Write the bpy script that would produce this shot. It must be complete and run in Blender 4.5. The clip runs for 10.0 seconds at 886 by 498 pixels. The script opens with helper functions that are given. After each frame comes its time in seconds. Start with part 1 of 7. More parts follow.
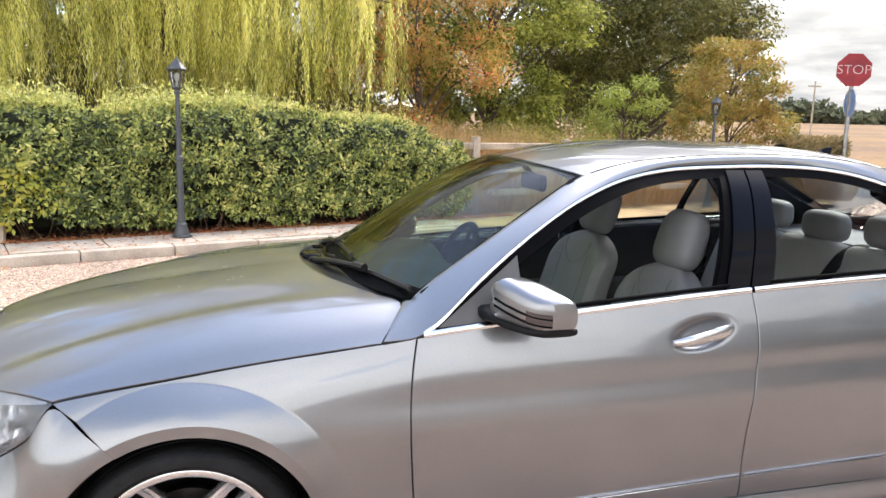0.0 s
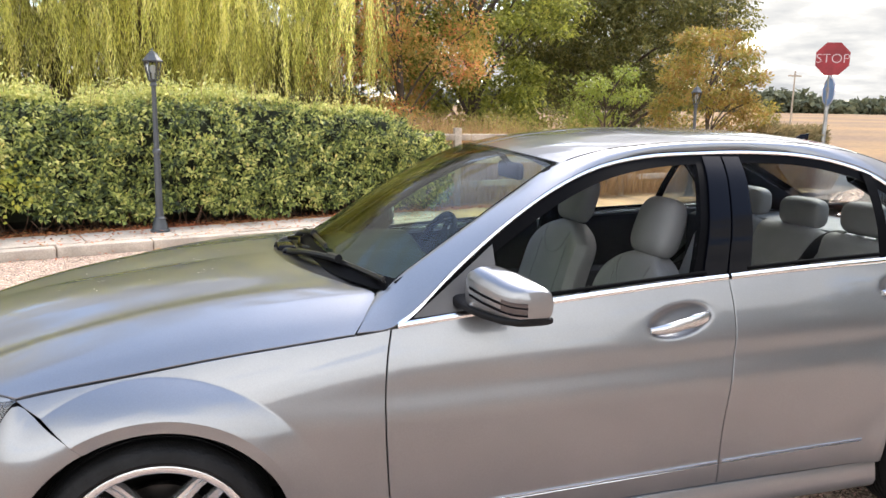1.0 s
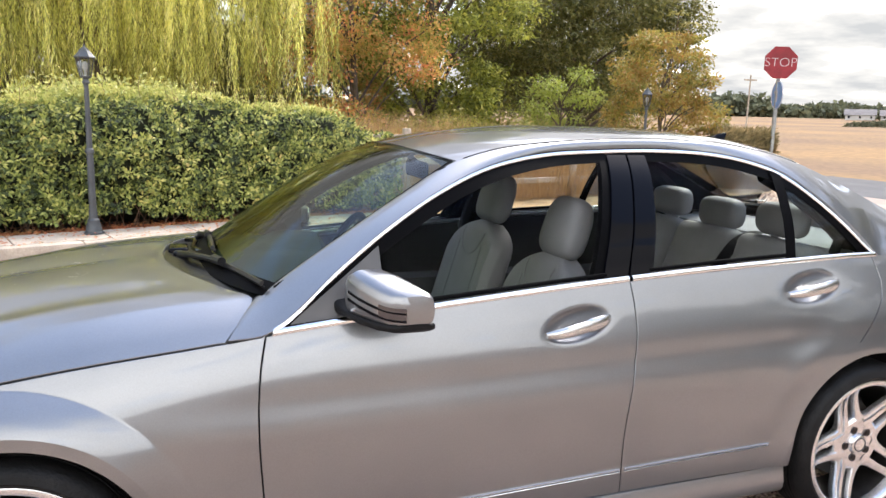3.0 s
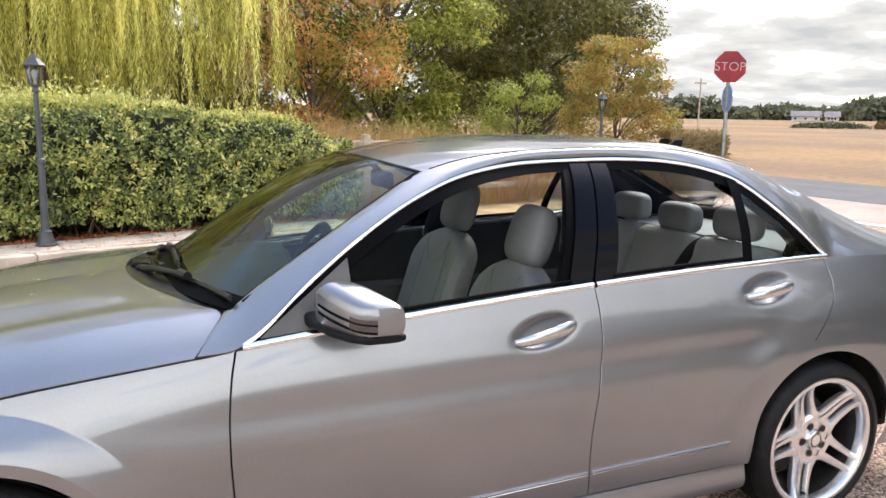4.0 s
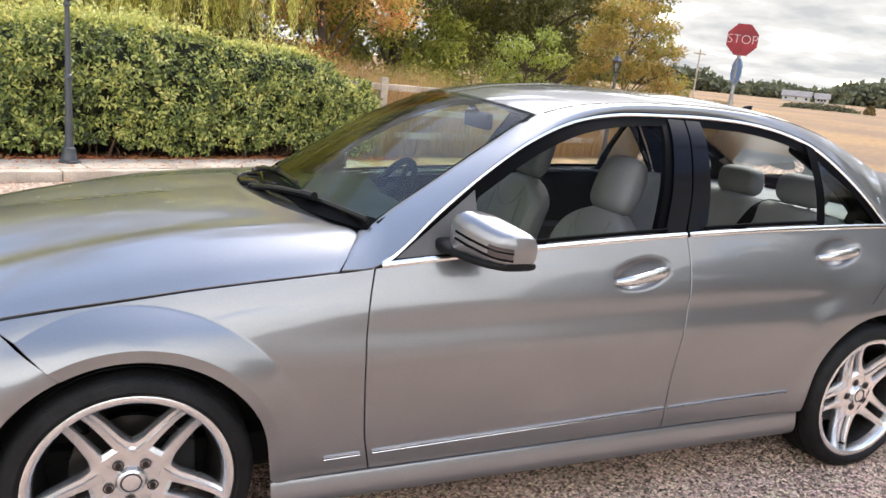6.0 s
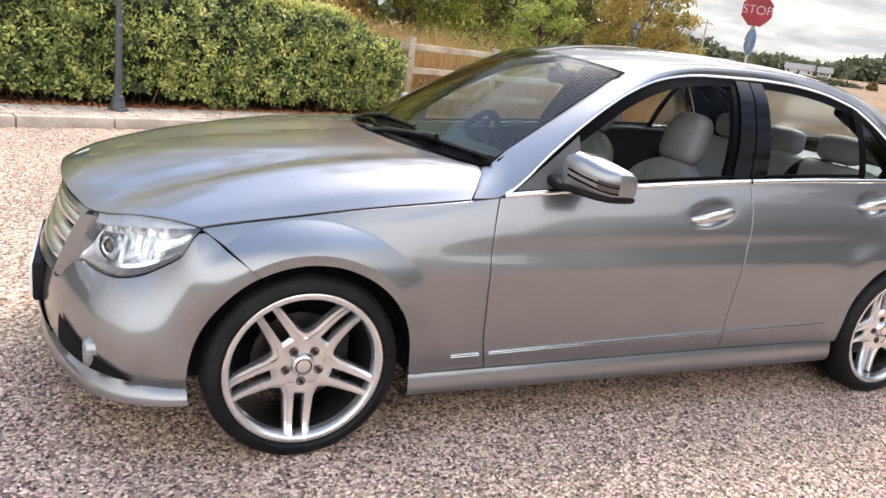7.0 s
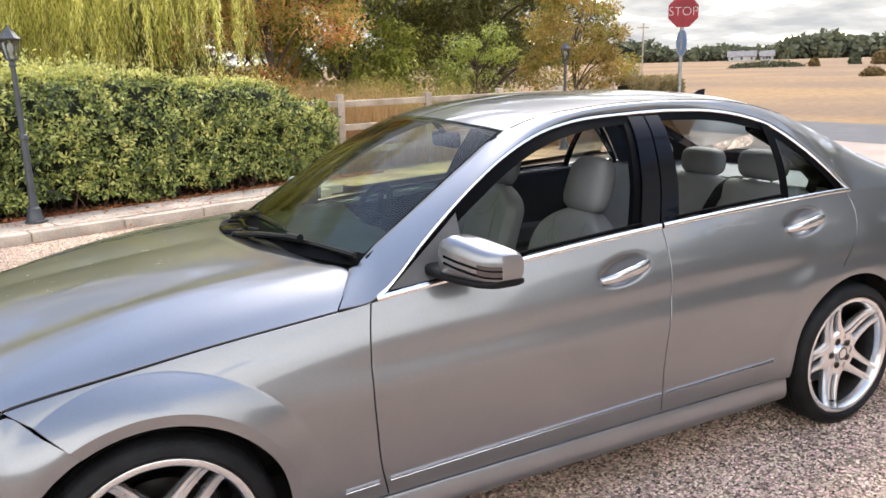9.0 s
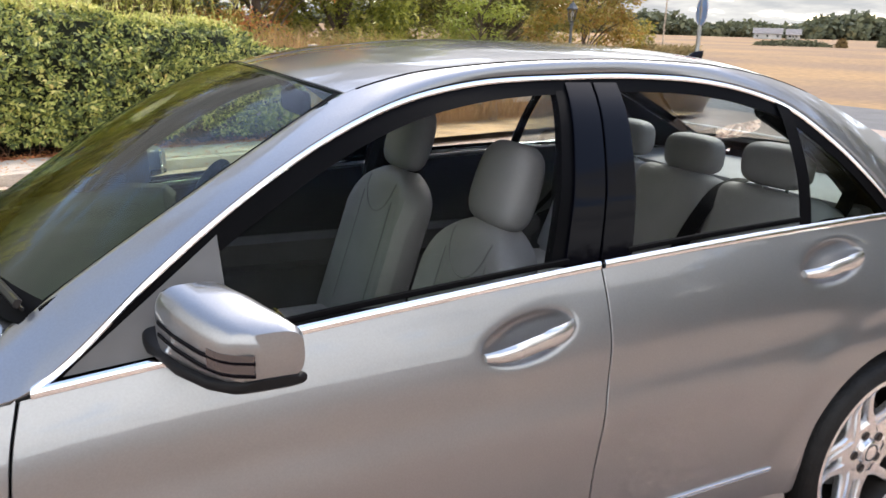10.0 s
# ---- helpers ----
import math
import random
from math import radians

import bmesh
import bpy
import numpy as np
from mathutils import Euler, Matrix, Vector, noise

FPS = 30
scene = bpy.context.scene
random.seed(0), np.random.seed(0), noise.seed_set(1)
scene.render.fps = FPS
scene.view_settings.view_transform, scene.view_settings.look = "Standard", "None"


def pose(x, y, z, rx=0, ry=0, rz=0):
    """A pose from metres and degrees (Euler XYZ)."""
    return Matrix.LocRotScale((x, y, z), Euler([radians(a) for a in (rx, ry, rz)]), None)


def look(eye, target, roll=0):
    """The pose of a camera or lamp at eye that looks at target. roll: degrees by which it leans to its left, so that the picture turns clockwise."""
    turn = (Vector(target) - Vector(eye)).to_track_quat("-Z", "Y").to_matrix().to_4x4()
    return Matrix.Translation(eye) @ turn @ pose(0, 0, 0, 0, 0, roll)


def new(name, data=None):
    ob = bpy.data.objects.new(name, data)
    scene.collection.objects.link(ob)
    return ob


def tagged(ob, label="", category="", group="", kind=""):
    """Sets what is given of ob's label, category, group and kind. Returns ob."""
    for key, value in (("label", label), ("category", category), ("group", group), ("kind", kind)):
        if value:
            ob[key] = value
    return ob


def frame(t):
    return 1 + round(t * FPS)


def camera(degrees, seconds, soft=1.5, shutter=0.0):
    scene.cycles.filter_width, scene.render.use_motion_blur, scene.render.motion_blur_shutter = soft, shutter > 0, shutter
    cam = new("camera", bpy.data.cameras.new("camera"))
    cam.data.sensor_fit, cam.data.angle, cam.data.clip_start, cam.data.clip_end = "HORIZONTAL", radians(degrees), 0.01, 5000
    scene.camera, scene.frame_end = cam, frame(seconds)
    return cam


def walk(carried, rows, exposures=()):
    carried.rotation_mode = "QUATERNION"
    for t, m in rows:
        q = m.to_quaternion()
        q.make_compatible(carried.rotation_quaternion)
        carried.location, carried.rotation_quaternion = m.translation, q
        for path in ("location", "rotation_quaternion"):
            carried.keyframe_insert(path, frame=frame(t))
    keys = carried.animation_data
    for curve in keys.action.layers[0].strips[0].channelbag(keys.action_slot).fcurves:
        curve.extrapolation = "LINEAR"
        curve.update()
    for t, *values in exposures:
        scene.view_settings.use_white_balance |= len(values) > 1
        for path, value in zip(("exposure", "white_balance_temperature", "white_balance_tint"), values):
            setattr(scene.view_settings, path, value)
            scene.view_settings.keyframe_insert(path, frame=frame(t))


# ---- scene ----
cam = camera(61.2, 10.0, shutter=0.08)
PATH = [
    (0, (0.148, -2.781, 1.477), (0.687, -0.884, 1.142), 1.6),
    (0.5, (0.139, -2.784, 1.464), (0.704, -0.897, 1.12), 1.4),
    (1, (0.186, -2.761, 1.463), (0.764, -0.879, 1.109), 1.2),
    (1.5, (0.287, -2.726, 1.458), (0.869, -0.847, 1.097), 1.1),
    (2, (0.361, -2.715, 1.457), (0.956, -0.841, 1.096), 1.2),
    (2.5, (0.39, -2.728, 1.459), (1.012, -0.861, 1.104), 1.4),
    (3, (0.439, -2.729, 1.449), (1.105, -0.875, 1.102), 1.5),
    (3.2, (0.447, -2.724, 1.458), (1.134, -0.877, 1.109), 1.6),
    (4.3, (0.364, -2.736, 1.474), (1.162, -0.929, 1.146), 0.8),
    (4.5, (0.323, -2.727, 1.478), (1.139, -0.93, 1.151), 0.7),
    (5, (0.219, -2.686, 1.473), (1.072, -0.909, 1.134), 0.6),
    (5.5, (0.138, -2.652, 1.414), (0.973, -0.881, 1.005), 3.1),
    (5.7, (0.08, -2.674, 1.426), (0.906, -0.902, 0.997), 4.4),
    (6.8, (-0.461, -2.843, 1.376), (0.358, -1.096, 0.848), 7.6),
    (7, (-0.568, -2.932, 1.363), (0.262, -1.196, 0.817), 7.7),
    (7.2, (-0.674, -3.05, 1.323), (0.191, -1.339, 0.748), 7.8),
    (7.5, (-0.758, -3.196, 1.262), (0.22, -1.565, 0.642), 8.7),
    (7.6, (-0.769, -3.246, 1.2), (0.232, -1.623, 0.598), 8.5),
    (7.8, (-0.826, -3.284, 1.268), (0.147, -1.66, 0.616), 8.9),
    (8, (-0.822, -3.278, 1.316), (0.011, -1.586, 0.652), 6.4),
    (8.2, (-0.735, -3.26, 1.401), (-0.035, -1.503, 0.752), 2.5),
    (8.5, (-0.463, -3.075, 1.501), (0.236, -1.283, 0.951), -1.1),
    (8.7, (-0.294, -2.935, 1.546), (0.475, -1.152, 1.058), -1.8),
    (9, (-0.106, -2.738, 1.503), (0.774, -0.999, 1.053), -1.4),
    (9.2, (0.042, -2.6, 1.48), (0.959, -0.883, 1.014), -1.7),
    (9.5, (0.322, -2.399, 1.463), (1.302, -0.728, 0.964), -3.0),
    (9.7, (0.528, -2.235, 1.417), (1.536, -0.589, 0.889), -1.2),
    (10, (0.772, -2.007, 1.433), (1.622, -0.281, 0.886), 1.9),
]
EXPOSURES = [(0.0, 1.29), (3.0, 1.29), (4.5, 1.14), (5.5, 1.20), (6.9, 1.24), (7.5, 0.93), (8.0, 0.68), (8.5, 1.00), (9.0, 1.19), (10.0, 1.18)]
walk(cam, [(t, look(eye, target, roll)) for t, eye, target, roll in PATH], EXPOSURES)

# ---- sky, sun ----
SUN_EL, SUN_AZ = 48.0, 50.0          # degrees; azimuth clockwise from +y
world = bpy.data.worlds.new("world")
scene.world = world
world.use_nodes = True
wn, wl = world.node_tree.nodes, world.node_tree.links
bg = wn["Background"]
sky = wn.new("ShaderNodeTexSky")
sky.sky_type, sky.sun_disc = "NISHITA", False
sky.sun_elevation, sky.sun_rotation = radians(SUN_EL), radians(SUN_AZ)
sky.air_density, sky.dust_density = 1.0, 2.0
wc = wn.new("ShaderNodeTexCoord")
wsep = wn.new("ShaderNodeSeparateXYZ")
wl.new(wc.outputs["Generated"], wsep.inputs[0])
# cloud layer: directions laid onto a flat sheet overhead
wadd = wn.new("ShaderNodeMath"); wadd.operation = "ADD"; wadd.inputs[1].default_value = 0.16
wl.new(wsep.outputs["Z"], wadd.inputs[0])
wmax = wn.new("ShaderNodeMath"); wmax.operation = "MAXIMUM"; wmax.inputs[1].default_value = 0.05
wl.new(wadd.outputs[0], wmax.inputs[0])
wdiv = wn.new("ShaderNodeVectorMath"); wdiv.operation = "DIVIDE"
wl.new(wc.outputs["Generated"], wdiv.inputs[0]); wl.new(wmax.outputs[0], wdiv.inputs[1])
wmul = wn.new("ShaderNodeVectorMath"); wmul.operation = "MULTIPLY"; wmul.inputs[1].default_value = (1.0, 1.0, 0.0)
wl.new(wdiv.outputs[0], wmul.inputs[0])
wno = wn.new("ShaderNodeTexNoise"); wno.inputs["Scale"].default_value = 2.3; wno.inputs["Detail"].default_value = 7; wno.inputs["Roughness"].default_value = 0.56
wl.new(wmul.outputs[0], wno.inputs["Vector"])
wrc = wn.new("ShaderNodeValToRGB")
wrc.color_ramp.elements[0].position, wrc.color_ramp.elements[0].color = 0.36, (5.8, 5.9, 6.0, 1)
wrc.color_ramp.elements[1].position, wrc.color_ramp.elements[1].color = 0.56, (8.7, 8.5, 8.2, 1)
wl.new(wno.outputs["Fac"], wrc.inputs[0])
wrm = wn.new("ShaderNodeValToRGB")
wrm.color_ramp.elements[0].position, wrm.color_ramp.elements[0].color = 0.55, (1, 1, 1, 1)
wrm.color_ramp.elements[1].position, wrm.color_ramp.elements[1].color = 0.65, (0.10, 0.10, 0.10, 1)
# more open blue overhead, thicker cloud towards the horizon
wup = wn.new("ShaderNodeMath"); wup.operation = "MULTIPLY_ADD"; wup.inputs[1].default_value = 0.34
wdir = wn.new("ShaderNodeVectorMath"); wdir.operation = "DOT_PRODUCT"; wdir.inputs[1].default_value = (0.05, 0.03, 0.998)
wl.new(wc.outputs["Generated"], wdir.inputs[0])
wopen = wn.new("ShaderNodeMapRange"); wopen.inputs[1].default_value, wopen.inputs[2].default_value = 0.54, 0.88
wl.new(wdir.outputs["Value"], wopen.inputs[0])
wl.new(wopen.outputs[0], wup.inputs[0]); wl.new(wno.outputs["Fac"], wup.inputs[2])
wl.new(wup.outputs[0], wrm.inputs[0])
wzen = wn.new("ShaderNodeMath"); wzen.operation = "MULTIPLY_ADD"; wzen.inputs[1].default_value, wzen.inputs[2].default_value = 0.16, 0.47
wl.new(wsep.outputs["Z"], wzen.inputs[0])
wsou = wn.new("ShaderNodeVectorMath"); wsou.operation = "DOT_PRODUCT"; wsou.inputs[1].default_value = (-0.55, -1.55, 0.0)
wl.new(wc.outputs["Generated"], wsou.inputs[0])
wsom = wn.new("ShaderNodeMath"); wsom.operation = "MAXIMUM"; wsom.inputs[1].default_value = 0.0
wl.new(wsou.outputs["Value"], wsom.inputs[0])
wzad = wn.new("ShaderNodeMath"); wzad.operation = "ADD"        # an unseen bright bank of cloud added to the south, lighting the near flank
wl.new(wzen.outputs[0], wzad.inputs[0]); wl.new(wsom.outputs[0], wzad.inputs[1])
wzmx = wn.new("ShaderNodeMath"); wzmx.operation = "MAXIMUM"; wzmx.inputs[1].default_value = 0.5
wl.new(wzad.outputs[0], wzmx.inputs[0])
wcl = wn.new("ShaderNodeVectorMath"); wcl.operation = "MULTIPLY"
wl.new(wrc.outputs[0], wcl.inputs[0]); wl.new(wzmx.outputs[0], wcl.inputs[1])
wmix = wn.new("ShaderNodeMix"); wmix.data_type = "RGBA"
wl.new(wrm.outputs[0], wmix.inputs[0]); wblu = wn.new("ShaderNodeVectorMath"); wblu.operation = "SCALE"; wblu.inputs["Scale"].default_value = 3.1
wl.new(sky.outputs[0], wblu.inputs[0])
wl.new(wblu.outputs[0], wmix.inputs[6]); wl.new(wcl.outputs[0], wmix.inputs[7])
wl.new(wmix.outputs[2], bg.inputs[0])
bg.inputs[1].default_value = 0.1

sun = new("sun", bpy.data.lights.new("sun", "SUN"))
sun.data.energy, sun.data.angle, sun.data.color = 1.7, radians(26), (1.0, 0.95, 0.87)
sd = Vector((math.sin(radians(SUN_AZ)) * math.cos(radians(SUN_EL)), math.cos(radians(SUN_AZ)) * math.cos(radians(SUN_EL)), math.sin(radians(SUN_EL))))
sun.matrix_world = look(sd * 40, (0, 0, 0))


# ---- materials ----
def material(name, colour, rough=0.5, metal=0.0, vary=0.15, scale=8.0, fine=0.0, fscale=120.0, bump=0.0, bscale=60.0, second=None, island=0.0, coat=0.0, coat_rough=0.03, spec=0.5, trans=0.0, ior=1.45, contrast=(0.35, 0.65), rough_vary=0.0):
    """A surface with broad and fine variation of its colour, and relief."""
    m = bpy.data.materials.new(name)
    m.use_nodes = True
    n, l = m.node_tree.nodes, m.node_tree.links
    p = n["Principled BSDF"]
    p.inputs["Roughness"].default_value, p.inputs["Metallic"].default_value = rough, metal
    p.inputs["Coat Weight"].default_value, p.inputs["Coat Roughness"].default_value = coat, coat_rough
    p.inputs["Specular IOR Level"].default_value, p.inputs["IOR"].default_value = spec, ior
    p.inputs["Transmission Weight"].default_value = trans
    co = n.new("ShaderNodeTexCoord")
    col = None
    if vary or second:
        t = n.new("ShaderNodeTexNoise"); t.inputs["Scale"].default_value, t.inputs["Detail"].default_value = scale, 4
        l.new(co.outputs["Object"], t.inputs["Vector"])
        r = n.new("ShaderNodeValToRGB")
        other = second or [c * (1 - vary) for c in colour]
        first = colour if second else [min(1, c * (1 + vary)) for c in colour]
        r.color_ramp.elements[0].position, r.color_ramp.elements[1].position = contrast
        r.color_ramp.elements[0].color, r.color_ramp.elements[1].color = (*other, 1), (*first, 1)
        l.new(t.outputs["Fac"], r.inputs[0])
        col = r.outputs[0]
    if fine:
        t2 = n.new("ShaderNodeTexNoise"); t2.inputs["Scale"].default_value, t2.inputs["Detail"].default_value = fscale, 3
        l.new(co.outputs["Object"], t2.inputs["Vector"])
        hs = n.new("ShaderNodeHueSaturation"); hs.inputs["Color"].default_value = (*colour, 1)
        mr = n.new("ShaderNodeMapRange"); mr.inputs[1].default_value, mr.inputs[2].default_value = 0.3, 0.7
        mr.inputs[3].default_value, mr.inputs[4].default_value = 1 - fine, 1 + fine
        l.new(t2.outputs["Fac"], mr.inputs[0]); l.new(mr.outputs[0], hs.inputs["Value"])
        if col:
            l.new(col, hs.inputs["Color"])
        col = hs.outputs[0]
    if island:
        ge = n.new("ShaderNodeNewGeometry")
        hs = n.new("ShaderNodeHueSaturation"); hs.inputs["Color"].default_value = (*colour, 1)
        mr = n.new("ShaderNodeMapRange"); mr.inputs[3].default_value, mr.inputs[4].default_value = 1 - island, 1 + island
        mh = n.new("ShaderNodeMapRange"); mh.inputs[3].default_value, mh.inputs[4].default_value = 0.5 - island * 0.05, 0.5 + island * 0.05
        l.new(ge.outputs["Random Per Island"], mr.inputs[0]); l.new(mr.outputs[0], hs.inputs["Value"])
        fr = n.new("ShaderNodeMath"); fr.operation = "FRACT"
        mu = n.new("ShaderNodeMath"); mu.operation = "MULTIPLY"; mu.inputs[1].default_value = 7.31
        l.new(ge.outputs["Random Per Island"], mu.inputs[0]); l.new(mu.outputs[0], fr.inputs[0]); l.new(fr.outputs[0], mh.inputs[0])
        l.new(mh.outputs[0], hs.inputs["Hue"])
        if col:
            l.new(col, hs.inputs["Color"])
        col = hs.outputs[0]
    if col:
        l.new(col, p.inputs["Base Color"])
    else:
        p.inputs["Base Color"].default_value = (*colour, 1)
    if bump:
        t3 = n.new("ShaderNodeTexNoise"); t3.inputs["Scale"].default_value, t3.inputs["Detail"].default_value = bscale, 4
        l.new(co.outputs["Object"], t3.inputs["Vector"])
        b = n.new("ShaderNodeBump"); b.inputs["Strength"].default_value, b.inputs["Distance"].default_value = bump, 0.01
        l.new(t3.outputs["Fac"], b.inputs["Height"]); l.new(b.outputs[0], p.inputs["Normal"])
    if rough_vary:
        t4 = n.new("ShaderNodeTexNoise"); t4.inputs["Scale"].default_value, t4.inputs["Detail"].default_value = scale * 2.3, 5
        l.new(co.outputs["Object"], t4.inputs["Vector"])
        mr = n.new("ShaderNodeMapRange"); mr.inputs[1].default_value, mr.inputs[2].default_value = 0.3, 0.7
        mr.inputs[3].default_value, mr.inputs[4].default_value = max(0.0, rough - rough_vary), rough + rough_vary
        l.new(t4.outputs["Fac"], mr.inputs[0]); l.new(mr.outputs[0], p.inputs["Roughness"])
    return m


def leafy(name, colours, rough=0.45, trans=0.25, patch=1.3, stretch=1.0, blend=0.5, sharp=0.2):
    """Foliage: every leaf its own tint out of the given colours, a little light shining through."""
    m = bpy.data.materials.new(name)
    m.use_nodes = True
    n, l = m.node_tree.nodes, m.node_tree.links
    p = n["Principled BSDF"]
    p.inputs["Roughness"].default_value = rough
    ge = n.new("ShaderNodeNewGeometry")
    r = n.new("ShaderNodeValToRGB")
    el = r.color_ramp.elements
    while len(el) < len(colours):
        el.new(0.5)
    for i, c in enumerate(colours):
        el[i].position, el[i].color = i / (len(colours) - 1), (c[0] * 1.10, c[1] * 0.98, c[2] * 0.86, 1)
    co = n.new("ShaderNodeTexCoord")
    t = n.new("ShaderNodeTexNoise"); t.inputs["Scale"].default_value, t.inputs["Detail"].default_value = patch, 3
    sq = n.new("ShaderNodeVectorMath"); sq.operation = "MULTIPLY"; sq.inputs[1].default_value = (1.0, 1.0, stretch)
    l.new(co.outputs["Object"], sq.inputs[0]); l.new(sq.outputs[0], t.inputs["Vector"])
    mr = n.new("ShaderNodeMapRange"); mr.inputs[1].default_value, mr.inputs[2].default_value = 0.5 - sharp, 0.5 + sharp
    l.new(t.outputs["Fac"], mr.inputs[0])
    mx = n.new("ShaderNodeMix"); mx.inputs[0].default_value = blend
    l.new(ge.outputs["Random Per Island"], mx.inputs[2]); l.new(mr.outputs[0], mx.inputs[3])
    l.new(mx.outputs[0], r.inputs[0])
    l.new(r.outputs[0], p.inputs["Base Color"])
    tr = n.new("ShaderNodeBsdfTranslucent")
    l.new(r.outputs[0], tr.inputs[0])
    ms = n.new("ShaderNodeMixShader"); ms.inputs[0].default_value = trans
    l.new(p.outputs[0], ms.inputs[1]); l.new(tr.outputs[0], ms.inputs[2])
    l.new(ms.outputs[0], n["Material Output"].inputs[0])
    return m


def gravel_material(name, cell, tints):
    """Pebbles: cells with a colour each, raised in the middle, broad patches of dust."""
    m = bpy.data.materials.new(name)
    m.use_nodes = True
    n, l = m.node_tree.nodes, m.node_tree.links
    p = n["Principled BSDF"]
    p.inputs["Roughness"].default_value = 0.85
    co = n.new("ShaderNodeTexCoord")
    wob = n.new("ShaderNodeTexNoise"); wob.inputs["Scale"].default_value = 3.0 / cell / 10
    l.new(co.outputs["Object"], wob.inputs["Vector"])
    v = n.new("ShaderNodeTexVoronoi"); v.inputs["Scale"].default_value = 1 / cell
    l.new(co.outputs["Object"], v.inputs["Vector"])
    sep = n.new("ShaderNodeSeparateColor")
    l.new(v.outputs["Color"], sep.inputs[0])
    r = n.new("ShaderNodeValToRGB")
    el = r.color_ramp.elements
    while len(el) < len(tints):
        el.new(0.5)
    for i, c in enumerate(tints):
        el[i].position, el[i].color = i / (len(tints) - 1), (*c, 1)
    l.new(sep.outputs[0], r.inputs[0])
    br = n.new("ShaderNodeTexNoise"); br.inputs["Scale"].default_value, br.inputs["Detail"].default_value = 0.7, 4
    l.new(co.outputs["Object"], br.inputs["Vector"])
    mr = n.new("ShaderNodeMapRange"); mr.inputs[1].default_value, mr.inputs[2].default_value, mr.inputs[3].default_value, mr.inputs[4].default_value = 0.3, 0.7, 0.72, 1.25
    l.new(br.outputs["Fac"], mr.inputs[0])
    hs = n.new("ShaderNodeHueSaturation")
    l.new(r.outputs[0], hs.inputs["Color"]); l.new(mr.outputs[0], hs.inputs["Value"])
    l.new(hs.outputs[0], p.inputs["Base Color"])
    b = n.new("ShaderNodeBump"); b.invert = True
    b.inputs["Strength"].default_value, b.inputs["Distance"].default_value = 1.0, cell * 0.7
    l.new(v.outputs["Distance"], b.inputs["Height"]); l.new(b.outputs[0], p.inputs["Normal"])
    return m


def metallic_paint(name, colour):
    m = material(name, colour, rough=0.33, metal=0.80, vary=0.04, scale=3, fine=0.04, fscale=240, coat=1.0, coat_rough=0.015, rough_vary=0.02)
    n, l = m.node_tree.nodes, m.node_tree.links
    p = n["Principled BSDF"]
    co = n.new("ShaderNodeTexCoord")
    fl = n.new("ShaderNodeTexNoise"); fl.inputs["Scale"].default_value, fl.inputs["Detail"].default_value = 900, 1
    l.new(co.outputs["Object"], fl.inputs["Vector"])
    b = n.new("ShaderNodeBump"); b.inputs["Strength"].default_value, b.inputs["Distance"].default_value = 0.06, 0.001
    l.new(fl.outputs["Fac"], b.inputs["Height"]); l.new(b.outputs[0], p.inputs["Normal"])
    p.inputs["Coat IOR"].default_value = 1.59
    p.inputs["Specular Tint"].default_value = (0.35, 0.35, 0.38, 1)
    # the clear coat ripples a little
    rip = n.new("ShaderNodeTexNoise"); rip.inputs["Scale"].default_value, rip.inputs["Detail"].default_value = 20, 3
    l.new(co.outputs["Object"], rip.inputs["Vector"])
    cb = n.new("ShaderNodeBump"); cb.inputs["Strength"].default_value, cb.inputs["Distance"].default_value = 0.028, 0.004
    l.new(rip.outputs["Fac"], cb.inputs["Height"]); l.new(cb.outputs[0], p.inputs["Coat Normal"])
    return m


def glass_material(name, tint, rough=0.0, clear=0.85, gloss=1.0):
    """Thin pane: mostly clear, with the gloss that Fresnel gives."""
    m = bpy.data.materials.new(name)
    m.use_nodes = True
    n, l = m.node_tree.nodes, m.node_tree.links
    n.remove(n["Principled BSDF"])
    tr = n.new("ShaderNodeBsdfTransparent"); tr.inputs[0].default_value = (*[c * clear for c in tint], 1)
    gl = n.new("ShaderNodeBsdfGlossy"); gl.inputs["Roughness"].default_value = rough; gl.inputs[0].default_value = (1, 1, 1, 1)
    fr = n.new("ShaderNodeFresnel"); fr.inputs[0].default_value = 1.52
    ms = n.new("ShaderNodeMixShader")
    mm = n.new("ShaderNodeMath"); mm.operation = "MULTIPLY"; mm.inputs[1].default_value = gloss; mm.use_clamp = True
    l.new(fr.outputs[0], mm.inputs[0]); l.new(mm.outputs[0], ms.inputs[0]); l.new(tr.outputs[0], ms.inputs[1]); l.new(gl.outputs[0], ms.inputs[2])
    l.new(ms.outputs[0], n["Material Output"].inputs[0])
    return m


PAINT = metallic_paint("silver_paint", (0.203, 0.208, 0.219))
BLACK = material("black_plastic", (0.008, 0.008, 0.009), rough=0.5, spec=0.15, vary=0.2, scale=30, bump=0.15, bscale=900)
GLOSS = material("gloss_black", (0.0015, 0.0015, 0.003), rough=0.04, vary=0, spec=0.09)
RUBBER = material("tyre_rubber", (0.008, 0.008, 0.0085), rough=0.55, spec=0.2, vary=0.35, scale=9, fine=0.2, fscale=60, bump=0.25, bscale=160)
SEAL = material("window_seal", (0.0022, 0.0022, 0.0027), rough=0.5, vary=0.1, spec=0.035)
CHROME = material("chrome", (0.72, 0.74, 0.77), rough=0.16, metal=1.0, vary=0.03, rough_vary=0.05)
ALLOY = material("alloy_silver", (0.66, 0.66, 0.67), rough=0.27, metal=0.9, vary=0.03, scale=14, coat=0.6)
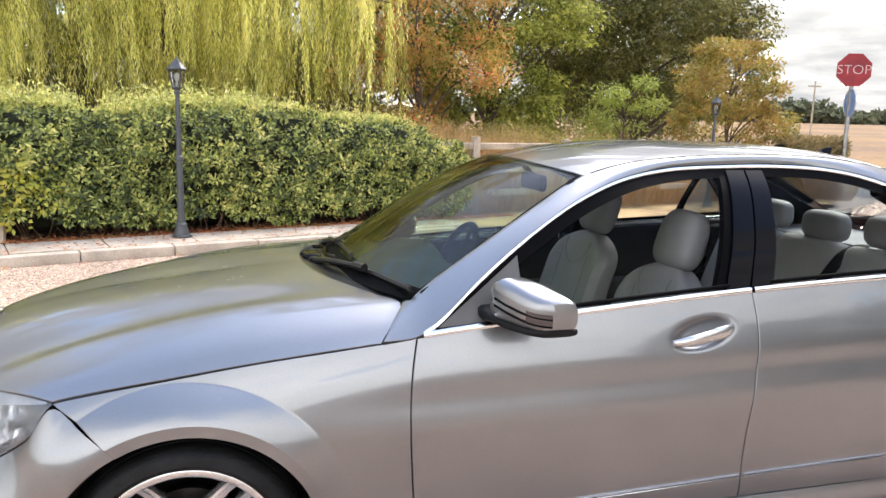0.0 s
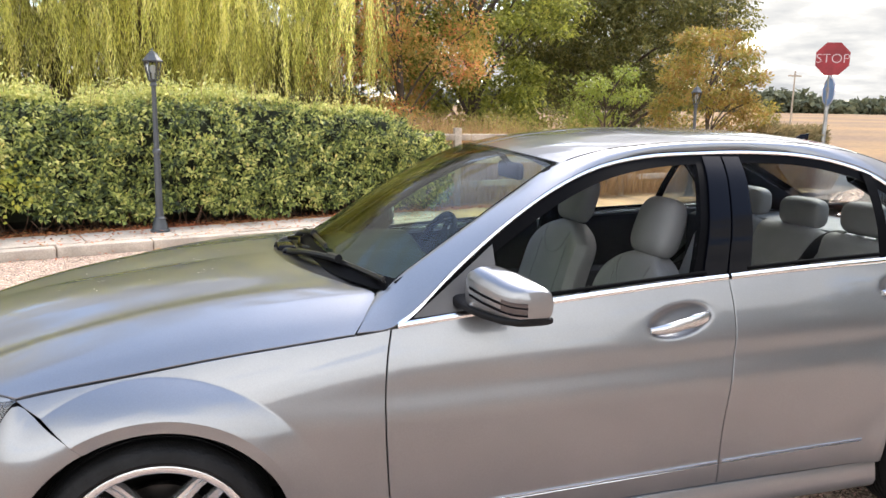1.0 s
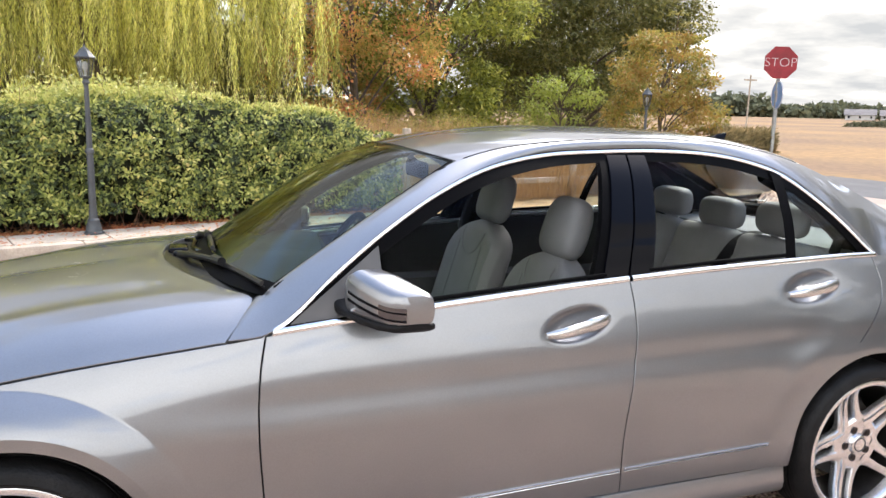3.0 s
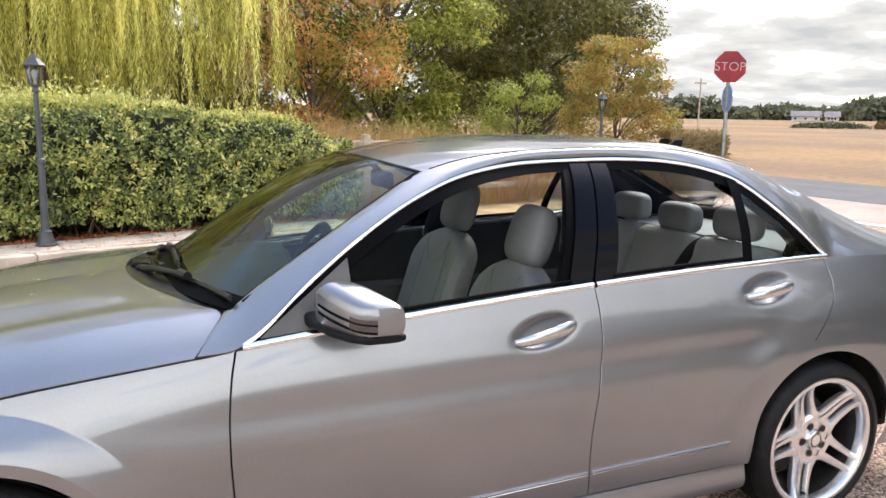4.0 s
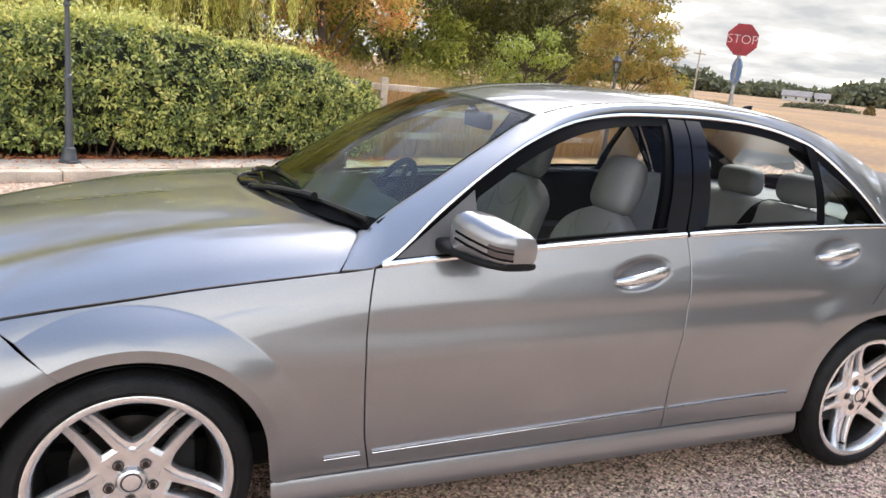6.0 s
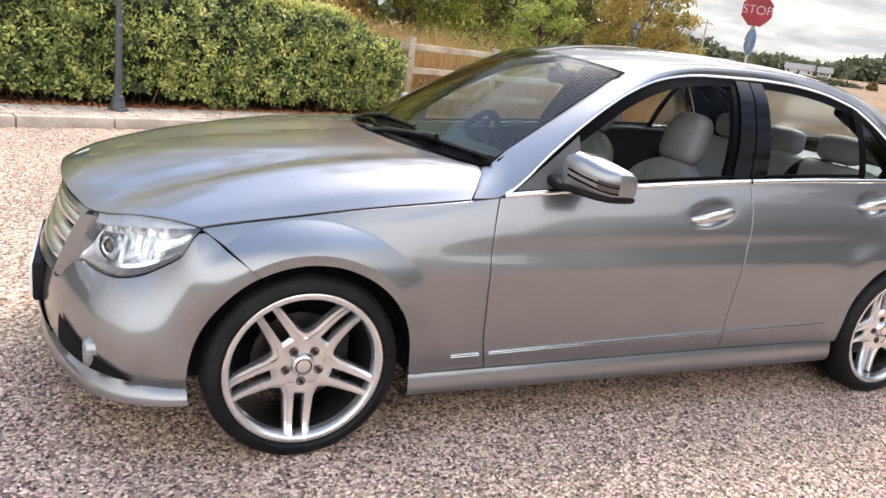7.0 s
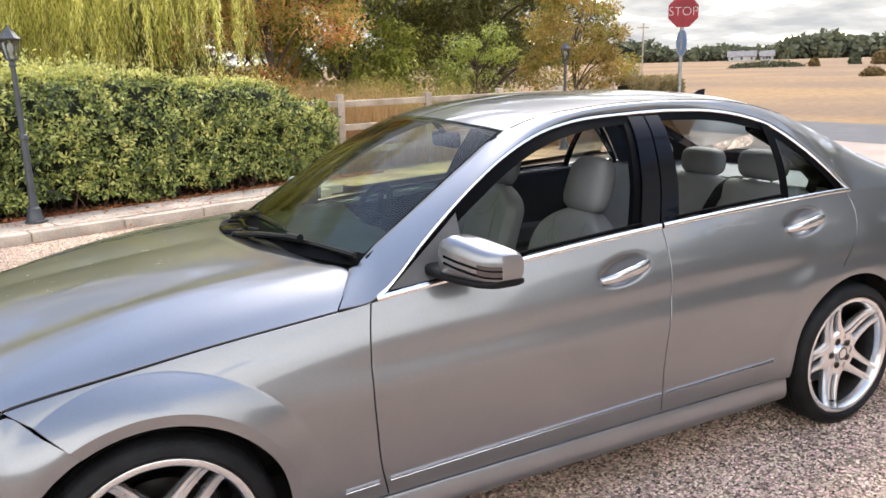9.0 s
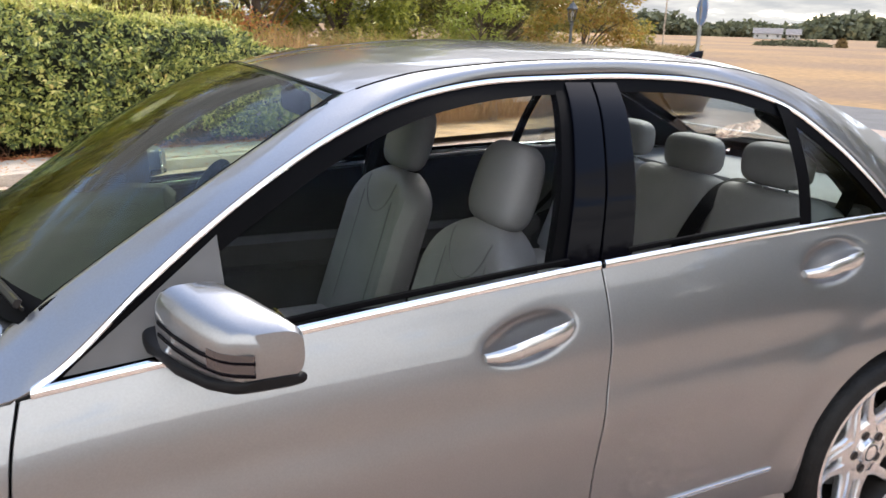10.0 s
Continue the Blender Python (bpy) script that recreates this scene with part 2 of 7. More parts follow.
# for barrel and disc, darkened: shade behind the spokes is in the colour
STEEL = material("shaded_wheel_steel", (0.035, 0.033, 0.031), rough=0.4, metal=0.8, vary=0.2, scale=20)
WELL = material("wheel_well", (0.006, 0.006, 0.006), rough=0.9, vary=0.3)
LEATHER = material("grey_upholstery", (0.218, 0.212, 0.222), rough=0.55, vary=0.07, scale=6, fine=0.05, fscale=200, bump=0.2, bscale=500)
TRIM = material("dark_trim", (0.0045, 0.0042, 0.0055), rough=0.65, spec=0.08, vary=0.15, bump=0.2, bscale=700)
DASH = material("dash_vinyl", (0.034, 0.036, 0.035), rough=0.6, spec=0.2, vary=0.12, bump=0.2, bscale=700)
COWL = material("cowl_black", (0.007, 0.007, 0.008), rough=0.28, spec=0.35, vary=0.3, scale=30, bump=0.1, bscale=60)
WIPER = material("wiper_black", (0.006, 0.006, 0.007), rough=0.3, spec=0.35, vary=0.2, scale=30)
TRIMGREY = material("grey_trim", (0.050, 0.049, 0.054), rough=0.65, spec=0.2, vary=0.08, bump=0.2, bscale=700)
STITCH = material("grey_stitching", (0.13, 0.125, 0.132), rough=0.7, vary=0.1)
SAIL = material("sail_panel", (0.075, 0.073, 0.075), rough=0.45, vary=0.1)
WINDSCREEN = glass_material("windscreen_glass", (0.70, 0.92, 0.70), clear=0.70, gloss=0.62)
SIDEGLASS = glass_material("side_glass", (0.97, 0.98, 0.97), clear=0.94, gloss=0.06)
REARGLASS = glass_material("rear_glass", (0.86, 0.95, 0.92), clear=0.80, gloss=0.5)
LAMPGLASS = glass_material("lamp_glass", (1, 1, 1), clear=0.97)
MIRROR = material("mirror_silver", (0.9, 0.9, 0.9), rough=0.01, metal=1.0, vary=0)
REDLENS = material("red_lens", (0.35, 0.01, 0.012), rough=0.1, vary=0.05, coat=1.0)
SMOKE = material("smoked_lens", (0.035, 0.028, 0.03), rough=0.12, vary=0.1, coat=1.0)
WHITEPLATE = material("plate_white", (0.75, 0.75, 0.74), rough=0.4, vary=0.03)


# ---- building helpers ----
def pchip(xs, ys):
    """A smooth curve through points, without overshoot."""
    xs, ys = np.array(xs, float), np.array(ys, float)
    h, d = np.diff(xs), np.diff(ys) / np.diff(xs)
    m = np.zeros(len(xs))
    m[0], m[-1] = d[0], d[-1]
    for i in range(1, len(xs) - 1):
        if d[i - 1] * d[i] > 0:
            w1, w2 = 2 * h[i] + h[i - 1], h[i] + 2 * h[i - 1]
            m[i] = (w1 + w2) / (w1 / d[i - 1] + w2 / d[i])

    def f(x):
        x = np.asarray(x, float)
        i = np.clip(np.searchsorted(xs, x) - 1, 0, len(xs) - 2)
        t = (x - xs[i]) / h[i]
        t = np.clip(t, -1.0, 2.0)
        return ys[i] * (1 + 2 * t) * (1 - t) ** 2 + ys[i + 1] * t * t * (3 - 2 * t) + h[i] * m[i] * t * (1 - t) ** 2 + h[i] * m[i + 1] * t * t * (t - 1)
    return f


def spline(points, n):
    """n points at even steps along a smooth curve through the given points (any dimension)."""
    p = np.array(points, float)
    s = np.r_[0, np.cumsum(np.linalg.norm(np.diff(p, axis=0), axis=1))]
    fine = np.linspace(0, s[-1], max(400, n * 6))
    q = np.empty((len(fine), p.shape[1]))
    if len(p) == 2:
        q = p[0] + (p[1] - p[0]) * (fine / s[-1])[:, None]
    else:
        t = np.gradient(p, s, axis=0)
        i = np.clip(np.searchsorted(s, fine) - 1, 0, len(p) - 2)
        h = (s[i + 1] - s[i])[:, None]
        u = ((fine - s[i])[:, None]) / h
        q = p[i] * (1 + 2 * u) * (1 - u) ** 2 + p[i + 1] * u * u * (3 - 2 * u) + h * t[i] * u * (1 - u) ** 2 + h * t[i + 1] * u * u * (u - 1)
    a = np.r_[0, np.cumsum(np.linalg.norm(np.diff(q, axis=0), axis=1))]
    want = np.linspace(0, a[-1], n)
    return np.stack([np.interp(want, a, q[:, k]) for k in range(q.shape[1])], 1)


def coons(bottom, top, left, right):
    """The patch between four edges, arrays of points: bottom and top run the same way, left and right from bottom to top."""
    nu, nv = len(bottom), len(left)
    u, v = np.linspace(0, 1, nu)[:, None, None], np.linspace(0, 1, nv)[None, :, None]
    b, t, l, r = bottom[:, None], top[:, None], left[None], right[None]
    return (1 - v) * b + v * t + (1 - u) * l + u * r - ((1 - u) * (1 - v) * bottom[0] + u * (1 - v) * bottom[-1] + (1 - u) * v * top[0] + u * v * top[-1])


class Shape:
    """Vertices and faces of one mesh."""
    def __init__(self):
        self.v, self.f = [], []
        self.n = 0

    def add(self, verts, faces):
        verts = np.asarray(verts, float)
        self.v.append(verts)
        self.f.extend([tuple(int(i) + self.n for i in face) for face in faces])
        self.n += len(verts)
        return self

    def grid(self, p, closed=False, flip=False):
        nu, nv = p.shape[:2]
        faces = []
        for i in range(nu if closed else nu - 1):
            k = (i + 1) % nu
            for j in range(nv - 1):
                q = (i * nv + j, k * nv + j, k * nv + j + 1, i * nv + j + 1)
                faces.append(q[::-1] if flip else q)
        return self.add(p.reshape(-1, 3), faces)

    def box(self, lo, hi, turn=None):
        (a, b, c), (d, e, f) = lo, hi
        v = np.array([(x, y, z) for x in (a, d) for y in (b, e) for z in (c, f)], float)
        if turn is not None:
            v = v @ np.array(turn.to_3x3()).T + np.array(turn.translation)
        return self.add(v, [(0, 1, 3, 2), (4, 6, 7, 5), (0, 4, 5, 1), (2, 3, 7, 6), (0, 2, 6, 4), (1, 5, 7, 3)])

    def tube(self, path, radius, sides=8, caps=True):
        """A round bar along a path; radius a number or one for each point."""
        p = np.array(path, float)
        rad = np.broadcast_to(radius, (len(p),))
        t = np.gradient(p, axis=0)
        t /= np.linalg.norm(t, axis=1)[:, None] + 1e-12
        ref = np.array((0, 0, 1.0)) if abs(t[:, 2]).mean() < 0.8 else np.array((1.0, 0, 0))
        a = np.cross(t, ref); a /= np.linalg.norm(a, axis=1)[:, None] + 1e-12
        b = np.cross(t, a)
        ang = np.linspace(0, 2 * np.pi, sides, endpoint=False)
        ring = p[:, None] + rad[:, None, None] * (np.cos(ang)[None, :, None] * a[:, None] + np.sin(ang)[None, :, None] * b[:, None])
        self._rings(ring, caps)
        return self

    def _rings(self, ring, caps):
        nu, nv = ring.shape[:2]
        faces = [(i * nv + j, i * nv + (j + 1) % nv, (i + 1) * nv + (j + 1) % nv, (i + 1) * nv + j) for i in range(nu - 1) for j in range(nv)]
        if caps:
            faces += [tuple(range(nv))[::-1], tuple((nu - 1) * nv + j for j in range(nv))]
        return self.add(ring.reshape(-1, 3), faces)

    def lathe(self, profile, centre, axis="y", sides=48, closed=False):
        """profile: (along the axis, radius) pairs."""
        pr = np.array(profile, float)
        ang = np.linspace(0, 2 * np.pi, sides, endpoint=False)
        c, s = np.cos(ang)[None], np.sin(ang)[None]
        al, r = pr[:, :1] + 0 * c, pr[:, 1:] 
        p = np.stack([r * c, al, r * s], -1) if axis == "y" else (np.stack([r * c, r * s, al], -1) if axis == "z" else np.stack([al, r * c, r * s], -1))
        p = p + np.array(centre)
        if closed:
            p = np.concatenate([p, p[:1]], 0)
        return self._rings(p, False)

    def moved(self, fn):
        self.v = [fn(v) for v in self.v]
        return self

    def mirrored(self):
        o = Shape()
        v = np.concatenate(self.v) * (1, -1, 1)
        return o.add(v, [f[::-1] for f in self.f])

    def rounded(self, lo, hi, r, seg=3, turn=None):
        """A box with rounded edges."""
        bm = bmesh.new()
        bmesh.ops.create_cube(bm, size=1)
        for v in bm.verts:
            for k in range(3):
                v.co[k] = (lo[k] + hi[k]) / 2 + v.co[k] * (hi[k] - lo[k])
        bmesh.ops.bevel(bm, geom=bm.edges[:] + bm.verts[:], offset=r, segments=seg, affect="EDGES", profile=0.5, clamp_overlap=True)
        bm.verts.index_update()
        v = np.array([x.co[:] for x in bm.verts])
        if turn is not None:
            v = v @ np.array(turn.to_3x3()).T + np.array(turn.translation)
        self.add(v, [[x.index for x in f.verts] for f in bm.faces])
        bm.free()
        return self


def link(name, shape, mat, parent=None, label="", smooth=True, sharp=35, normals=True):
    me = bpy.data.meshes.new(name)
    v = np.concatenate(shape.v)
    me.from_pydata(v.tolist(), [], shape.f)
    if normals:
        bm = bmesh.new(); bm.from_mesh(me)
        bmesh.ops.remove_doubles(bm, verts=bm.verts, dist=1e-5)
        bmesh.ops.recalc_face_normals(bm, faces=bm.faces)
        bm.to_mesh(me); bm.free()
    me.materials.append(mat)
    me.polygons.foreach_set("use_smooth", [smooth] * len(me.polygons))
    if smooth and sharp:
        me.set_sharp_from_angle(angle=radians(sharp))
    me.update()
    ob = new(name, me)
    if parent is not None:
        ob.parent = parent
        ob.matrix_parent_inverse = PLACE.get(parent.name, Matrix()).inverted()
    if label:
        tagged(ob, label)
    return ob


PLACE = {}


def thing(name, at, label, category, group="", kind=""):
    """An Empty at a thing's base, to hold its parts; parts are built in world places."""
    e = new(name)
    e.empty_display_size = 0.1
    e.matrix_basis = Matrix.Translation(at)
    PLACE[e.name] = Matrix.Translation(at)
    return tagged(e, label, category, group, kind)


# ---- the car: nose towards -x, wheels on z = 0, front axle at x = 0 ----
WB, HUBZ, ARCH, ARCH_R = 2.76, 0.310, 0.357, 0.366
top_z = pchip([-0.6, -0.30, 0.0, 0.19, 0.55, 0.68, 1.25, 1.79, 2.3, 2.8, 3.1, 3.4, 3.75], [0.66, 0.743, 0.788, 0.814, 0.852, 0.868, 0.920, 0.957, 0.982, 0.995, 0.990, 0.968, 0.93])
top_y = pchip([-0.6, -0.30, 0.0, 0.19, 0.55, 0.68, 1.25, 1.79, 2.3, 2.8, 3.1, 3.4, 3.75], [0.74, 0.766, 0.771, 0.773, 0.771, 0.772, 0.763, 0.752, 0.748, 0.742, 0.735, 0.705, 0.62])
max_y = pchip([-0.6, -0.3, -0.15, 0.0, 0.25, 0.42, 0.65, 1.2, 1.75, 2.3, 2.5, 2.76, 3.0, 3.25, 3.5, 3.75], [0.80, 0.840, 0.838, 0.838, 0.838, 0.838, 0.836, 0.834, 0.834, 0.842, 0.851, 0.862, 0.858, 0.842, 0.80, 0.70])
glass_y = pchip([0.86, 0.97, 1.1, 1.2, 1.277, 1.34, 1.40], [0.772, 0.738, 0.69, 0.63, 0.571, 0.50, 0.41])


def side_y(x, z):
    """Half width of the lower body."""
    zt, yt, ym, zm = top_z(x), top_y(x), max_y(x), 0.60
    d = np.clip((zt - z) / (zt - zm), 0, 1)
    y = yt + (ym - yt) * (1 - (1 - d) ** 1.8)
    e = np.clip((zm - z) / 0.25, 0, 3)
    y = np.where(z < zm, ym - 0.0075 * e ** 2, y)
    y = y - 0.006 * np.clip((0.345 - z) / 0.07, 0, 1) ** 2
    # a soft crease along the shoulder, above a slightly hollow flank
    zc = 0.755 + 0.055 * np.clip((x - 0.3) / 2.4, 0, 1)
    y = y - 0.007 * np.exp(-((z - zc + 0.075) / 0.05) ** 2) * np.clip((x - 0.2) / 0.5, 0, 1)
    # front arch: a flat lip, then a conical flare up to a crisp crease below the bonnet's line
    r = np.hypot(x - 0.015, z - 0.302)
    f = np.clip((ARCH + 0.118 - r) / 0.087, 0, 1)
    a = np.clip(((z - 0.302) / np.maximum(r, 0.01) - 0.25) / 0.5, 0, 1)
    a = (0.3 + 0.7 * a * a * (3 - 2 * a)) * np.clip((z - 0.12) / 0.25, 0, 1)
    y = y + (0.866 - y) * f * a
    # rear arch: a soft swelling
    r = np.hypot(x - WB, z - 0.302)
    f = np.clip((ARCH_R + 0.095 - r) / 0.095, 0, 1) * np.clip((z - 0.12) / 0.25, 0, 1) * np.clip((zt - z) / 0.09, 0, 1) ** 0.7
    y = y + (0.855 - y) * f ** 2.2 + 0.006 * np.exp(-((r - ARCH_R - 0.10) / 0.055) ** 2) * np.clip((z - 0.40) / 0.2, 0, 1)
    return y


def flank(q):
    """(x, z) of the flank, into space on the near side."""
    return np.stack([q[..., 0], -side_y(q[..., 0], q[..., 1]), q[..., 1]], -1)


SCOOPS = ((1.577, 0.8365, 0.176), (2.4955, 0.9045, 0.138))


def door_flank(q):
    """The flank with the hollows behind the pull handles."""
    x, z = q[..., 0], q[..., 1]
    y = side_y(x, z)
    for cx, cz, slope in SCOOPS:
        a, b = (x - cx) + slope * (z - cz), (z - cz) - slope * (x - cx)
        r2 = (a / 0.116) ** 2 + (b / 0.050) ** 2
        k = (1 - r2 + np.sqrt((1 - r2) ** 2 + 0.03)) / 2
        y = y - 0.021 * k * (1 + 0.5 * np.clip(r2, 0, 1))
    return np.stack([x, -y, z], -1)


def rimmed(shape, p, edge=0.0016, depth=0.014, outward=-1):
    """A patch with its edges turned inwards, as pressed sheet metal is."""
    nu, nv = p.shape[:2]
    du, dv = np.gradient(p, axis=0), np.gradient(p, axis=1)
    nrm = np.cross(du, dv)
    nrm /= np.linalg.norm(nrm, axis=2)[..., None] + 1e-12
    mid = nrm.reshape(-1, 3).mean(0)
    aim = np.array((0, 1.0, -0.3)) if outward < 0 else np.array((0, 0, -1.0))
    if mid @ aim > 0:
        nrm = -nrm
    if outward < 0:      # cells that run thin beside the arch
        nrm = np.where(nrm[..., 1:2] > 0, -nrm, nrm)
        nrm = np.where(nrm[..., 1:2] > -0.5, np.array((0, -1.0, 0)), nrm)
    loop = [(i, 0) for i in range(nu)] + [(nu - 1, j) for j in range(1, nv)] + [(i, nv - 1) for i in range(nu - 2, -1, -1)] + [(0, j) for j in range(nv - 2, 0, -1)]
    inner = [(min(max(i, 1), nu - 2), min(max(j, 1), nv - 2)) for i, j in loop]
    a = np.array([p[k] for k in loop]); n = np.array([nrm[k] for k in loop])
    out = a - np.array([p[k] for k in inner])
    out -= (out * n).sum(1)[:, None] * n
    out /= np.linalg.norm(out, axis=1)[:, None] + 1e-12
    shape.grid(p)
    rings = np.stack([a, a + out * edge - n * edge, a + out * edge - n * depth], 0)
    m = len(loop)
    faces = [(r * m + k, r * m + (k + 1) % m, (r + 1) * m + (k + 1) % m, (r + 1) * m + k) for r in range(2) for k in range(m)]
    shape.add(rings.reshape(-1, 3), faces)
    return shape


def both(name, shape, mat, parents, label="", sharp=35):
    """The part on the near side and its mirror image on the far side."""
    pn, pf = parents if isinstance(parents, tuple) else (parents, parents)
    far = shape.mirrored()
    return link(name, shape, mat, pn, label, sharp=sharp), link(name, far, mat, pf, label, sharp=sharp)


def ribbon(shape, path, width_dir, half, raise_dir, high):
    """A strip of trim along a path, with a rounded back."""
    p = np.array(path); w = np.array(width_dir, float); u = np.array(raise_dir, float)
    w = np.broadcast_to(w, p.shape); u = np.broadcast_to(u, p.shape)
    prof = [(-1, -0.6), (-1, 0.35), (-0.6, 0.9), (0, 1), (0.6, 0.9), (1, 0.35), (1, -0.6)]
    g = np.stack([p + w * half * a + u * high * b for a, b in prof], 1)
    shape.grid(g)
    shape.add(g[0], [tuple(range(7))]); shape.add(g[-1], [tuple(range(7))[::-1]])
    return shape


car = thing("car", (1.38, 0, 0), "silver-grey metallic saloon car parked on gravel", "car")

# seams in (x, z)
SEAM1 = [(0.662, 0.262), (0.640, 0.36), (0.629, 0.483), (0.623, 0.60), (0.625, 0.70), (0.634, 0.79), (0.650, 0.866)]
SEAM2 = [(1.750, 0.278), (1.744, 0.37), (1.746, 0.497), (1.761, 0.618), (1.776, 0.72), (1.784, 0.80), (1.784, 0.88), (1.779, 0.957)]
SEAM3 = [(2.412, 0.283), (2.410, 0.36), (2.420, 0.43), (2.483, 0.554), (2.56, 0.62), (2.642, 0.681), (2.745, 0.792), (2.795, 0.86), (2.808, 0.913), (2.795, 0.994)]
GAP = 0.0032


def shifted(seam, d, n):
    s = spline(seam, n)
    return s + (d, 0)


def sill_line(xs):
    return np.stack([xs, 0.259 + 0.012 * (xs - 0.66) + 0.003], 1)


def belt_line(xs):
    return np.stack([xs, top_z(xs) - 0.004], 1)


NV = 34
# front wing: round the arch, up to the bonnet's edge
ang = np.linspace(math.acos((-0.147 - 0.015) / ARCH), 0.0, 40)
arch_pts = np.stack([0.015 + ARCH * np.cos(ang), 0.302 + ARCH * np.sin(ang)], 1)
arch_pts = np.concatenate([arch_pts, [(0.3725, 0.285), (0.373, 0.266)]])
bot = spline(np.concatenate([arch_pts, [(0.385, 0.2592), (0.45, 0.2595), (0.52, 0.260), (0.658, 0.2625)]]), 150)
xs = np.linspace(-0.302, 0.646, 150)
edge_z = top_z(xs) - 0.003
top = np.stack([xs, edge_z], 1)
left = spline([bot[0], (-0.225, 0.688), top[0]], 110)
right = shifted(SEAM1, -GAP, 110); bot[-1] = right[0]; top[-1] = right[-1]
both("front_wing", rimmed(Shape(), flank(coons(bot, top, left, right))), PAINT, car)

# doors
doors = []
for nm, sa, sb, n in (("front_door", SEAM1, SEAM2, 270), ("rear_door", SEAM2, SEAM3, 240)):
    l, r = shifted(sa, GAP, 190), shifted(sb, -GAP, 190)
    b, t = sill_line(np.linspace(l[0, 0], r[0, 0], n)), belt_line(np.linspace(l[-1, 0], r[-1, 0], n))
    l[0], r[0], l[-1], r[-1] = b[0], b[-1], t[0], t[-1]
    doors.append(both(nm, rimmed(Shape(), door_flank(coons(b, t, l, r))), PAINT, car, "silver door panel with a pull handle"))
front_doors, rear_doors = doors

# rear quarter: from the rear door round the arch to the tail
a2 = np.linspace(math.pi, 0.10, 40)
arch2 = np.stack([WB + ARCH_R * np.cos(a2), 0.302 + ARCH_R * np.sin(a2)], 1)
bot = spline(np.concatenate([[(2.4145, 0.283)], arch2[2:]]), 70)
right = spline([bot[-1], (3.30, 0.40), (3.46, 0.52), (3.55, 0.72), (3.60, 0.86), (3.62, 0.940)], NV)
left = shifted(SEAM3, GAP, NV)
top = np.stack([np.linspace(left[-1, 0], right[-1, 0], 70)] * 2, 1); top[:, 1] = top_z(top[:, 0])
bot[0], right[-1] = left[0], top[-1]; left[-1] = top[0]
both("rear_quarter", rimmed(Shape(), flank(coons(bot, top, left, right))), PAINT, car)

bkp = flank(spline(SEAM3[1:], 40)) + np.array((0, 0.016, 0))
both("seam_backing", Shape().grid(np.stack([bkp + (-0.02, 0.003, 0), bkp, bkp + (0.02, 0.003, 0)], 1)), WELL, car)

# sills
sx = np.linspace(0.374, 2.412, 50)
prof = [(0.2560, -0.03), (0.2555, -0.012), (0.2525, -0.004), (0.243, 0.000), (0.228, 0.004), (0.208, 0.008), (0.195, 0.008), (0.182, 0.002), (0.170, -0.012), (0.160, -0.04), (0.15, -0.10)]
g = np.stack([np.stack([sx, -(0.824 + o + 0 * sx), z + (0.0045 + 0.012 * (sx - 0.66)) * np.clip((z - 0.15) / 0.1, 0, 1)], 1) for z, o in prof], 1)
both("sill", Shape().grid(g), PAINT, car)

# strip along the doors
def strip(a, b, n=14):
    x = np.linspace(a, b, n)
    z = 0.316 + (x - 0.52) * 0.0325
    return np.stack([x, -side_y(x, z) - 0.001, z], 1)


for nm_, a_, b_, n_, par in (("door_strip", 0.665, 1.738, 40, front_doors), ("door_strip", 1.754, 2.318, 24, rear_doors), ("wing_strip", 0.52, 0.628, 8, car)):
    two = strip(a_, b_, n_)
    both(nm_, ribbon(ribbon(Shape(), two + (0, 0, 0.0036), (0, 0, 1), 0.0026, (0, -1, 0), 0.005), two - (0, 0, 0.0036), (0, 0, 1), 0.0022, (0, -1, 0), 0.005), CHROME, par, "double chrome strip")

# chrome along the belt and over the windows
def belt_path(a, b, n):
    x = np.linspace(a, b, n)
    z = top_z(x) + 0.006
    return np.stack([x, -top_y(x) - 0.001, z], 1)


both("belt_trim", ribbon(Shape(), belt_path(0.668, 1.774, 40), (0, 0.3, 0.95), 0.0088, (0, -0.95, 0.3), 0.005), CHROME, front_doors)
both("belt_trim", ribbon(Shape(), belt_path(1.786, 2.812, 40), (0, 0.3, 0.95), 0.0088, (0, -0.95, 0.3), 0.005), CHROME, rear_doors)
ARC = [(0.672, 0.771, 0.876), (0.704, 0.763, 0.897), (0.861, 0.718, 1.025), (1.022, 0.668, 1.137), (1.228, 0.595, 1.244), (1.39, 0.545, 1.300), (1.571, 0.510, 1.333), (1.807, 0.497, 1.347), (2.05, 0.497, 1.351), (2.25, 0.511, 1.340), (2.38, 0.532, 1.318), (2.50, 0.566, 1.278), (2.621, 0.634, 1.188), (2.735, 0.697, 1.080), (2.800, 0.730, 1.012), (2.815, 0.738, 0.998)]
arc = spline([(x, -y, z) for x, y, z in ARC], 120)
inward = np.gradient(arc, axis=0); inward /= np.linalg.norm(inward, axis=1)[:, None]
outn = np.cross(inward, (0, 0, 1)); outn[:, 2] = 0.45; outn[:, 0] *= 0.2; outn[:, 1] = -0.9
outn /= np.linalg.norm(outn, axis=1)[:, None]
acr = np.cross(inward, outn)
both("window_trim", ribbon(Shape(), arc, acr, 0.0068, outn, 0.005), CHROME, car, "thin chrome strip over the side windows")


# window frames: black bands inside the chrome, panes behind them
def inset(path, d):
    """The arc drawn in by d, kept on the window's curved surface."""
    dn = acr if (acr[60][2] < 0) else -acr
    q = path + dn * np.broadcast_to(d, (len(path),))[:, None]
    q[:, 1] = -glass_y(q[:, 2])
    return q


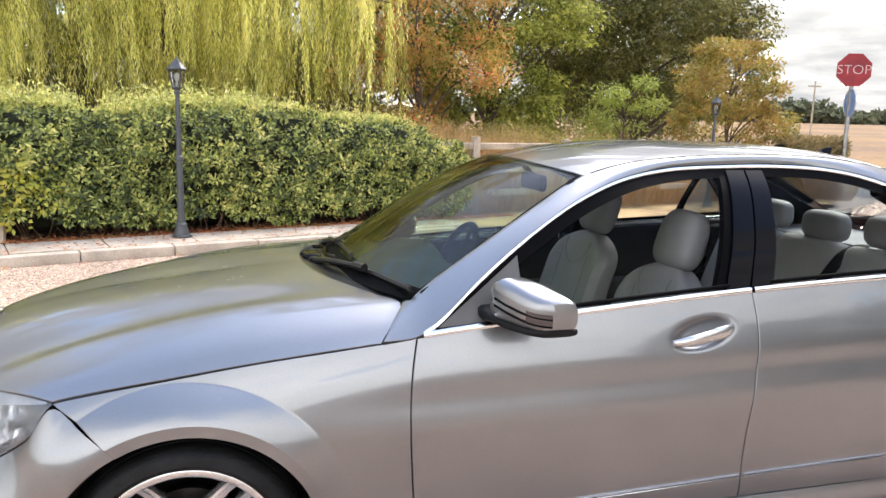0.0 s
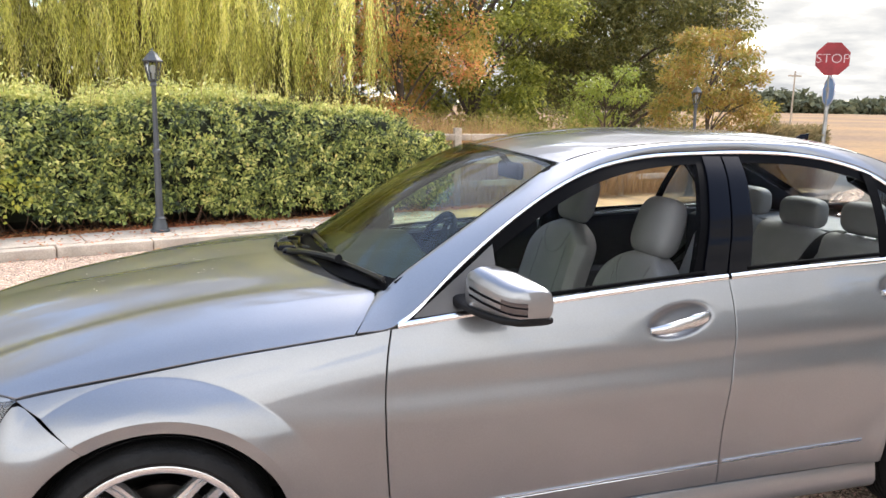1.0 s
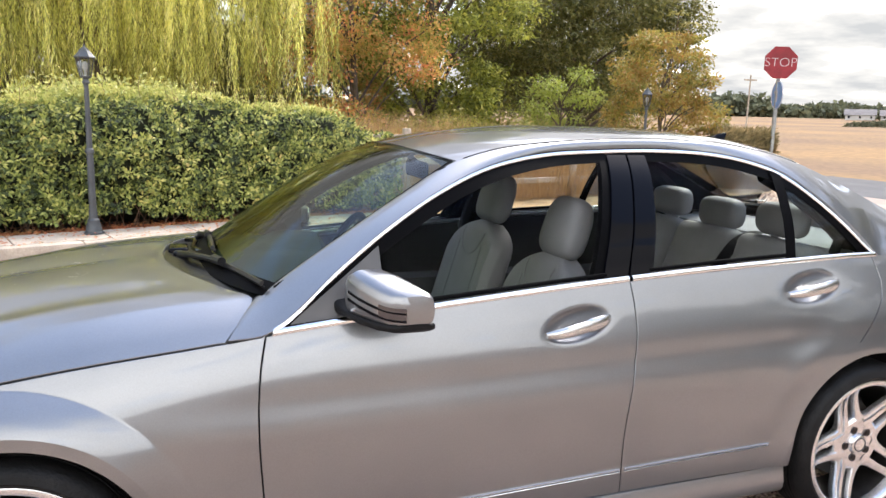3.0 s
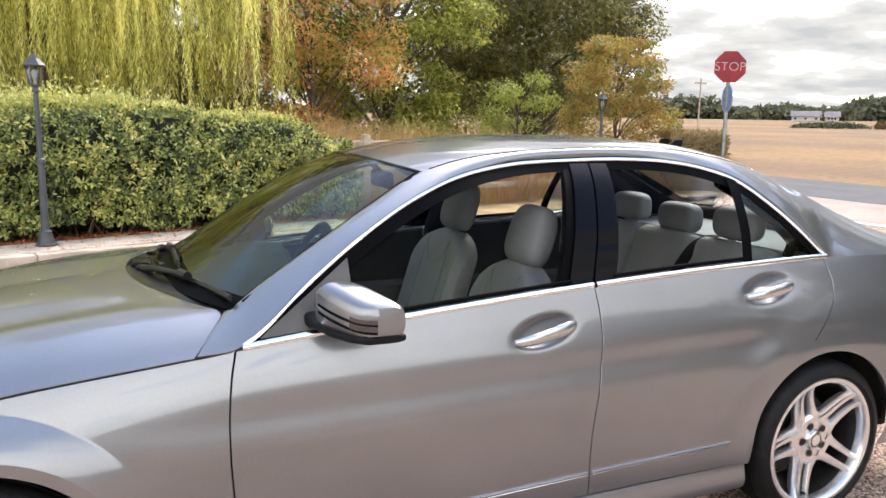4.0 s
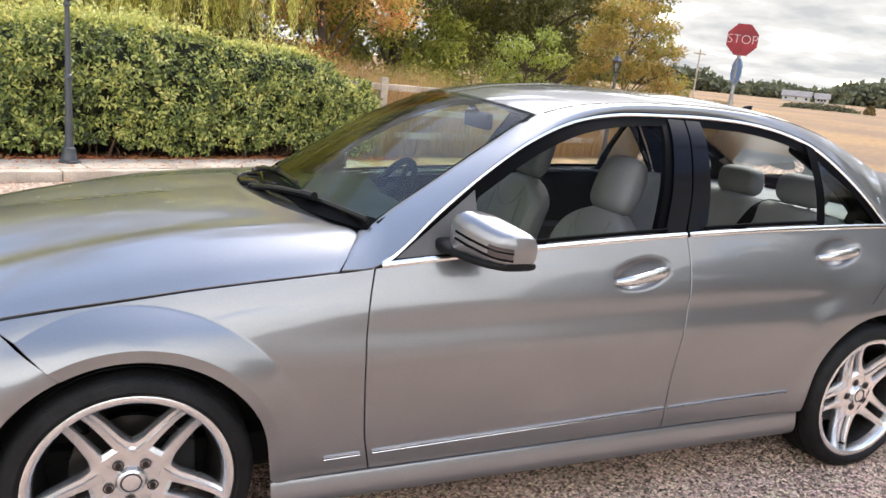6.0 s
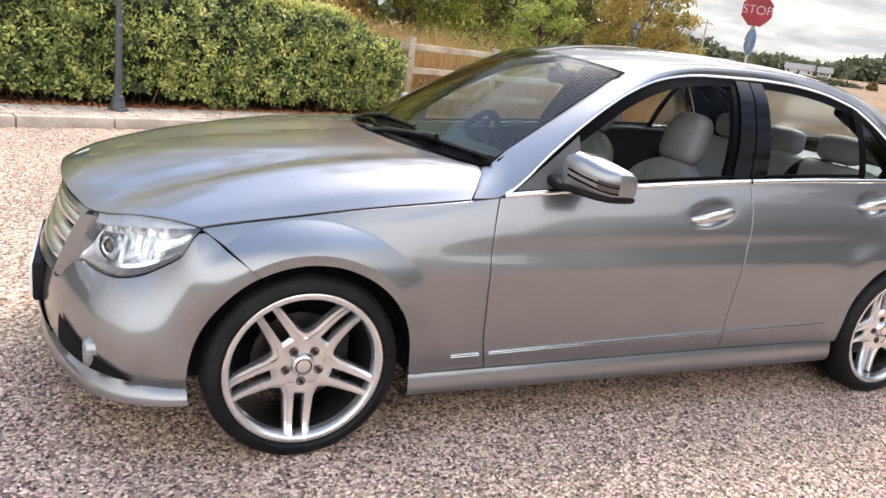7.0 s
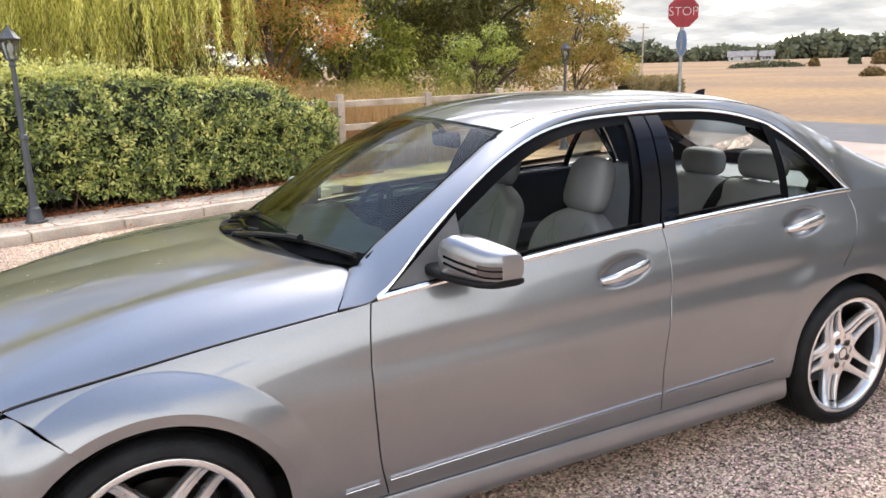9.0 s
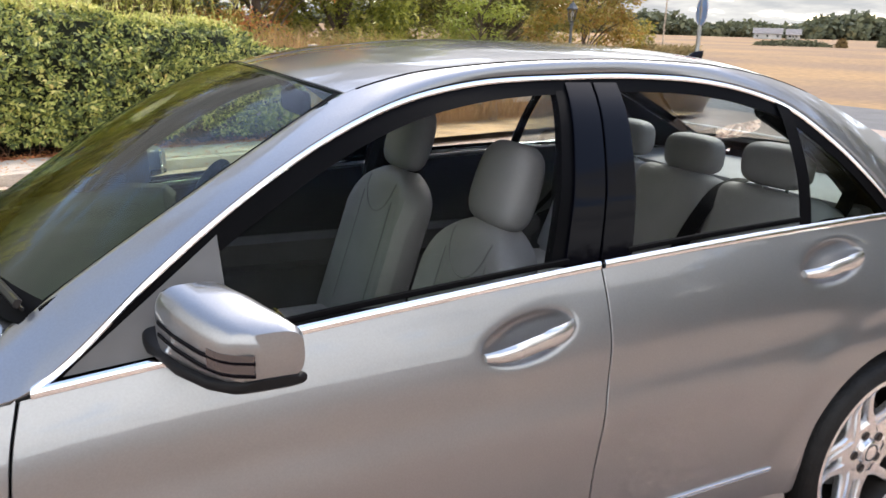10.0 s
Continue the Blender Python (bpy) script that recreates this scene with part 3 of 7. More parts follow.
def on_glass(x, z, push=0.0):
    return np.stack([x, -glass_y(z) + push, z], -1)


wid = np.interp(np.linspace(0, 1, 120), [0, 0.06, 0.2, 0.5, 0.8, 1.0], [0.03, 0.045, 0.05, 0.040, 0.042, 0.03])
low = inset(arc, wid)
band = np.stack([arc + (0, 0.004, 0), 0.5 * (arc + low) + (0, 0.006, 0), low + (0, 0.010, 0), low + (0, 0.03, 0)], 1)
xa = arc[:, 0]
mid_i = int(np.argmin(abs(xa - 1.895) + (arc[:, 2] < 1.2) * 9))
both("window_frame", Shape().grid(band[:mid_i + 1]), SEAL, front_doors)
both("window_frame", Shape().grid(band[mid_i:]), SEAL, rear_doors)
q = np.stack([on_glass(np.linspace(1.652, 1.780, 14) + d, np.linspace(0.962, 1.325, 14), 0.007) for d in (0, 0.004, 0.03, 0.06)], 1)
q[:, 0, 1] += 0.02
both("frame_post", Shape().grid(q), SEAL, front_doors)
# pillar covers between the doors
for (x0, x1, x2, x3), par in (((1.690, 1.776, 1.816, 1.889), front_doors), ((1.784, 1.868, 1.897, 1.966), rear_doors)):
    zz = np.linspace(0, 1, 14)
    l = np.stack([x0 + (x2 - x0) * zz, 0.965 + (1.337 - 0.965) * zz], 1)
    r = np.stack([x1 + (x3 - x1) * zz, 0.968 + (1.337 - 0.968) * zz], 1)
    q = coons(np.linspace(l[0], r[0], 8), np.linspace(l[-1], r[-1], 8), l, r)
    p = on_glass(q[..., 0], q[..., 1], -0.004)
    both("pillar_cover", rimmed(Shape(), p, depth=0.02), GLOSS, par)
# panes
def pane(x_of_left, x_of_right, z_hi_fn, z_lo, n=24, m=16, push=0.012):
    v = np.linspace(0, 1, m)[None]
    u = np.linspace(0, 1, n)[:, None]
    xb = x_of_left[0] + (x_of_right[0] - x_of_left[0]) * u
    xt = x_of_left[1] + (x_of_right[1] - x_of_left[1]) * u
    zb, zt = z_lo(xb), z_hi_fn(xt)
    x, z = xb + (xt - xb) * v, zb + (zt - zb) * v
    return on_glass(x, z, push)


arc_z_front = lambda x: np.interp(x, xa[:70], arc[:70, 2])
arc_z_rear = lambda x: np.interp(x, xa[60:], arc[60:, 2])
belt_in = lambda x: top_z(x) + 0.004
both("window_pane", Shape().grid(pane((0.74, 0.80), (1.72, 1.86), lambda x: arc_z_front(x) - 0.02, belt_in, 40)), SIDEGLASS, front_doors)
both("window_pane", Shape().grid(pane((1.84, 1.93), (2.42, 2.475), lambda x: arc_z_rear(x) - 0.02, belt_in)), SIDEGLASS, rear_doors)
both("quarter_pane", Shape().grid(pane((2.45, 2.50), (2.79, 2.735), lambda x: arc_z_rear(x) - 0.015, belt_in)), REARGLASS, rear_doors)
# divider before the quarter pane
q = np.stack([on_glass(np.linspace(2.415, 2.462, 12) + d, np.linspace(0.985, 1.29, 12), -0.001) for d in (0, 0.012, 0.032, 0.044)], 1)
both("pane_divider", Shape().grid(q), SEAL, rear_doors)
# sail panel at the mirror's foot, and seal along the sill of the panes
both("sail_panel", Shape().grid(np.stack([on_glass(np.linspace(0.715, 0.985, 10), np.linspace(0.888, 0.91, 10), 0.003), on_glass(np.linspace(0.735, 0.975, 10), np.linspace(0.905, 1.085, 10), 0.003)], 1)), SAIL, front_doors)
for (a, b), par in (((0.98, 1.70), front_doors), ((1.86, 2.42), rear_doors)):
    x = np.linspace(a, b, 24)
    p = np.stack([x, -glass_y(top_z(x) + 0.02) + 0.0, top_z(x) + 0.023], 1)
    both("pane_seal", ribbon(Shape(), p, (0, 0.2, 0.95), 0.007, (0, -1, 0.2), 0.005), SEAL, par)

# pillars, roof rail and rear pillar in one pressing
RAIL = [(0.638, 0.650, 0.938), (0.80, 0.632, 1.045), (0.95, 0.603, 1.138), (1.10, 0.560, 1.223), (1.272, 0.507, 1.311), (1.40, 0.497, 1.348), (1.60, 0.489, 1.374), (1.85, 0.486, 1.388), (2.1, 0.486, 1.389), (2.35, 0.492, 1.374), (2.55, 0.503, 1.338), (2.70, 0.520, 1.290), (2.88, 0.540, 1.215), (3.05, 0.560, 1.140), (3.20, 0.580, 1.080), (3.34, 0.600, 1.035)]
OUT = [(0.553, 0.770, 0.855), (0.66, 0.774, 0.870), (0.704, 0.766, 0.900), (0.861, 0.721, 1.029), (1.022, 0.671, 1.141), (1.228, 0.598, 1.249), (1.39, 0.548, 1.306), (1.571, 0.513, 1.339), (1.807, 0.500, 1.353), (2.05, 0.500, 1.357), (2.25, 0.514, 1.346), (2.38, 0.536, 1.324), (2.51, 0.571, 1.284), (2.632, 0.638, 1.196), (2.746, 0.702, 1.088), (2.822, 0.740, 1.000)]
rail = spline([(x, -y, z) for x, y, z in RAIL], 150)
outl = spline([(x, -y, z + 0.004) for x, y, z in OUT], 110)
base = np.stack([np.linspace(2.835, 3.36, 40)] * 3, 1)
base[:, 2] = top_z(base[:, 0]); base[:, 1] = -top_y(base[:, 0])
outl = np.concatenate([outl, base])
# pair both edges by their share of length within three stretches: front pillar, roof, rear pillar
def resample(p, n):
    a = np.r_[0, np.cumsum(np.linalg.norm(np.diff(p, axis=0), axis=1))]
    w = np.linspace(0, a[-1], n)
    return np.stack([np.interp(w, a, p[:, k]) for k in range(3)], 1)


def cut(p, xa_, xb_):
    i, j = np.argmin(abs(p[:, 0] - xa_)), np.argmin(abs(p[:, 0] - xb_))
    return p[i:j + 1]


ra = np.concatenate([resample(cut(rail, 0.638, 1.272), 50), resample(cut(rail, 1.272, 2.50), 50)[1:], resample(cut(rail, 2.50, 3.34), 50)[1:]])
oa = np.concatenate([resample(cut(outl, 0.553, 1.228), 50), resample(cut(outl, 1.228, 2.42), 50)[1:], resample(cut(outl, 2.42, 3.36), 50)[1:]])
w = np.linspace(0, 1, 9)[None, :, None]
ctrl = 0.5 * (ra + oa)
bul = np.interp(ra[:, 0], [0.6, 1.0, 1.3, 2.4, 2.7, 3.0, 3.34], [0.012, 0.014, 0.012, 0.012, 0.018, 0.024, 0.018])
ctrl = ctrl + np.array((0, -0.75, 0.66)) * bul[:, None]
p = (1 - w) ** 2 * oa[:, None] + 2 * w * (1 - w) * ctrl[:, None] + w ** 2 * ra[:, None]
both("side_frame", rimmed(Shape(), p, depth=0.02), PAINT, car)
both("frame_lining", Shape().grid(np.concatenate([p + np.array((0, 0.012, -0.010)), (ra + (0, 0.05, -0.012))[:, None]], 1)), TRIM, car)

# roof
rz = pchip([1.10, 1.22, 1.4, 1.75, 2.1, 2.45, 2.76], [1.325, 1.356, 1.390, 1.418, 1.420, 1.400, 1.345])
edge_l = resample(cut(rail, 1.277, 2.66), 60) + (0, 0.006, 0.001)
edge_c = np.stack([np.linspace(1.165, 2.76, 60)] * 3, 1); edge_c[:, 1] = 0; edge_c[:, 2] = rz(edge_c[:, 0])
t = np.linspace(-1, 1, 41)
p = np.empty((60, 41, 3))
for k, s in enumerate(t):
    f = abs(s) ** 2.1
    p[:, k] = edge_c + (edge_l - edge_c) * np.array((f, 0, f))
    p[:, k, 1] = edge_l[:, 1] * -s
    p[:, k, 2] += 0.006 * (1 - abs(s) ** 6) * (abs(s) > 0)
roof = link("roof", rimmed(Shape(), p, outward=1), PAINT, car)
both("roof_ditch", ribbon(Shape(), edge_l[1:-1] + (0, -0.004, 0.0), (0, 0.95, 0.25), 0.0022, (0, -0.2, 0.95), 0.0015), SEAL, roof)
fin = Shape().grid(np.stack([np.stack([np.linspace(-0.06, 0.06, 9) + 2.64 + 0.03 * h, np.full(9, s * (0.022 - 0.017 * h)), 1.368 + 0.045 * h * np.interp(np.linspace(0, 1, 9), [0, 0.65, 1], [0.05, 0.9, 1.0])], 1) for s, h in ((1, 0), (1, 0.6), (0.4, 1), (-0.4, 1), (-1, 0.6), (-1, 0))], 1))
link("antenna_fin", fin, GLOSS, car)

# windscreen, its black border, rear window
wt, wb = np.linspace(-1, 1, 33), np.linspace(0, 1, 20)
def screen(xl, zl, yl, xt, zt, yt, lowc, topc, lowz, topz, bulge, flat=0.0, crown=0.0):
    """A curved pane between a lower and an upper edge; c: how far the middle is ahead of the corners."""
    p = np.empty((33, 20, 3))
    for i, s in enumerate(wt):
        c = 1 - (1 - flat) * s * s - flat * s ** 4
        a = np.array((xl + lowc * c, s * yl, zl + lowz * c))
        b = np.array((xt + topc * c, s * yt, zt + topz * c))
        q = a + (b - a) * wb[:, None]
        q[:, 2] += (0.15 + 0.85 * c) * bulge * 4 * wb * (1 - wb) + c * crown * 4 * wb ** 2 * (1 - wb)
        p[i] = q
    return p


ws = screen(0.655, 0.945, 0.655, 1.268, 1.311, 0.503, -0.17, -0.105, 0.002, 0.040, 0.022, 0.15, 0.034)
wind = link("windscreen", Shape().grid(ws), WINDSCREEN, car, "green-tinted windscreen")
frit = Shape()
off = np.array((-0.0015, 0, 0.0025))
for e in (np.stack([ws[0], 0.6 * ws[0] + 0.4 * ws[1]]), np.stack([0.4 * ws[-2] + 0.6 * ws[-1], ws[-1]]), np.stack([ws[:, 0], ws[:, 1], 0.55 * ws[:, 1] + 0.45 * ws[:, 2]], 1), np.stack([ws[:, -1] * 0.85 + ws[:, -2] * 0.15, ws[:, -1]], 1)):
    frit.grid(e + off)
link("windscreen_border", frit, SEAL, wind)
for e, sd_ in ((ws[0], 1), (ws[-1], -1)):
    link("screen_seal", ribbon(Shape(), e[1:-1], (0, 1, 0), 0.009, (-0.4, 0, 0.9), 0.006), SEAL, wind)
rw = screen(3.235, 1.040, 0.565, 2.668, 1.300, 0.492, 0.10, 0.085, 0.012, 0.034, 0.006)
rwin = link("rear_window", Shape().grid(rw), REARGLASS, car)
fr2 = Shape()
for sl in (np.s_[:3, :], np.s_[-3:, :], np.s_[:, -2:], np.s_[:, :2]):
    fr2.grid(rw[sl] + np.array((0.002, 0, 0.003)))
link("rear_window_border", fr2, SEAL, rwin)

# bonnet
zc = pchip([-0.74, -0.70, -0.627, -0.5, -0.3, -0.1, 0.1, 0.3, 0.40], [0.715, 0.752, 0.795, 0.835, 0.876, 0.905, 0.930, 0.952, 0.960])
FRONT = [(-0.70, 0, 0.752), (-0.695, 0.12, 0.750), (-0.675, 0.26, 0.740), (-0.640, 0.38, 0.726), (-0.605, 0.465, 0.713), (-0.560, 0.535, 0.720), (-0.47, 0.640, 0.744), (-0.375, 0.720, 0.751), (-0.304, 0.764, 0.744)]
REAR = [(0.385, 0, 0.962), (0.395, 0.12, 0.962), (0.425, 0.25, 0.958), (0.50, 0.42, 0.950), (0.57, 0.54, 0.943), (0.628, 0.640, 0.934)]
n1, n2 = 44, 60
front = spline([(x, y * 0.997, z + 0.001) for x, y, z in FRONT], n1)
rear = spline(REAR + [(0.60, 0.70, 0.905), (0.545, 0.768, 0.855)], n1)
sxx = np.linspace(-0.304, 0.545, n2)
side = np.stack([sxx, top_y(sxx) - 0.006, top_z(sxx) + 0.0035], 1); side[0], side[-1] = front[-1], rear[-1]
cxx = np.linspace(-0.70, 0.385, n2)
cen = np.stack([cxx, 0 * cxx, zc(cxx)], 1); cen[0], cen[-1] = front[0], rear[0]
p = coons(front, rear, cen, side)           # u: centre to edge, v: front to rear
u, vv = np.linspace(0, 1, n1)[:, None], np.linspace(0, 1, n2)[None]
hump = 4 * u * (1 - u) * np.sin(np.pi * np.clip(vv, 0, 1)) ** 0.85
p[..., 2] += 0.034 * hump + 0.007 * np.exp(-((u - 0.66) / 0.06) ** 2) * np.sin(np.pi * vv) ** 0.5
full = np.concatenate([(p * (1, -1, 1))[::-1], p[1:]], 0)
bonnet = link("bonnet", rimmed(Shape(), full, outward=1), PAINT, car, "long silver bonnet with raised ridges")
rgf = np.random.default_rng(9)
flk = Shape()
for k in range(22):
    i_, j_ = rgf.integers(30, 62), rgf.integers(14, 50)
    c_ = full[i_, j_] + (0, 0, 0.0012)
    for m_ in range(rgf.integers(1, 5)):
        o_ = c_ + np.r_[rgf.normal(0, 0.012, 2), 0]
        a_ = np.arange(6) * math.pi / 3
        r_ = rgf.uniform(0.0015, 0.0045) * rgf.uniform(0.5, 1.3, 6)
        flk.add(np.stack([o_[0] + r_ * np.cos(a_), o_[1] + 0.6 * r_ * np.sin(a_), np.full(6, o_[2] + 0.001)], 1), [tuple(range(6))])
tagged(link("dried_flecks", flk, WHITEPLATE, bonnet, normals=False, smooth=False), "pale dried spots", kind="stuff")
badge = Shape().lathe([(0.0, 0.028), (0.003, 0.030), (0.005, 0.026), (0.0055, 0.0)], (0, 0, 0), axis="z", sides=24)
badge.moved(lambda q: q @ np.array(Euler((0, radians(-27), 0)).to_matrix()).T + np.array((-0.632, 0, 0.799)))
link("bonnet_badge", badge, CHROME, bonnet)

# nose: plan curve swept through heights
PLAN = [(0.0, 0.868), (-0.15, 0.868), (-0.30, 0.867), (-0.40, 0.853), (-0.497, 0.812), (-0.587, 0.728), (-0.665, 0.575), (-0.722, 0.390), (-0.757, 0.20), (-0.768, 0.0)]
plan = spline(PLAN, 300)
arcl = np.r_[0, np.cumsum(np.linalg.norm(np.diff(plan, axis=0), axis=1))]
QMAX = arcl[-1]
q_of_x = lambda x: np.interp(-np.asarray(x), -plan[:, 0], arcl)
pt = np.gradient(plan, axis=0); pt /= np.linalg.norm(pt, axis=1)[:, None]
pn = np.stack([pt[:, 1], -pt[:, 0]], 1)     # points inwards
if pn[0, 1] > 0:
    pn = -pn
hq = pchip([0, q_of_x(-0.147), q_of_x(-0.3), q_of_x(-0.497), q_of_x(-0.665), q_of_x(-0.73), QMAX], [0.0, 0.002, 0.043, 0.082, 0.072, 0.060, 0.045])


def nose(q, z, extra=0.0):
    """q along the plan curve, z height: a place on the near side of the front bumper."""
    x, y = np.interp(q, arcl, plan[:, 0]), np.interp(q, arcl, plan[:, 1])
    nx, ny = np.interp(q, arcl, pn[:, 0]), np.interp(q, arcl, pn[:, 1])
    h = hq(q) * (np.clip(z - 0.33, 0, 1) / 0.24) ** 2.6
    h = h + 0.024 * np.exp(-((z - 0.272) / 0.018) ** 2) + 0.02 * np.clip((0.215 - z) / 0.03, 0, 2) ** 2 + extra
    px, py, pz = x + nx * h, y + ny * h, z + 0 * q
    # flush with the wing where they meet
    w_ = np.clip((px + 0.46) / 0.16, 0, 1)
    w_ = w_ * w_ * (3 - 2 * w_) * np.clip((pz - 0.30) / 0.2, 0, 1)
    py = py * (1 - w_) + side_y(px, pz) * w_
    return np.stack([px, -py, pz], -1)


ax = np.linspace(math.acos((-0.150 - 0.015) / ARCH), math.pi + 0.22, NV)
le = np.stack([q_of_x(0.015 + ARCH * np.cos(ax)), 0.302 + ARCH * np.sin(ax)], 1)[::-1]   # bottom to top along the arch
qt = [q_of_x(-0.150), q_of_x(-0.225), q_of_x(-0.318), q_of_x(-0.40), q_of_x(-0.515), q_of_x(-0.60), q_of_x(-0.685), q_of_x(-0.715), QMAX]
zt_ = [0.626, 0.678, 0.729, 0.655, 0.582, 0.560, 0.556, 0.500, 0.478]
tq = np.linspace(qt[0], QMAX, 70)
tpz = pchip(qt, zt_)(tq)
tp = np.stack([tq, tpz], 1)
bt = np.stack([np.linspace(le[0, 0], QMAX, 70), np.full(70, 0.0)], 1); bt[:, 1] = np.linspace(le[0, 1], 0.185, 70)
bt[0], tp[0] = le[0], le[-1]
ri = np.stack([np.full(NV, QMAX), np.linspace(bt[-1, 1], tp[-1, 1], NV)], 1)
dom = coons(bt, tp, le, ri)
pb = nose(dom[..., 0], dom[..., 1]) + np.array((0, 0.003, 0))
bump = Shape().grid(np.concatenate([pb, (pb * (1, -1, 1))[::-1][1:]], 0))
VOID = material("recess_shade_black", (0.006, 0.006, 0.007), rough=0.8, vary=0.2, spec=0.1)
fbump = link("front_bumper", bump, PAINT, car, "silver front bumper with a chin spoiler")
# dark pockets: flush patches, near-black for the shaded fog lamp openings and middle slot
def pocket(lo, hi, zl, zh, deep):
    n_, m_ = 26, 14
    u_ = np.linspace(0, 1, n_)[:, None]; v_ = np.linspace(0, 1, m_)[None]
    qq = lo + (hi - lo) * u_ + 0 * v_
    zz = zl(u_) + (zh(u_) - zl(u_)) * v_
    lip = np.minimum(np.minimum(u_, 1 - u_) * 12, np.minimum(v_, 1 - v_) * 5)
    return nose(qq, zz, -0.006 + deep * np.clip(lip, 0, 1) * 0)


both("bumper_pocket_patch", Shape().grid(pocket(q_of_x(-0.487), q_of_x(-0.683), lambda u_: 0.292 + 0.004 * u_, lambda u_: 0.298 + 0.100 * u_ ** 0.75, 0.03)), VOID, fbump, "flush near-black patch for the shaded fog lamp recess")
both("bumper_slot_patch", Shape().grid(pocket(q_of_x(-0.728), QMAX, lambda u_: 0.262 + 0 * u_, lambda u_: 0.30 + 0.05 * np.minimum(1, u_ * 3), 0.03)), VOID, fbump)
# fog lamps
LENS = material("lamp_lens_glass", (0.22, 0.23, 0.25), rough=0.12, vary=0.15, scale=40, metal=0.5, coat=1.0)
fl = Shape().lathe([(0.03, 0.0), (0.028, 0.028), (0.02, 0.034), (0.0, 0.040), (-0.03, 0.040)], (0, 0, 0), axis="x", sides=24)
fl.moved(lambda q: (q * (-0.9, 0.95, 1.3)) @ np.array(Euler((0, 0, radians(16))).to_matrix()).T + np.array((-0.589, -0.699, 0.340)))
both("fog_lamp", fl, LENS, fbump, "round chrome fog lamp")
# headlamps
fe = np.array([(x, -y, z - 0.006) for x, y, z in front if y > 0.475])
hq_ = np.linspace(q_of_x(-0.690), q_of_x(-0.322), 40)
hb = nose(hq_, pchip(qt, zt_)(hq_) + 0.004)
tip = 0.5 * (fe[-1] + hb[-1])
hl_top, hl_bot = resample(np.concatenate([fe, [tip]]), 30), resample(np.concatenate([hb, [tip]]), 30)
v = np.linspace(0, 1, 16)[None, :, None]
bulge = np.array((-0.75, -0.62, 0.1)) * 0.016
cover = hl_bot[:, None] * (1 - v) + hl_top[:, None] * v + 4 * v * (1 - v) * bulge * np.sin(np.linspace(0.25, np.pi, 30))[:, None, None]
REFLECT = material("lamp_reflector", (0.55, 0.57, 0.61), rough=0.20, metal=0.85, vary=0.05, scale=20, bump=0.8, bscale=30)
LAMPGREY = material("cover_sheen_grey", (0.40, 0.42, 0.46), rough=0.3, spec=0.5, metal=0.3, vary=0.1, scale=20)
for sgn in (1, -1):
    box = Shape()
    back = cover + np.array((0.050, 0.040, 0.0)) * np.sin(np.linspace(0.05, np.pi - 0.02, 30))[:, None, None] ** 0.5 * (4 * v * (1 - v)) ** 0.4
    back = back * (1, sgn, 1)
    box.grid(back)
    hl = link("headlamp", box, REFLECT, car, "clear headlamp with chrome reflectors")
    cov = Shape().grid(cover * (1, sgn, 1))
    o = link("lamp_cover", cov, LAMPGLASS, hl)
    o.visible_shadow = False
    cx, cy, cz, r = -0.545, -0.575, 0.628, 0.044
    turn_ = np.array(Euler((0, radians(6), radians(38))).to_matrix())
    place_ = lambda q, c=(cx, cy, cz), s=sgn, tm=turn_: (q @ tm.T + np.array(c)) * (1, s, 1)
    bowl = Shape().lathe([(-0.004, r), (0.0, r * 0.96), (0.02, r * 0.85), (0.034, r * 0.6), (0.040, r * 0.3)], (0, 0, 0), axis="x", sides=32).moved(place_)
    bw = link("reflector_bowl", bowl, CHROME, hl, "round chrome reflector")
    ball = Shape().lathe([(-0.006, 0.0), (-0.004, r * 0.25), (0.006, r * 0.46), (0.03, r * 0.50)], (0, 0, 0), axis="x", sides=24).moved(place_)
    link("lamp_lens", ball, SMOKE, bw)
    ring_ = Shape().lathe([(-0.003, r * 0.52), (-0.005, r * 0.64), (0.03, r * 0.66), (0.03, r * 0.50), (-0.003, r * 0.52)], (0, 0, 0), axis="x", sides=24).moved(place_)
    link("lens_ring", ring_, CHROME, bw)
    rim = Shape()
    for e in (hl_top, hl_bot):
        rim.tube(e * (1, sgn, 1) + np.array((0.004, 0.004 * sgn, 0)), 0.004, 6)
    link("lamp_bezel", rim, SEAL, hl)
    inner = lambda k0, k1, v0, v1, f: Shape().grid((cover[k0:k1, v0:v1] + (back[k0:k1, v0:v1] * (1, sgn, 1) - cover[k0:k1, v0:v1]) * f) * (1, sgn, 1))
    # pale sheet imitating the sky's reflection in the cover's upper part
    link("cover_sheen", inner(2, 28, 12, 16, 0.22), LAMPGREY, hl, "pale sheet imitating sky reflected in the lamp cover")
    for k, v0_, v1_ in ((11, 3, 12), (14, 5, 11)):
        link("reflector_rib", inner(k, k + 2, v0_, v1_, 0.35), CHROME, hl)
    link("side_reflector", inner(18, 27, 5, 9, 0.28), CHROME, hl)
    link("lower_blade", inner(6, 24, 2, 4, 0.35), CHROME, hl)

# grille: frame with three broad slats, on the nose between the headlamps
def grille_at(y, z, back=0.0):
    y = np.asarray(y, float)
    x = -0.755 + 0.42 * np.abs(y) ** 2.2 + 0.44 * np.clip(z - 0.48, 0, 1) ** 1.2 + back
    return np.stack([x, y, z + 0 * y], -1)


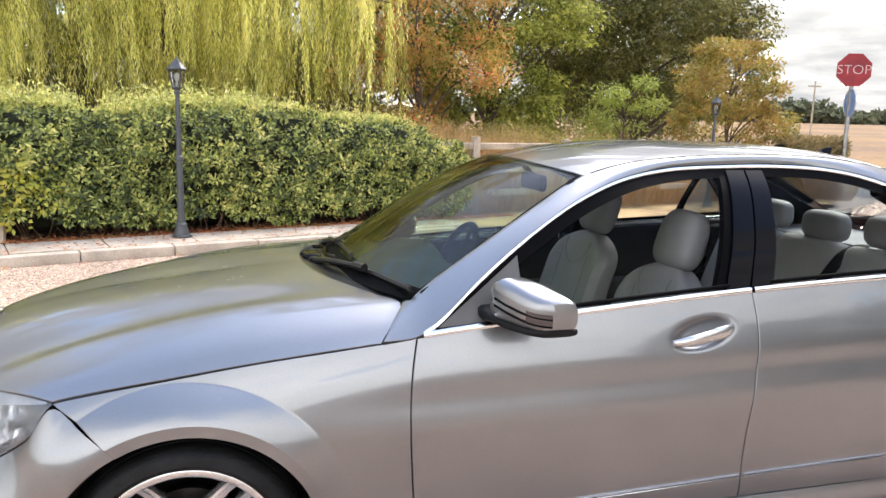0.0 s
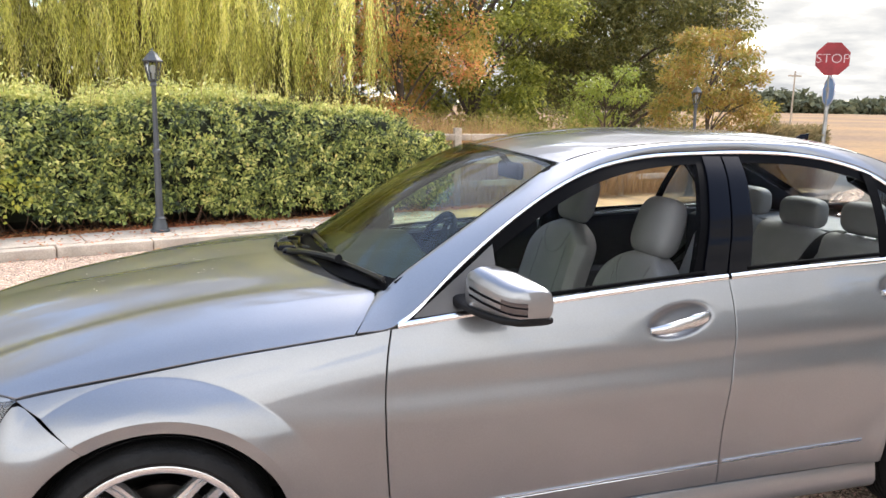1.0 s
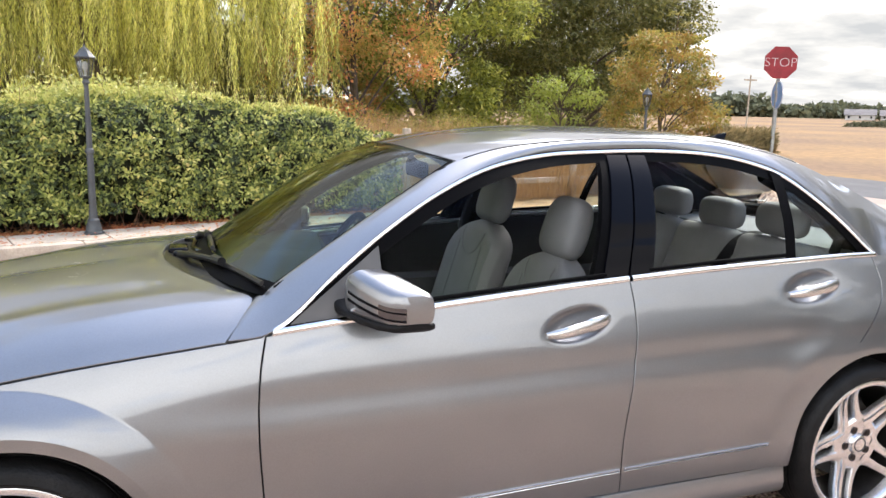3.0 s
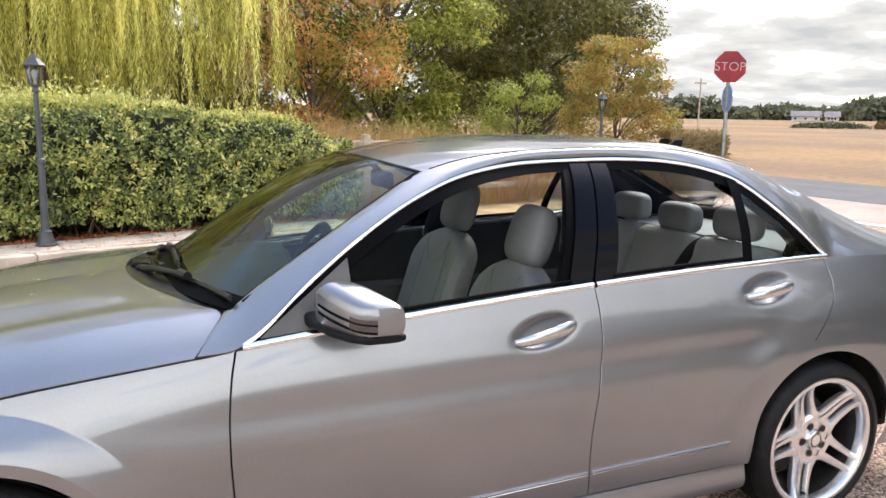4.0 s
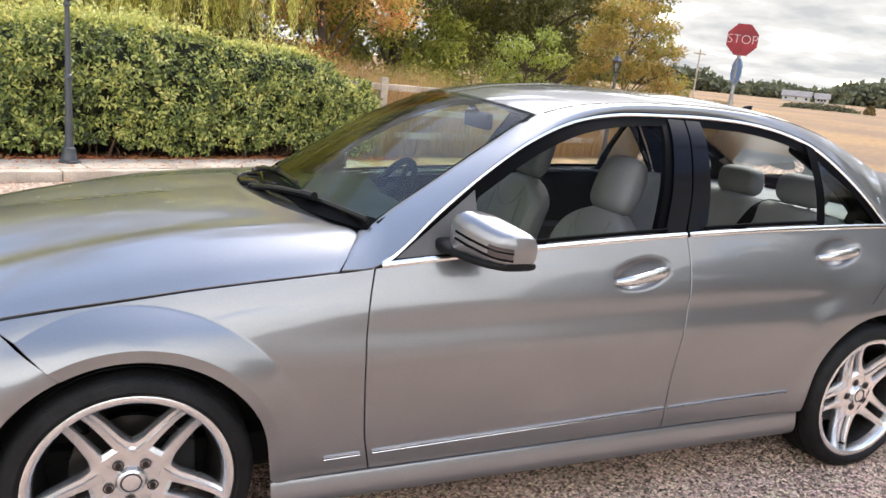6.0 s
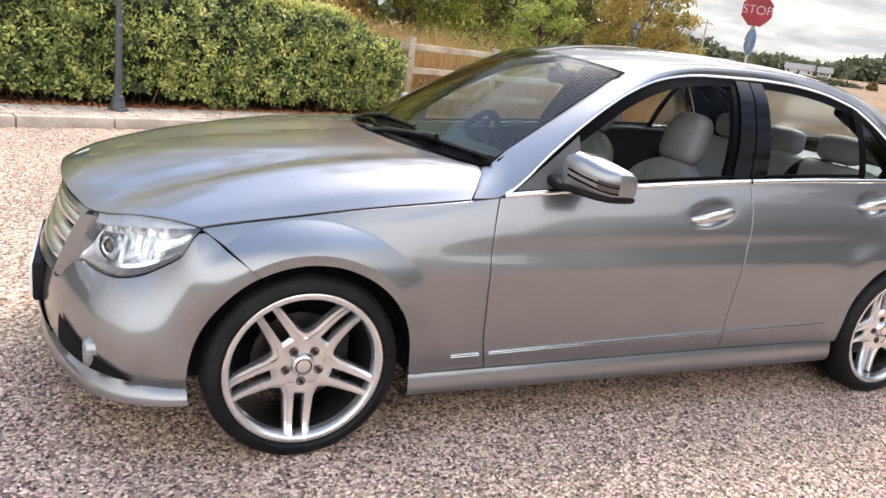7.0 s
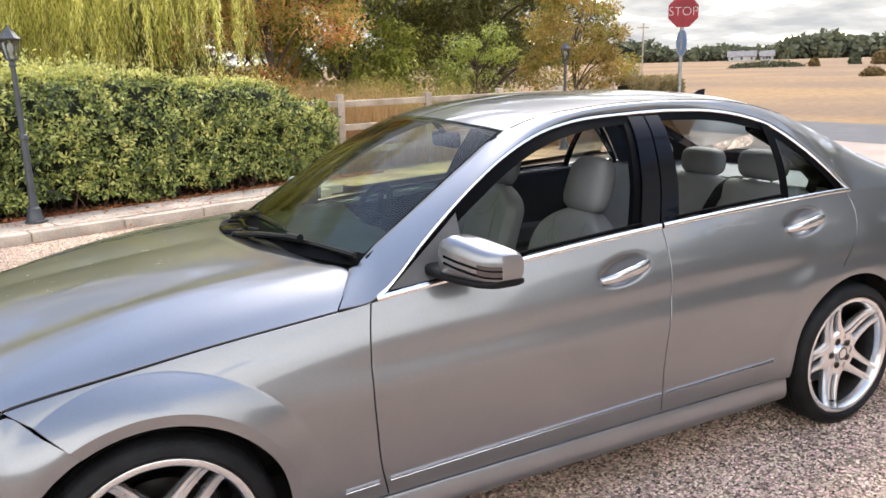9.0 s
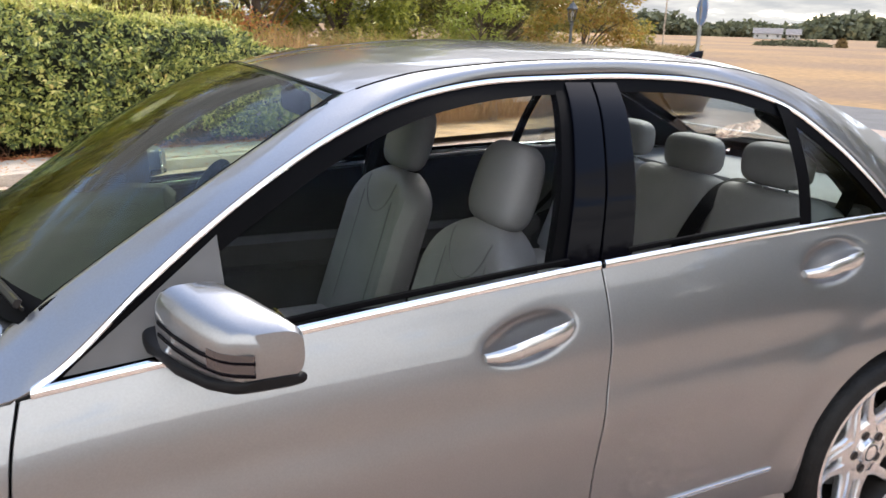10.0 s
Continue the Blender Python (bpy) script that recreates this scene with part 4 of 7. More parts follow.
gy = np.linspace(-1, 1, 31)
gr = Shape()
zz = np.linspace(0.492, 0.722, 8)
gr.grid(np.stack([grille_at(gy * (0.44 + 0.045 * (z - 0.5) / 0.2), z, 0.03) for z in zz], 1))
grille = link("grille", gr, BLACK, car, "radiator grille with three silver slats")
for z in (0.545, 0.605, 0.665):
    s = Shape()
    wy = gy * (0.398 + 0.045 * (z - 0.5) / 0.2)
    s.grid(np.stack([grille_at(wy, z + a, b) for a, b in ((-0.017, 0.015), (-0.0165, -0.006), (-0.008, -0.010), (0.008, -0.007), (0.015, 0.002), (0.016, 0.02))], 1))
    link("slat", s, ALLOY, grille)
fr = Shape()
for sgn in (-1, 1):
    zz = np.linspace(0.488, 0.700, 10)
    fr.grid(np.stack([np.stack([grille_at(np.array(sgn * (0.405 + dy + 0.05 * (z - 0.5) / 0.2)), z, b) for z in zz], 0) for dy, b in ((-0.004, 0.03), (-0.002, -0.012), (0.012, -0.016), (0.034, -0.006), (0.056, 0.010), (0.062, 0.035))], 1))
for z in (0.492, 0.700):
    fr.grid(np.stack([grille_at(gy * (0.43 + 0.05 * (z - 0.5) / 0.2), z + a, b) for a, b in ((-0.014, 0.02), (-0.012, -0.008), (0.0, -0.013), (0.012, -0.008), (0.014, 0.02))], 1))
link("grille_surround", fr, PAINT, grille)
# number plate with unreadable bars
pl = Shape().rounded((-0.786, -0.26, 0.350), (-0.774, 0.26, 0.461), 0.004, 2)
plate = link("number_plate", pl, WHITEPLATE, fbump)
for y in np.linspace(-0.20, 0.20, 7):
    link("plate_bar", Shape().box((-0.7875, y - 0.022, 0.367), (-0.7855, y + 0.022, 0.443)), BLACK, plate)
link("plate_holder", Shape().rounded((-0.776, -0.28, 0.34), (-0.735, 0.28, 0.475), 0.01, 2), BLACK, fbump)

# cowl and wipers
cw = np.stack([spline([(x - 0.02, y * s, z - 0.012) for x, y, z in (REAR[::-1] if s < 0 else REAR)], 20) for s in (-1, 1)], 0)
lowe = np.concatenate([cw[0], cw[1][1:]])
upe = np.array([np.interp(np.linspace(0, 1, 39), np.linspace(0, 1, 33), ws[:, 1, k]) for k in range(3)]).T
g = np.stack([lowe, 0.6 * lowe + 0.4 * upe - (0, 0, 0.014), 0.3 * lowe + 0.7 * upe - (0, 0, 0.012), upe + (0.01, 0, -0.006)], 1)
cowl = link("cowl", Shape().grid(g), COWL, car, "black cowl below the windscreen")
link("cowl_hose", Shape().tube(spline([(0.47, 0.30, 0.955), (0.50, 0.20, 0.968), (0.49, 0.08, 0.962), (0.53, -0.05, 0.965)], 16), 0.009, 8), GLOSS, cowl)


def wiper(pivot, knee, joint, tail, end):
    """An arm from its pivot over a knee to the joint, and a flat blade from tail to end."""
    wp = Shape().tube(spline([pivot, knee, joint], 12), np.linspace(0.013, 0.008, 12), 8)
    wp.lathe([(-0.015, 0.019), (0.008, 0.019), (0.013, 0.014), (0.014, 0.0)], pivot, axis="z", sides=14)
    arm = link("wiper_arm", wp, WIPER, cowl)
    tail, end, joint = np.array(tail), np.array(end), np.array(joint)
    blade = spline([tail, 0.5 * (tail + end) + (0, 0, 0.010), end], 16)
    link("wiper_blade", ribbon(Shape(), blade, (0.55, 0.15, 0.80), 0.008, (-0.80, 0.0, 0.55), 0.007), WIPER, arm)
    link("blade_rubber", Shape().tube(blade + (0.006, 0, -0.011), 0.0035, 5), RUBBER, arm)
    d_ = (end - tail) / np.linalg.norm(end - tail)
    link("blade_joint", Shape().tube([joint - d_ * 0.035, joint + d_ * 0.035], 0.014, 8), WIPER, arm)


wiper((0.440, 0.03, 0.948), (0.475, -0.12, 0.974), (0.553, -0.345, 0.994), (0.486, -0.075, 0.964), (0.655, -0.640, 0.979))
wiper((0.522, 0.44, 0.944), (0.515, 0.36, 0.966), (0.545, 0.14, 1.000), (0.548, 0.44, 0.966), (0.545, -0.205, 1.008))
link("pivot_cover", Shape().rounded((0.405, 0.07, 0.935), (0.475, 0.19, 0.962), 0.012, 3), GLOSS, cowl)

# boot, tail lamps, rear bumper
bx = np.linspace(3.30, 3.60, 14)
bz = pchip([3.30, 3.45, 3.60], [1.060, 1.030, 1.005])
t = np.linspace(-1, 1, 25)
pbt = np.stack([np.stack([bx, 0 * bx + s * (0.585 - 0.06 * ((bx - 3.3) / 0.3) ** 2), bz(bx) - 0.035 * abs(s) ** 3], 1) for s in t], 1)
boot = link("boot_lid", rimmed(Shape(), pbt, outward=1), PAINT, car)
sh = Shape()
e1 = np.stack([bx, -(0.590 - 0.06 * ((bx - 3.3) / 0.3) ** 2), bz(bx) - 0.037], 1)
e2 = np.stack([bx + 0.0, -top_y(bx), top_z(bx)], 1)
v = np.linspace(0, 1, 6)[:, None]
sh.grid(np.stack([a * (1 - v) + b * v + 4 * v * (1 - v) * np.array((0, -0.01, 0.012)) for a, b in zip(e1, e2)], 0))
both("boot_shoulder", sh, PAINT, car)
bk = Shape()
rows_ = []
for z, x, yy in ((1.0, 3.605, 0.53), (0.96, 3.63, 0.60), (0.88, 3.645, 0.64), (0.75, 3.655, 0.68), (0.62, 3.66, 0.70)):
    yv = np.linspace(-yy, yy, 25)
    rows_.append(np.stack([x - 0.07 * (abs(yv) / yy) ** 3, yv, np.full(25, z)], 1))
bk.grid(np.stack(rows_, 0))
link("tail_panel", bk, PAINT, boot)
tl = Shape().rounded((3.50, -0.755, 0.74), (3.625, -0.56, 0.925), 0.03, 3)
both("tail_lamp", tl, REDLENS, car)
yv = np.linspace(-1, 1, 41)
rows_ = []
for z, x, yy in ((0.62, 3.68, 0.78), (0.55, 3.71, 0.82), (0.42, 3.70, 0.83), (0.30, 3.66, 0.82), (0.22, 3.60, 0.79)):
    a = yv * np.pi / 2
    rows_.append(np.stack([3.14 + (x - 3.14) * np.abs(np.cos(a)) ** 0.45, yy * np.sign(np.sin(a)) * np.abs(np.sin(a)) ** 0.8, np.full(41, z)], 1))
link("rear_bumper", Shape().grid(np.stack(rows_, 0)), PAINT, car)

# underbody, wheel housings, inner shell behind the gaps
ub = Shape().box((-0.62, -0.60, 0.19), (3.45, 0.60, 0.30)).box((0.44, -0.77, 0.175), (2.36, 0.77, 0.30))
link("underbody", ub, WELL, car, smooth=False)
for cx in (0.015, WB):
    for s in (-1, 1):
        a = np.linspace(0.06, math.pi - 0.02, 24)
        ys = np.array([0.812, 0.79, 0.56, 0.56])
        rr = np.array([0.372, 0.395, 0.395, 0.10])
        lim = side_y(cx + 0.372 * np.cos(a), 0.302 + 0.372 * np.sin(a)) - 0.012
        g = np.stack([np.stack([cx + r * np.cos(a), s * np.minimum(y, lim - k * 0.02), 0.302 + r * np.sin(a)], 1) for k, (y, r) in enumerate(zip(ys, rr))], 1)
        link("wheel_housing", Shape().grid(g), WELL, car)
inner = Shape()
xs = np.linspace(0.43, 2.36, 30)
g = np.stack([np.stack([xs, -(side_y(xs, np.full(30, z)) - 0.03), np.full(30, z)], 1) for z in np.linspace(0.25, 0.84, 8)], 1)
inner.grid(g)
both("inner_shell", inner, WELL, car)
xs = np.linspace(-0.26, 0.62, 20)
g = np.stack([np.stack([xs, -(top_y(xs) - o), top_z(xs) - d], 1) for o, d in ((0.002, 0.012), (0.012, 0.014), (0.04, 0.02))], 1)
both("seam_channel", Shape().grid(g), WELL, car)
nb = Shape().box((-0.58, -0.48, 0.30), (0.40, 0.48, 0.68))
link("engine_block", nb, WELL, car, smooth=False)


# door handles, with a scooped cup behind
def handle_set(x0, x1, z0, z1, par):
    cx, cz = (x0 + x1) / 2, (z0 + z1) / 2
    dirx, dirz = (x1 - x0), (z1 - z0)
    ln = math.hypot(dirx, dirz)
    ux, uz = dirx / ln, dirz / ln
    t = np.linspace(-1, 1, 25)
    path_x, path_z = cx + t * 0.112 * ux, cz + t * 0.112 * uz + 0.003 * (1 - t * t)
    lift = 0.028 * (1 - abs(t) ** 4) + 0.002
    rings = []
    ang = np.linspace(0, 2 * np.pi, 12, endpoint=False)
    for i in range(25):
        hw = 0.0185 * (1 - 0.45 * abs(t[i]) ** 3) + 0.004 * (t[i] > 0.2) * 1.0
        hd = 0.010
        b0 = -side_y(path_x[i], path_z[i]) - lift[i]
        rings.append(np.stack([path_x[i] - uz * hw * np.cos(ang), b0 - hd * np.sin(ang), path_z[i] + ux * hw * np.cos(ang)], 1))
    hs = Shape()
    hs._rings(np.stack(rings, 0), True)
    both("door_handle", hs, HANDLE, par, "silver pull handle")


HANDLE = material("handle_silver", (0.46, 0.46, 0.46), rough=0.24, metal=0.8, vary=0.03, coat=1.0)
handle_set(1.462, 1.692, 0.812, 0.853, front_doors)
handle_set(2.391, 2.600, 0.886, 0.915, rear_doors)

# door mirrors
for s in (1, -1):
    cap = Shape()
    u = np.linspace(0, 2 * np.pi, 40, endpoint=False)
    rings = []
    # rings run outwards from the door, along -y
    CAPR = ((-0.800, 0.904, 0.976, 0.034, 0.044), (-0.806, 0.905, 0.978, 0.050, 0.058), (-0.83, 0.915, 0.982, 0.060, 0.064), (-0.875, 0.942, 0.976, 0.067, 0.060), (-0.92, 0.973, 0.966, 0.069, 0.053), (-0.948, 0.994, 0.960, 0.065, 0.047), (-0.959, 1.003, 0.957, 0.054, 0.040), (-0.963, 1.006, 0.955, 0.027, 0.018))
    for y, xc, zc_, hx, hz in CAPR:
        c, sn = np.cos(u), np.sin(u)
        rings.append(np.stack([xc + hx * np.sign(c) * abs(c) ** 0.55, np.full(40, y), zc_ + hz * np.sign(sn) * abs(sn) ** 0.66], 1))
    cap._rings(np.stack(rings, 0), True)
    par = front_doors[0] if s > 0 else front_doors[1]
    sc = (lambda sh: sh if s > 0 else sh.mirrored())
    mir = link("door_mirror", sc(cap), PAINT, par, "silver door mirror with a slotted indicator")
    base = Shape()
    rings = []
    for y, xc, zc_, hx, hz in ((-0.735, 0.872, 0.930, 0.036, 0.020), (-0.77, 0.880, 0.924, 0.040, 0.018), (-0.80, 0.902, 0.921, 0.050, 0.013), (-0.87, 0.940, 0.919, 0.067, 0.015), (-0.93, 0.980, 0.915, 0.070, 0.014), (-0.955, 1.000, 0.914, 0.061, 0.013), (-0.963, 1.007, 0.915, 0.042, 0.008)):
        c, sn = np.cos(u), np.sin(u)
        rings.append(np.stack([xc + hx * np.sign(c) * abs(c) ** 0.62, np.full(40, y), zc_ + hz * np.sign(sn) * abs(sn) ** 0.6], 1))
    base._rings(np.stack(rings, 0), True)
    link("mirror_foot", sc(base), BLACK, mir)
    yy = np.linspace(-0.835, -0.968, 16)
    xcf, hxf = np.interp(-yy, [-r[0] for r in CAPR], [r[1] for r in CAPR]), np.interp(-yy, [-r[0] for r in CAPR], [r[3] for r in CAPR])
    for dz, k0 in ((0.004, 0), (-0.016, 0)):
        pth = np.stack([xcf - hxf - 0.0005, yy, np.linspace(0.985, 0.950, 16) + dz], 1)
        link("indicator_slot", sc(ribbon(Shape(), pth, (0, 0, 1), 0.0038, (-0.85, -0.5, 0), 0.002)), GLOSS, mir)
    pth = np.stack([xcf[-5:] - hxf[-5:] - 0.001, yy[-5:], np.linspace(0.958, 0.949, 5)], 1)
    link("indicator_lens", sc(ribbon(Shape(), pth, (0, 0, 1), 0.018, (-0.85, -0.5, 0), 0.0015)), SMOKE, mir)
    gl = Shape().rounded((1.030, -0.950, 0.915), (1.040, -0.86, 1.0), 0.004, 2)
    link("mirror_glass", sc(gl), MIRROR, mir)


# ---- wheels: ten-spoke alloys in five pairs ----
BOLT = material("bolt_steel", (0.05, 0.045, 0.045), rough=0.35, metal=0.9, vary=0.1)


def wheel(cx, s, turn):
    """s: -1 near side, 1 far side; turn: how far it has rolled, degrees."""
    yo = 0.852                                        # the tyre's outer face
    loc = lambda q: np.stack([q[:, 0] + cx, s * q[:, 1], q[:, 2] + HUBZ], 1)
    R = 0.312
    y0 = yo
    rim = Shape()
    # lip, then the barrel running inwards
    rim.lathe([(y0 - 0.012, 0.2545), (y0 - 0.001, 0.254), (y0 + 0.001, 0.249), (y0 - 0.001, 0.238), (y0 - 0.006, 0.233), (y0 - 0.026, 0.229), (y0 - 0.04, 0.2265)], (0, 0, 0), sides=72)
    rim.moved(loc)
    bar = Shape().lathe([(y0 - 0.04, 0.2265), (y0 - 0.055, 0.222), (y0 - 0.12, 0.206), (y0 - 0.20, 0.212), (y0 - 0.21, 0.245)], (0, 0, 0), sides=48).moved(loc)
    w = link("wheel", rim, ALLOY, car, "silver alloy wheel with five split spokes")
    link("barrel", bar, STEEL, w)
    tyre = Shape()
    prof = [(y0 - 0.205, 0.240), (y0 - 0.215, 0.262), (y0 - 0.212, 0.288), (y0 - 0.195, 0.305), (y0 - 0.165, R)]
    for yy in (0.150, 0.128, 0.106, 0.084, 0.062):
        prof += [(y0 - yy, R), (y0 - yy + 0.003, R), (y0 - yy + 0.004, R - 0.007), (y0 - yy + 0.009, R - 0.007), (y0 - yy + 0.010, R)]
    prof += [(y0 - 0.035, R - 0.001), (y0 - 0.014, R - 0.007), (y0 - 0.002, R - 0.018), (y0 + 0.004, 0.283), (y0 + 0.006, 0.272), (y0 + 0.0085, 0.268), (y0 + 0.0085, 0.266), (y0 + 0.005, 0.2625), (y0 + 0.001, 0.259), (y0 + 0.002, 0.257), (y0 - 0.004, 0.2542), (y0 - 0.014, 0.252)]
    tyre.lathe(prof, (0, 0, 0), sides=96)
    tyre.moved(lambda q: q * (1, 1, 1) + np.stack([0 * q[:, 0], 0.004 * np.clip((-q[:, 2] - 0.26) / 0.05, 0, 1), np.clip(-0.303 - q[:, 2], 0, 1)], 1))
    tyre.moved(loc)
    link("tyre", tyre, RUBBER, w, "black low-profile tyre", sharp=50)
    rr = np.array(Euler((0, radians(turn), 0)).to_matrix())
    # spokes: five pairs of tapering arms, hollow between
    for k in range(5):
        ang = np.array(Euler((0, radians(72 * k + 180), 0)).to_matrix())
        for side in (-1, 1):
            sp = Shape()
            t = np.linspace(0, 1, 12)
            rad = 0.062 + t * 0.180
            half = 0.0205 - 0.0075 * t + 0.012 * np.clip((0.28 - t) / 0.28, 0, 1) ** 1.5
            ox = side * (0.0160 - 0.001 * t + half)              # the slot between a pair keeps its width
            face = y0 - 0.040 + 0.030 * t ** 0.9 - 0.010 * np.sin(np.pi * t) + 0.010 * np.clip((t - 0.8) / 0.2, 0, 1)
            cols = []
            for a, d in ((-1, -0.045), (-1, -0.004), (-0.86, 0.0), (0.05, 0.0005), (0.16, -0.006), (0.72, -0.008), (0.86, -0.013), (1, -0.018), (1, -0.045)):
                cols.append(np.stack([ox + side * a * half, face + d * (1 if d > -0.04 else 0.75), rad], 1))
            sp.grid(np.stack(cols, 1))
            sp.moved(lambda q: (q @ ang.T) @ rr.T).moved(loc)
            link("spoke", sp, ALLOY, w)
        t = np.linspace(0, 0.30, 6)
        g = np.stack([np.stack([sx * (0.024 + 0.004 * t), y0 - 0.043 + 0.02 * t - 0.008 * np.clip((t - 0.24) / 0.06, 0, 1), 0.045 + t * 0.19], 1) for sx in (-1, 0, 1)], 1)
        wb_ = Shape().grid(g).moved(lambda q: (q @ ang.T) @ rr.T).moved(loc)
        link("spoke_web", wb_, ALLOY, w)
    hub = Shape().lathe([(y0 - 0.10, 0.080), (y0 - 0.058, 0.101), (y0 - 0.048, 0.097), (y0 - 0.0435, 0.088), (y0 - 0.0420, 0.078), (y0 - 0.0430, 0.040), (y0 - 0.037, 0.036), (y0 - 0.033, 0.034)], (0, 0, 0), sides=40)
    hub.moved(loc)
    link("hub", hub, ALLOY, w)
    cap = Shape().lathe([(y0 - 0.04, 0.035), (y0 - 0.031, 0.034), (y0 - 0.028, 0.030), (y0 - 0.0265, 0.020), (y0 - 0.026, 0.0)], (0, 0, 0), sides=32)
    cap.moved(loc)
    c = link("hub_cap", cap, ALLOY, w)
    ring = Shape().lathe([(y0 - 0.0275, 0.027), (y0 - 0.0255, 0.0255), (y0 - 0.0255, 0.0235), (y0 - 0.027, 0.022)], (0, 0, 0), sides=32)
    ring.moved(loc)
    link("cap_ring", ring, TRIMGREY, c)
    for k in range(5):
        a = radians(72 * k + 36 + 90 + turn * -1)
        p0 = np.array((0.056 * math.cos(a), 0, 0.056 * math.sin(a)))
        b = Shape().lathe([(y0 - 0.046, 0.0145), (y0 - 0.0385, 0.0145), (y0 - 0.0380, 0.0115), (y0 - 0.047, 0.011)], p0, sides=12)
        b.lathe([(y0 - 0.047, 0.0), (y0 - 0.036, 0.0), (y0 - 0.036, 0.0085), (y0 - 0.047, 0.0095)], p0, sides=6)
        b.moved(loc)
        link("wheel_bolt", b, BOLT, w)
    v = Shape().tube([(0.0, y0 - 0.03, -0.212), (0.0, y0 - 0.012, -0.205)], 0.004, 6)
    v.moved(lambda q: q @ rr.T).moved(loc)
    link("valve", v, BLACK, w)
    disc = Shape().lathe([(y0 - 0.135, 0.07), (y0 - 0.115, 0.075), (y0 - 0.112, 0.15), (y0 - 0.136, 0.15), (y0 - 0.136, 0.07)], (0, 0, 0), sides=40)
    disc.moved(loc)
    link("brake_disc", disc, STEEL, w)
    cal = Shape().rounded((0.075, y0 - 0.15, -0.06), (0.165, y0 - 0.085, 0.08), 0.02, 2)
    cal.moved(lambda q: q).moved(loc)
    link("brake_calliper", cal, WELL, w)


wheel(0.013, -1, 2)
wheel(0.0, 1, 20)
wheel(WB, -1, 14)
wheel(WB, 1, 40)


# ---- the cabin ----
def cushion(lo, hi, r, turn=None):
    return Shape().rounded(lo, hi, r, 4, turn)


def front_seat(y, back, zoff=0.0, lift=0.0, wide=0.255):
    """A front seat: cushion, reclined back with side bolsters, headrest on two posts."""
    seat = link("seat", cushion((1.18, y - 0.25, 0.325), (1.66, y + 0.25, 0.455), 0.06), LEATHER, car, "light grey upholstered front seat")
    lean = pose(1.60 + back, y, 0.50 + zoff, 0, 17, 0)
    g = []
    t = 1 - (1 - np.linspace(0, 1, 30)) ** 1.6
    u = np.linspace(-1, 1, 25)
    for d in (1, -1):
        rows_ = []
        for tt in t:
            half = wide * (1 - 0.06 * tt) * (1 - 0.55 * max(0.0, (tt - 0.70) / 0.30) ** 2.6)
            bol = 0.05 * np.clip((abs(u) - 0.55) / 0.45, 0, 1) ** 1.4 * np.interp(tt, [0, 0.7, 1], [1, 1, 0.1])
            thick = 0.07 * (1 - abs(u) ** 6) ** 0.5 * max(0.06, 1 - max(0.0, (tt - 0.82) / 0.18) ** 2.2) ** 0.5 + 0.005
            rows_.append(np.stack([-bol - d * thick * (1.0 if d > 0 else 0.9), u * half, tt * 0.60 - 0.035 * abs(u) ** 3 * max(0.0, (tt - 0.6) / 0.4) ** 2], 1))
        g.append(np.stack(rows_, 0))
    bk = Shape().grid(g[0]).grid(g[1][:, ::-1])
    for k in (0, -1):
        bk.grid(np.stack([g[0][:, k], g[1][:, k]], 1))
    bk.grid(np.stack([g[0][-1], g[1][-1]], 1))
    # seams across the shoulder panel
    m = np.array(lean.to_3x3()); tr = np.array(lean.translation)
    bk.moved(lambda q: q @ m.T + tr)
    b = link("seat_back", bk, LEATHER, seat)
    # stitched lines: a dip below the collar, one down each side of the middle panel
    def on_back(u_, t_):
        bol = 0.05 * max(0.0, (abs(u_) - 0.55) / 0.45) ** 1.4
        return (-bol - 0.07 * (1 - abs(u_) ** 6) ** 0.5 * max(0.06, 1 - max(0.0, (t_ - 0.82) / 0.18) ** 2.2) ** 0.5 - 0.006, u_ * wide * (1 - 0.06 * t_), t_ * 0.60)
    for line in ([on_back(0.46 * math.cos(a_), 0.90 - 0.19 * math.sin(a_)) for a_ in np.linspace(0.0, math.pi, 18)], [on_back(-0.50, t_) for t_ in np.linspace(0.1, 0.80, 10)], [on_back(0.50, t_) for t_ in np.linspace(0.1, 0.80, 10)]):
        link("seat_seam", Shape().tube(line, 0.0014, 5).moved(lambda q: q @ m.T + tr), STITCH, b)
    hr = Shape()
    uu, vv_ = np.meshgrid(np.linspace(0, 2 * np.pi, 33), np.linspace(-np.pi / 2, np.pi / 2, 19), indexing="ij")
    pw = lambda a, e: np.sign(a) * abs(a) ** e
    q = np.stack([0.058 * pw(np.cos(vv_), 0.6) * pw(np.cos(uu), 0.75) - 0.02, 0.117 * pw(np.cos(vv_), 0.42) * pw(np.sin(uu), 0.62) * (1 - 0.10 * pw(np.sin(vv_), 1)), 0.700 + lift + 0.112 * pw(np.sin(vv_), 0.70)], -1)
    hr.grid(q)
    hr.moved(lambda p_: p_ @ m.T + tr)
    link("headrest", hr, LEATHER, seat)
    for dy in (-0.055, 0.055):
        ps = Shape().tube([(-0.005, dy, 0.58), (-0.015, dy, 0.66 + lift)], 0.006, 8).moved(lambda p_: p_ @ m.T + tr)
        link("headrest_post", ps, TRIM, seat)
        cl = Shape().rounded((-0.025, dy - 0.02, 0.590), (0.015, dy + 0.02, 0.604), 0.005, 2, lean)
        link("post_collar", cl, TRIM, seat)


front_seat(-0.36, -0.022, -0.096, -0.012, 0.232)
front_seat(0.36, 0.012, -0.080, 0.002, 0.262)

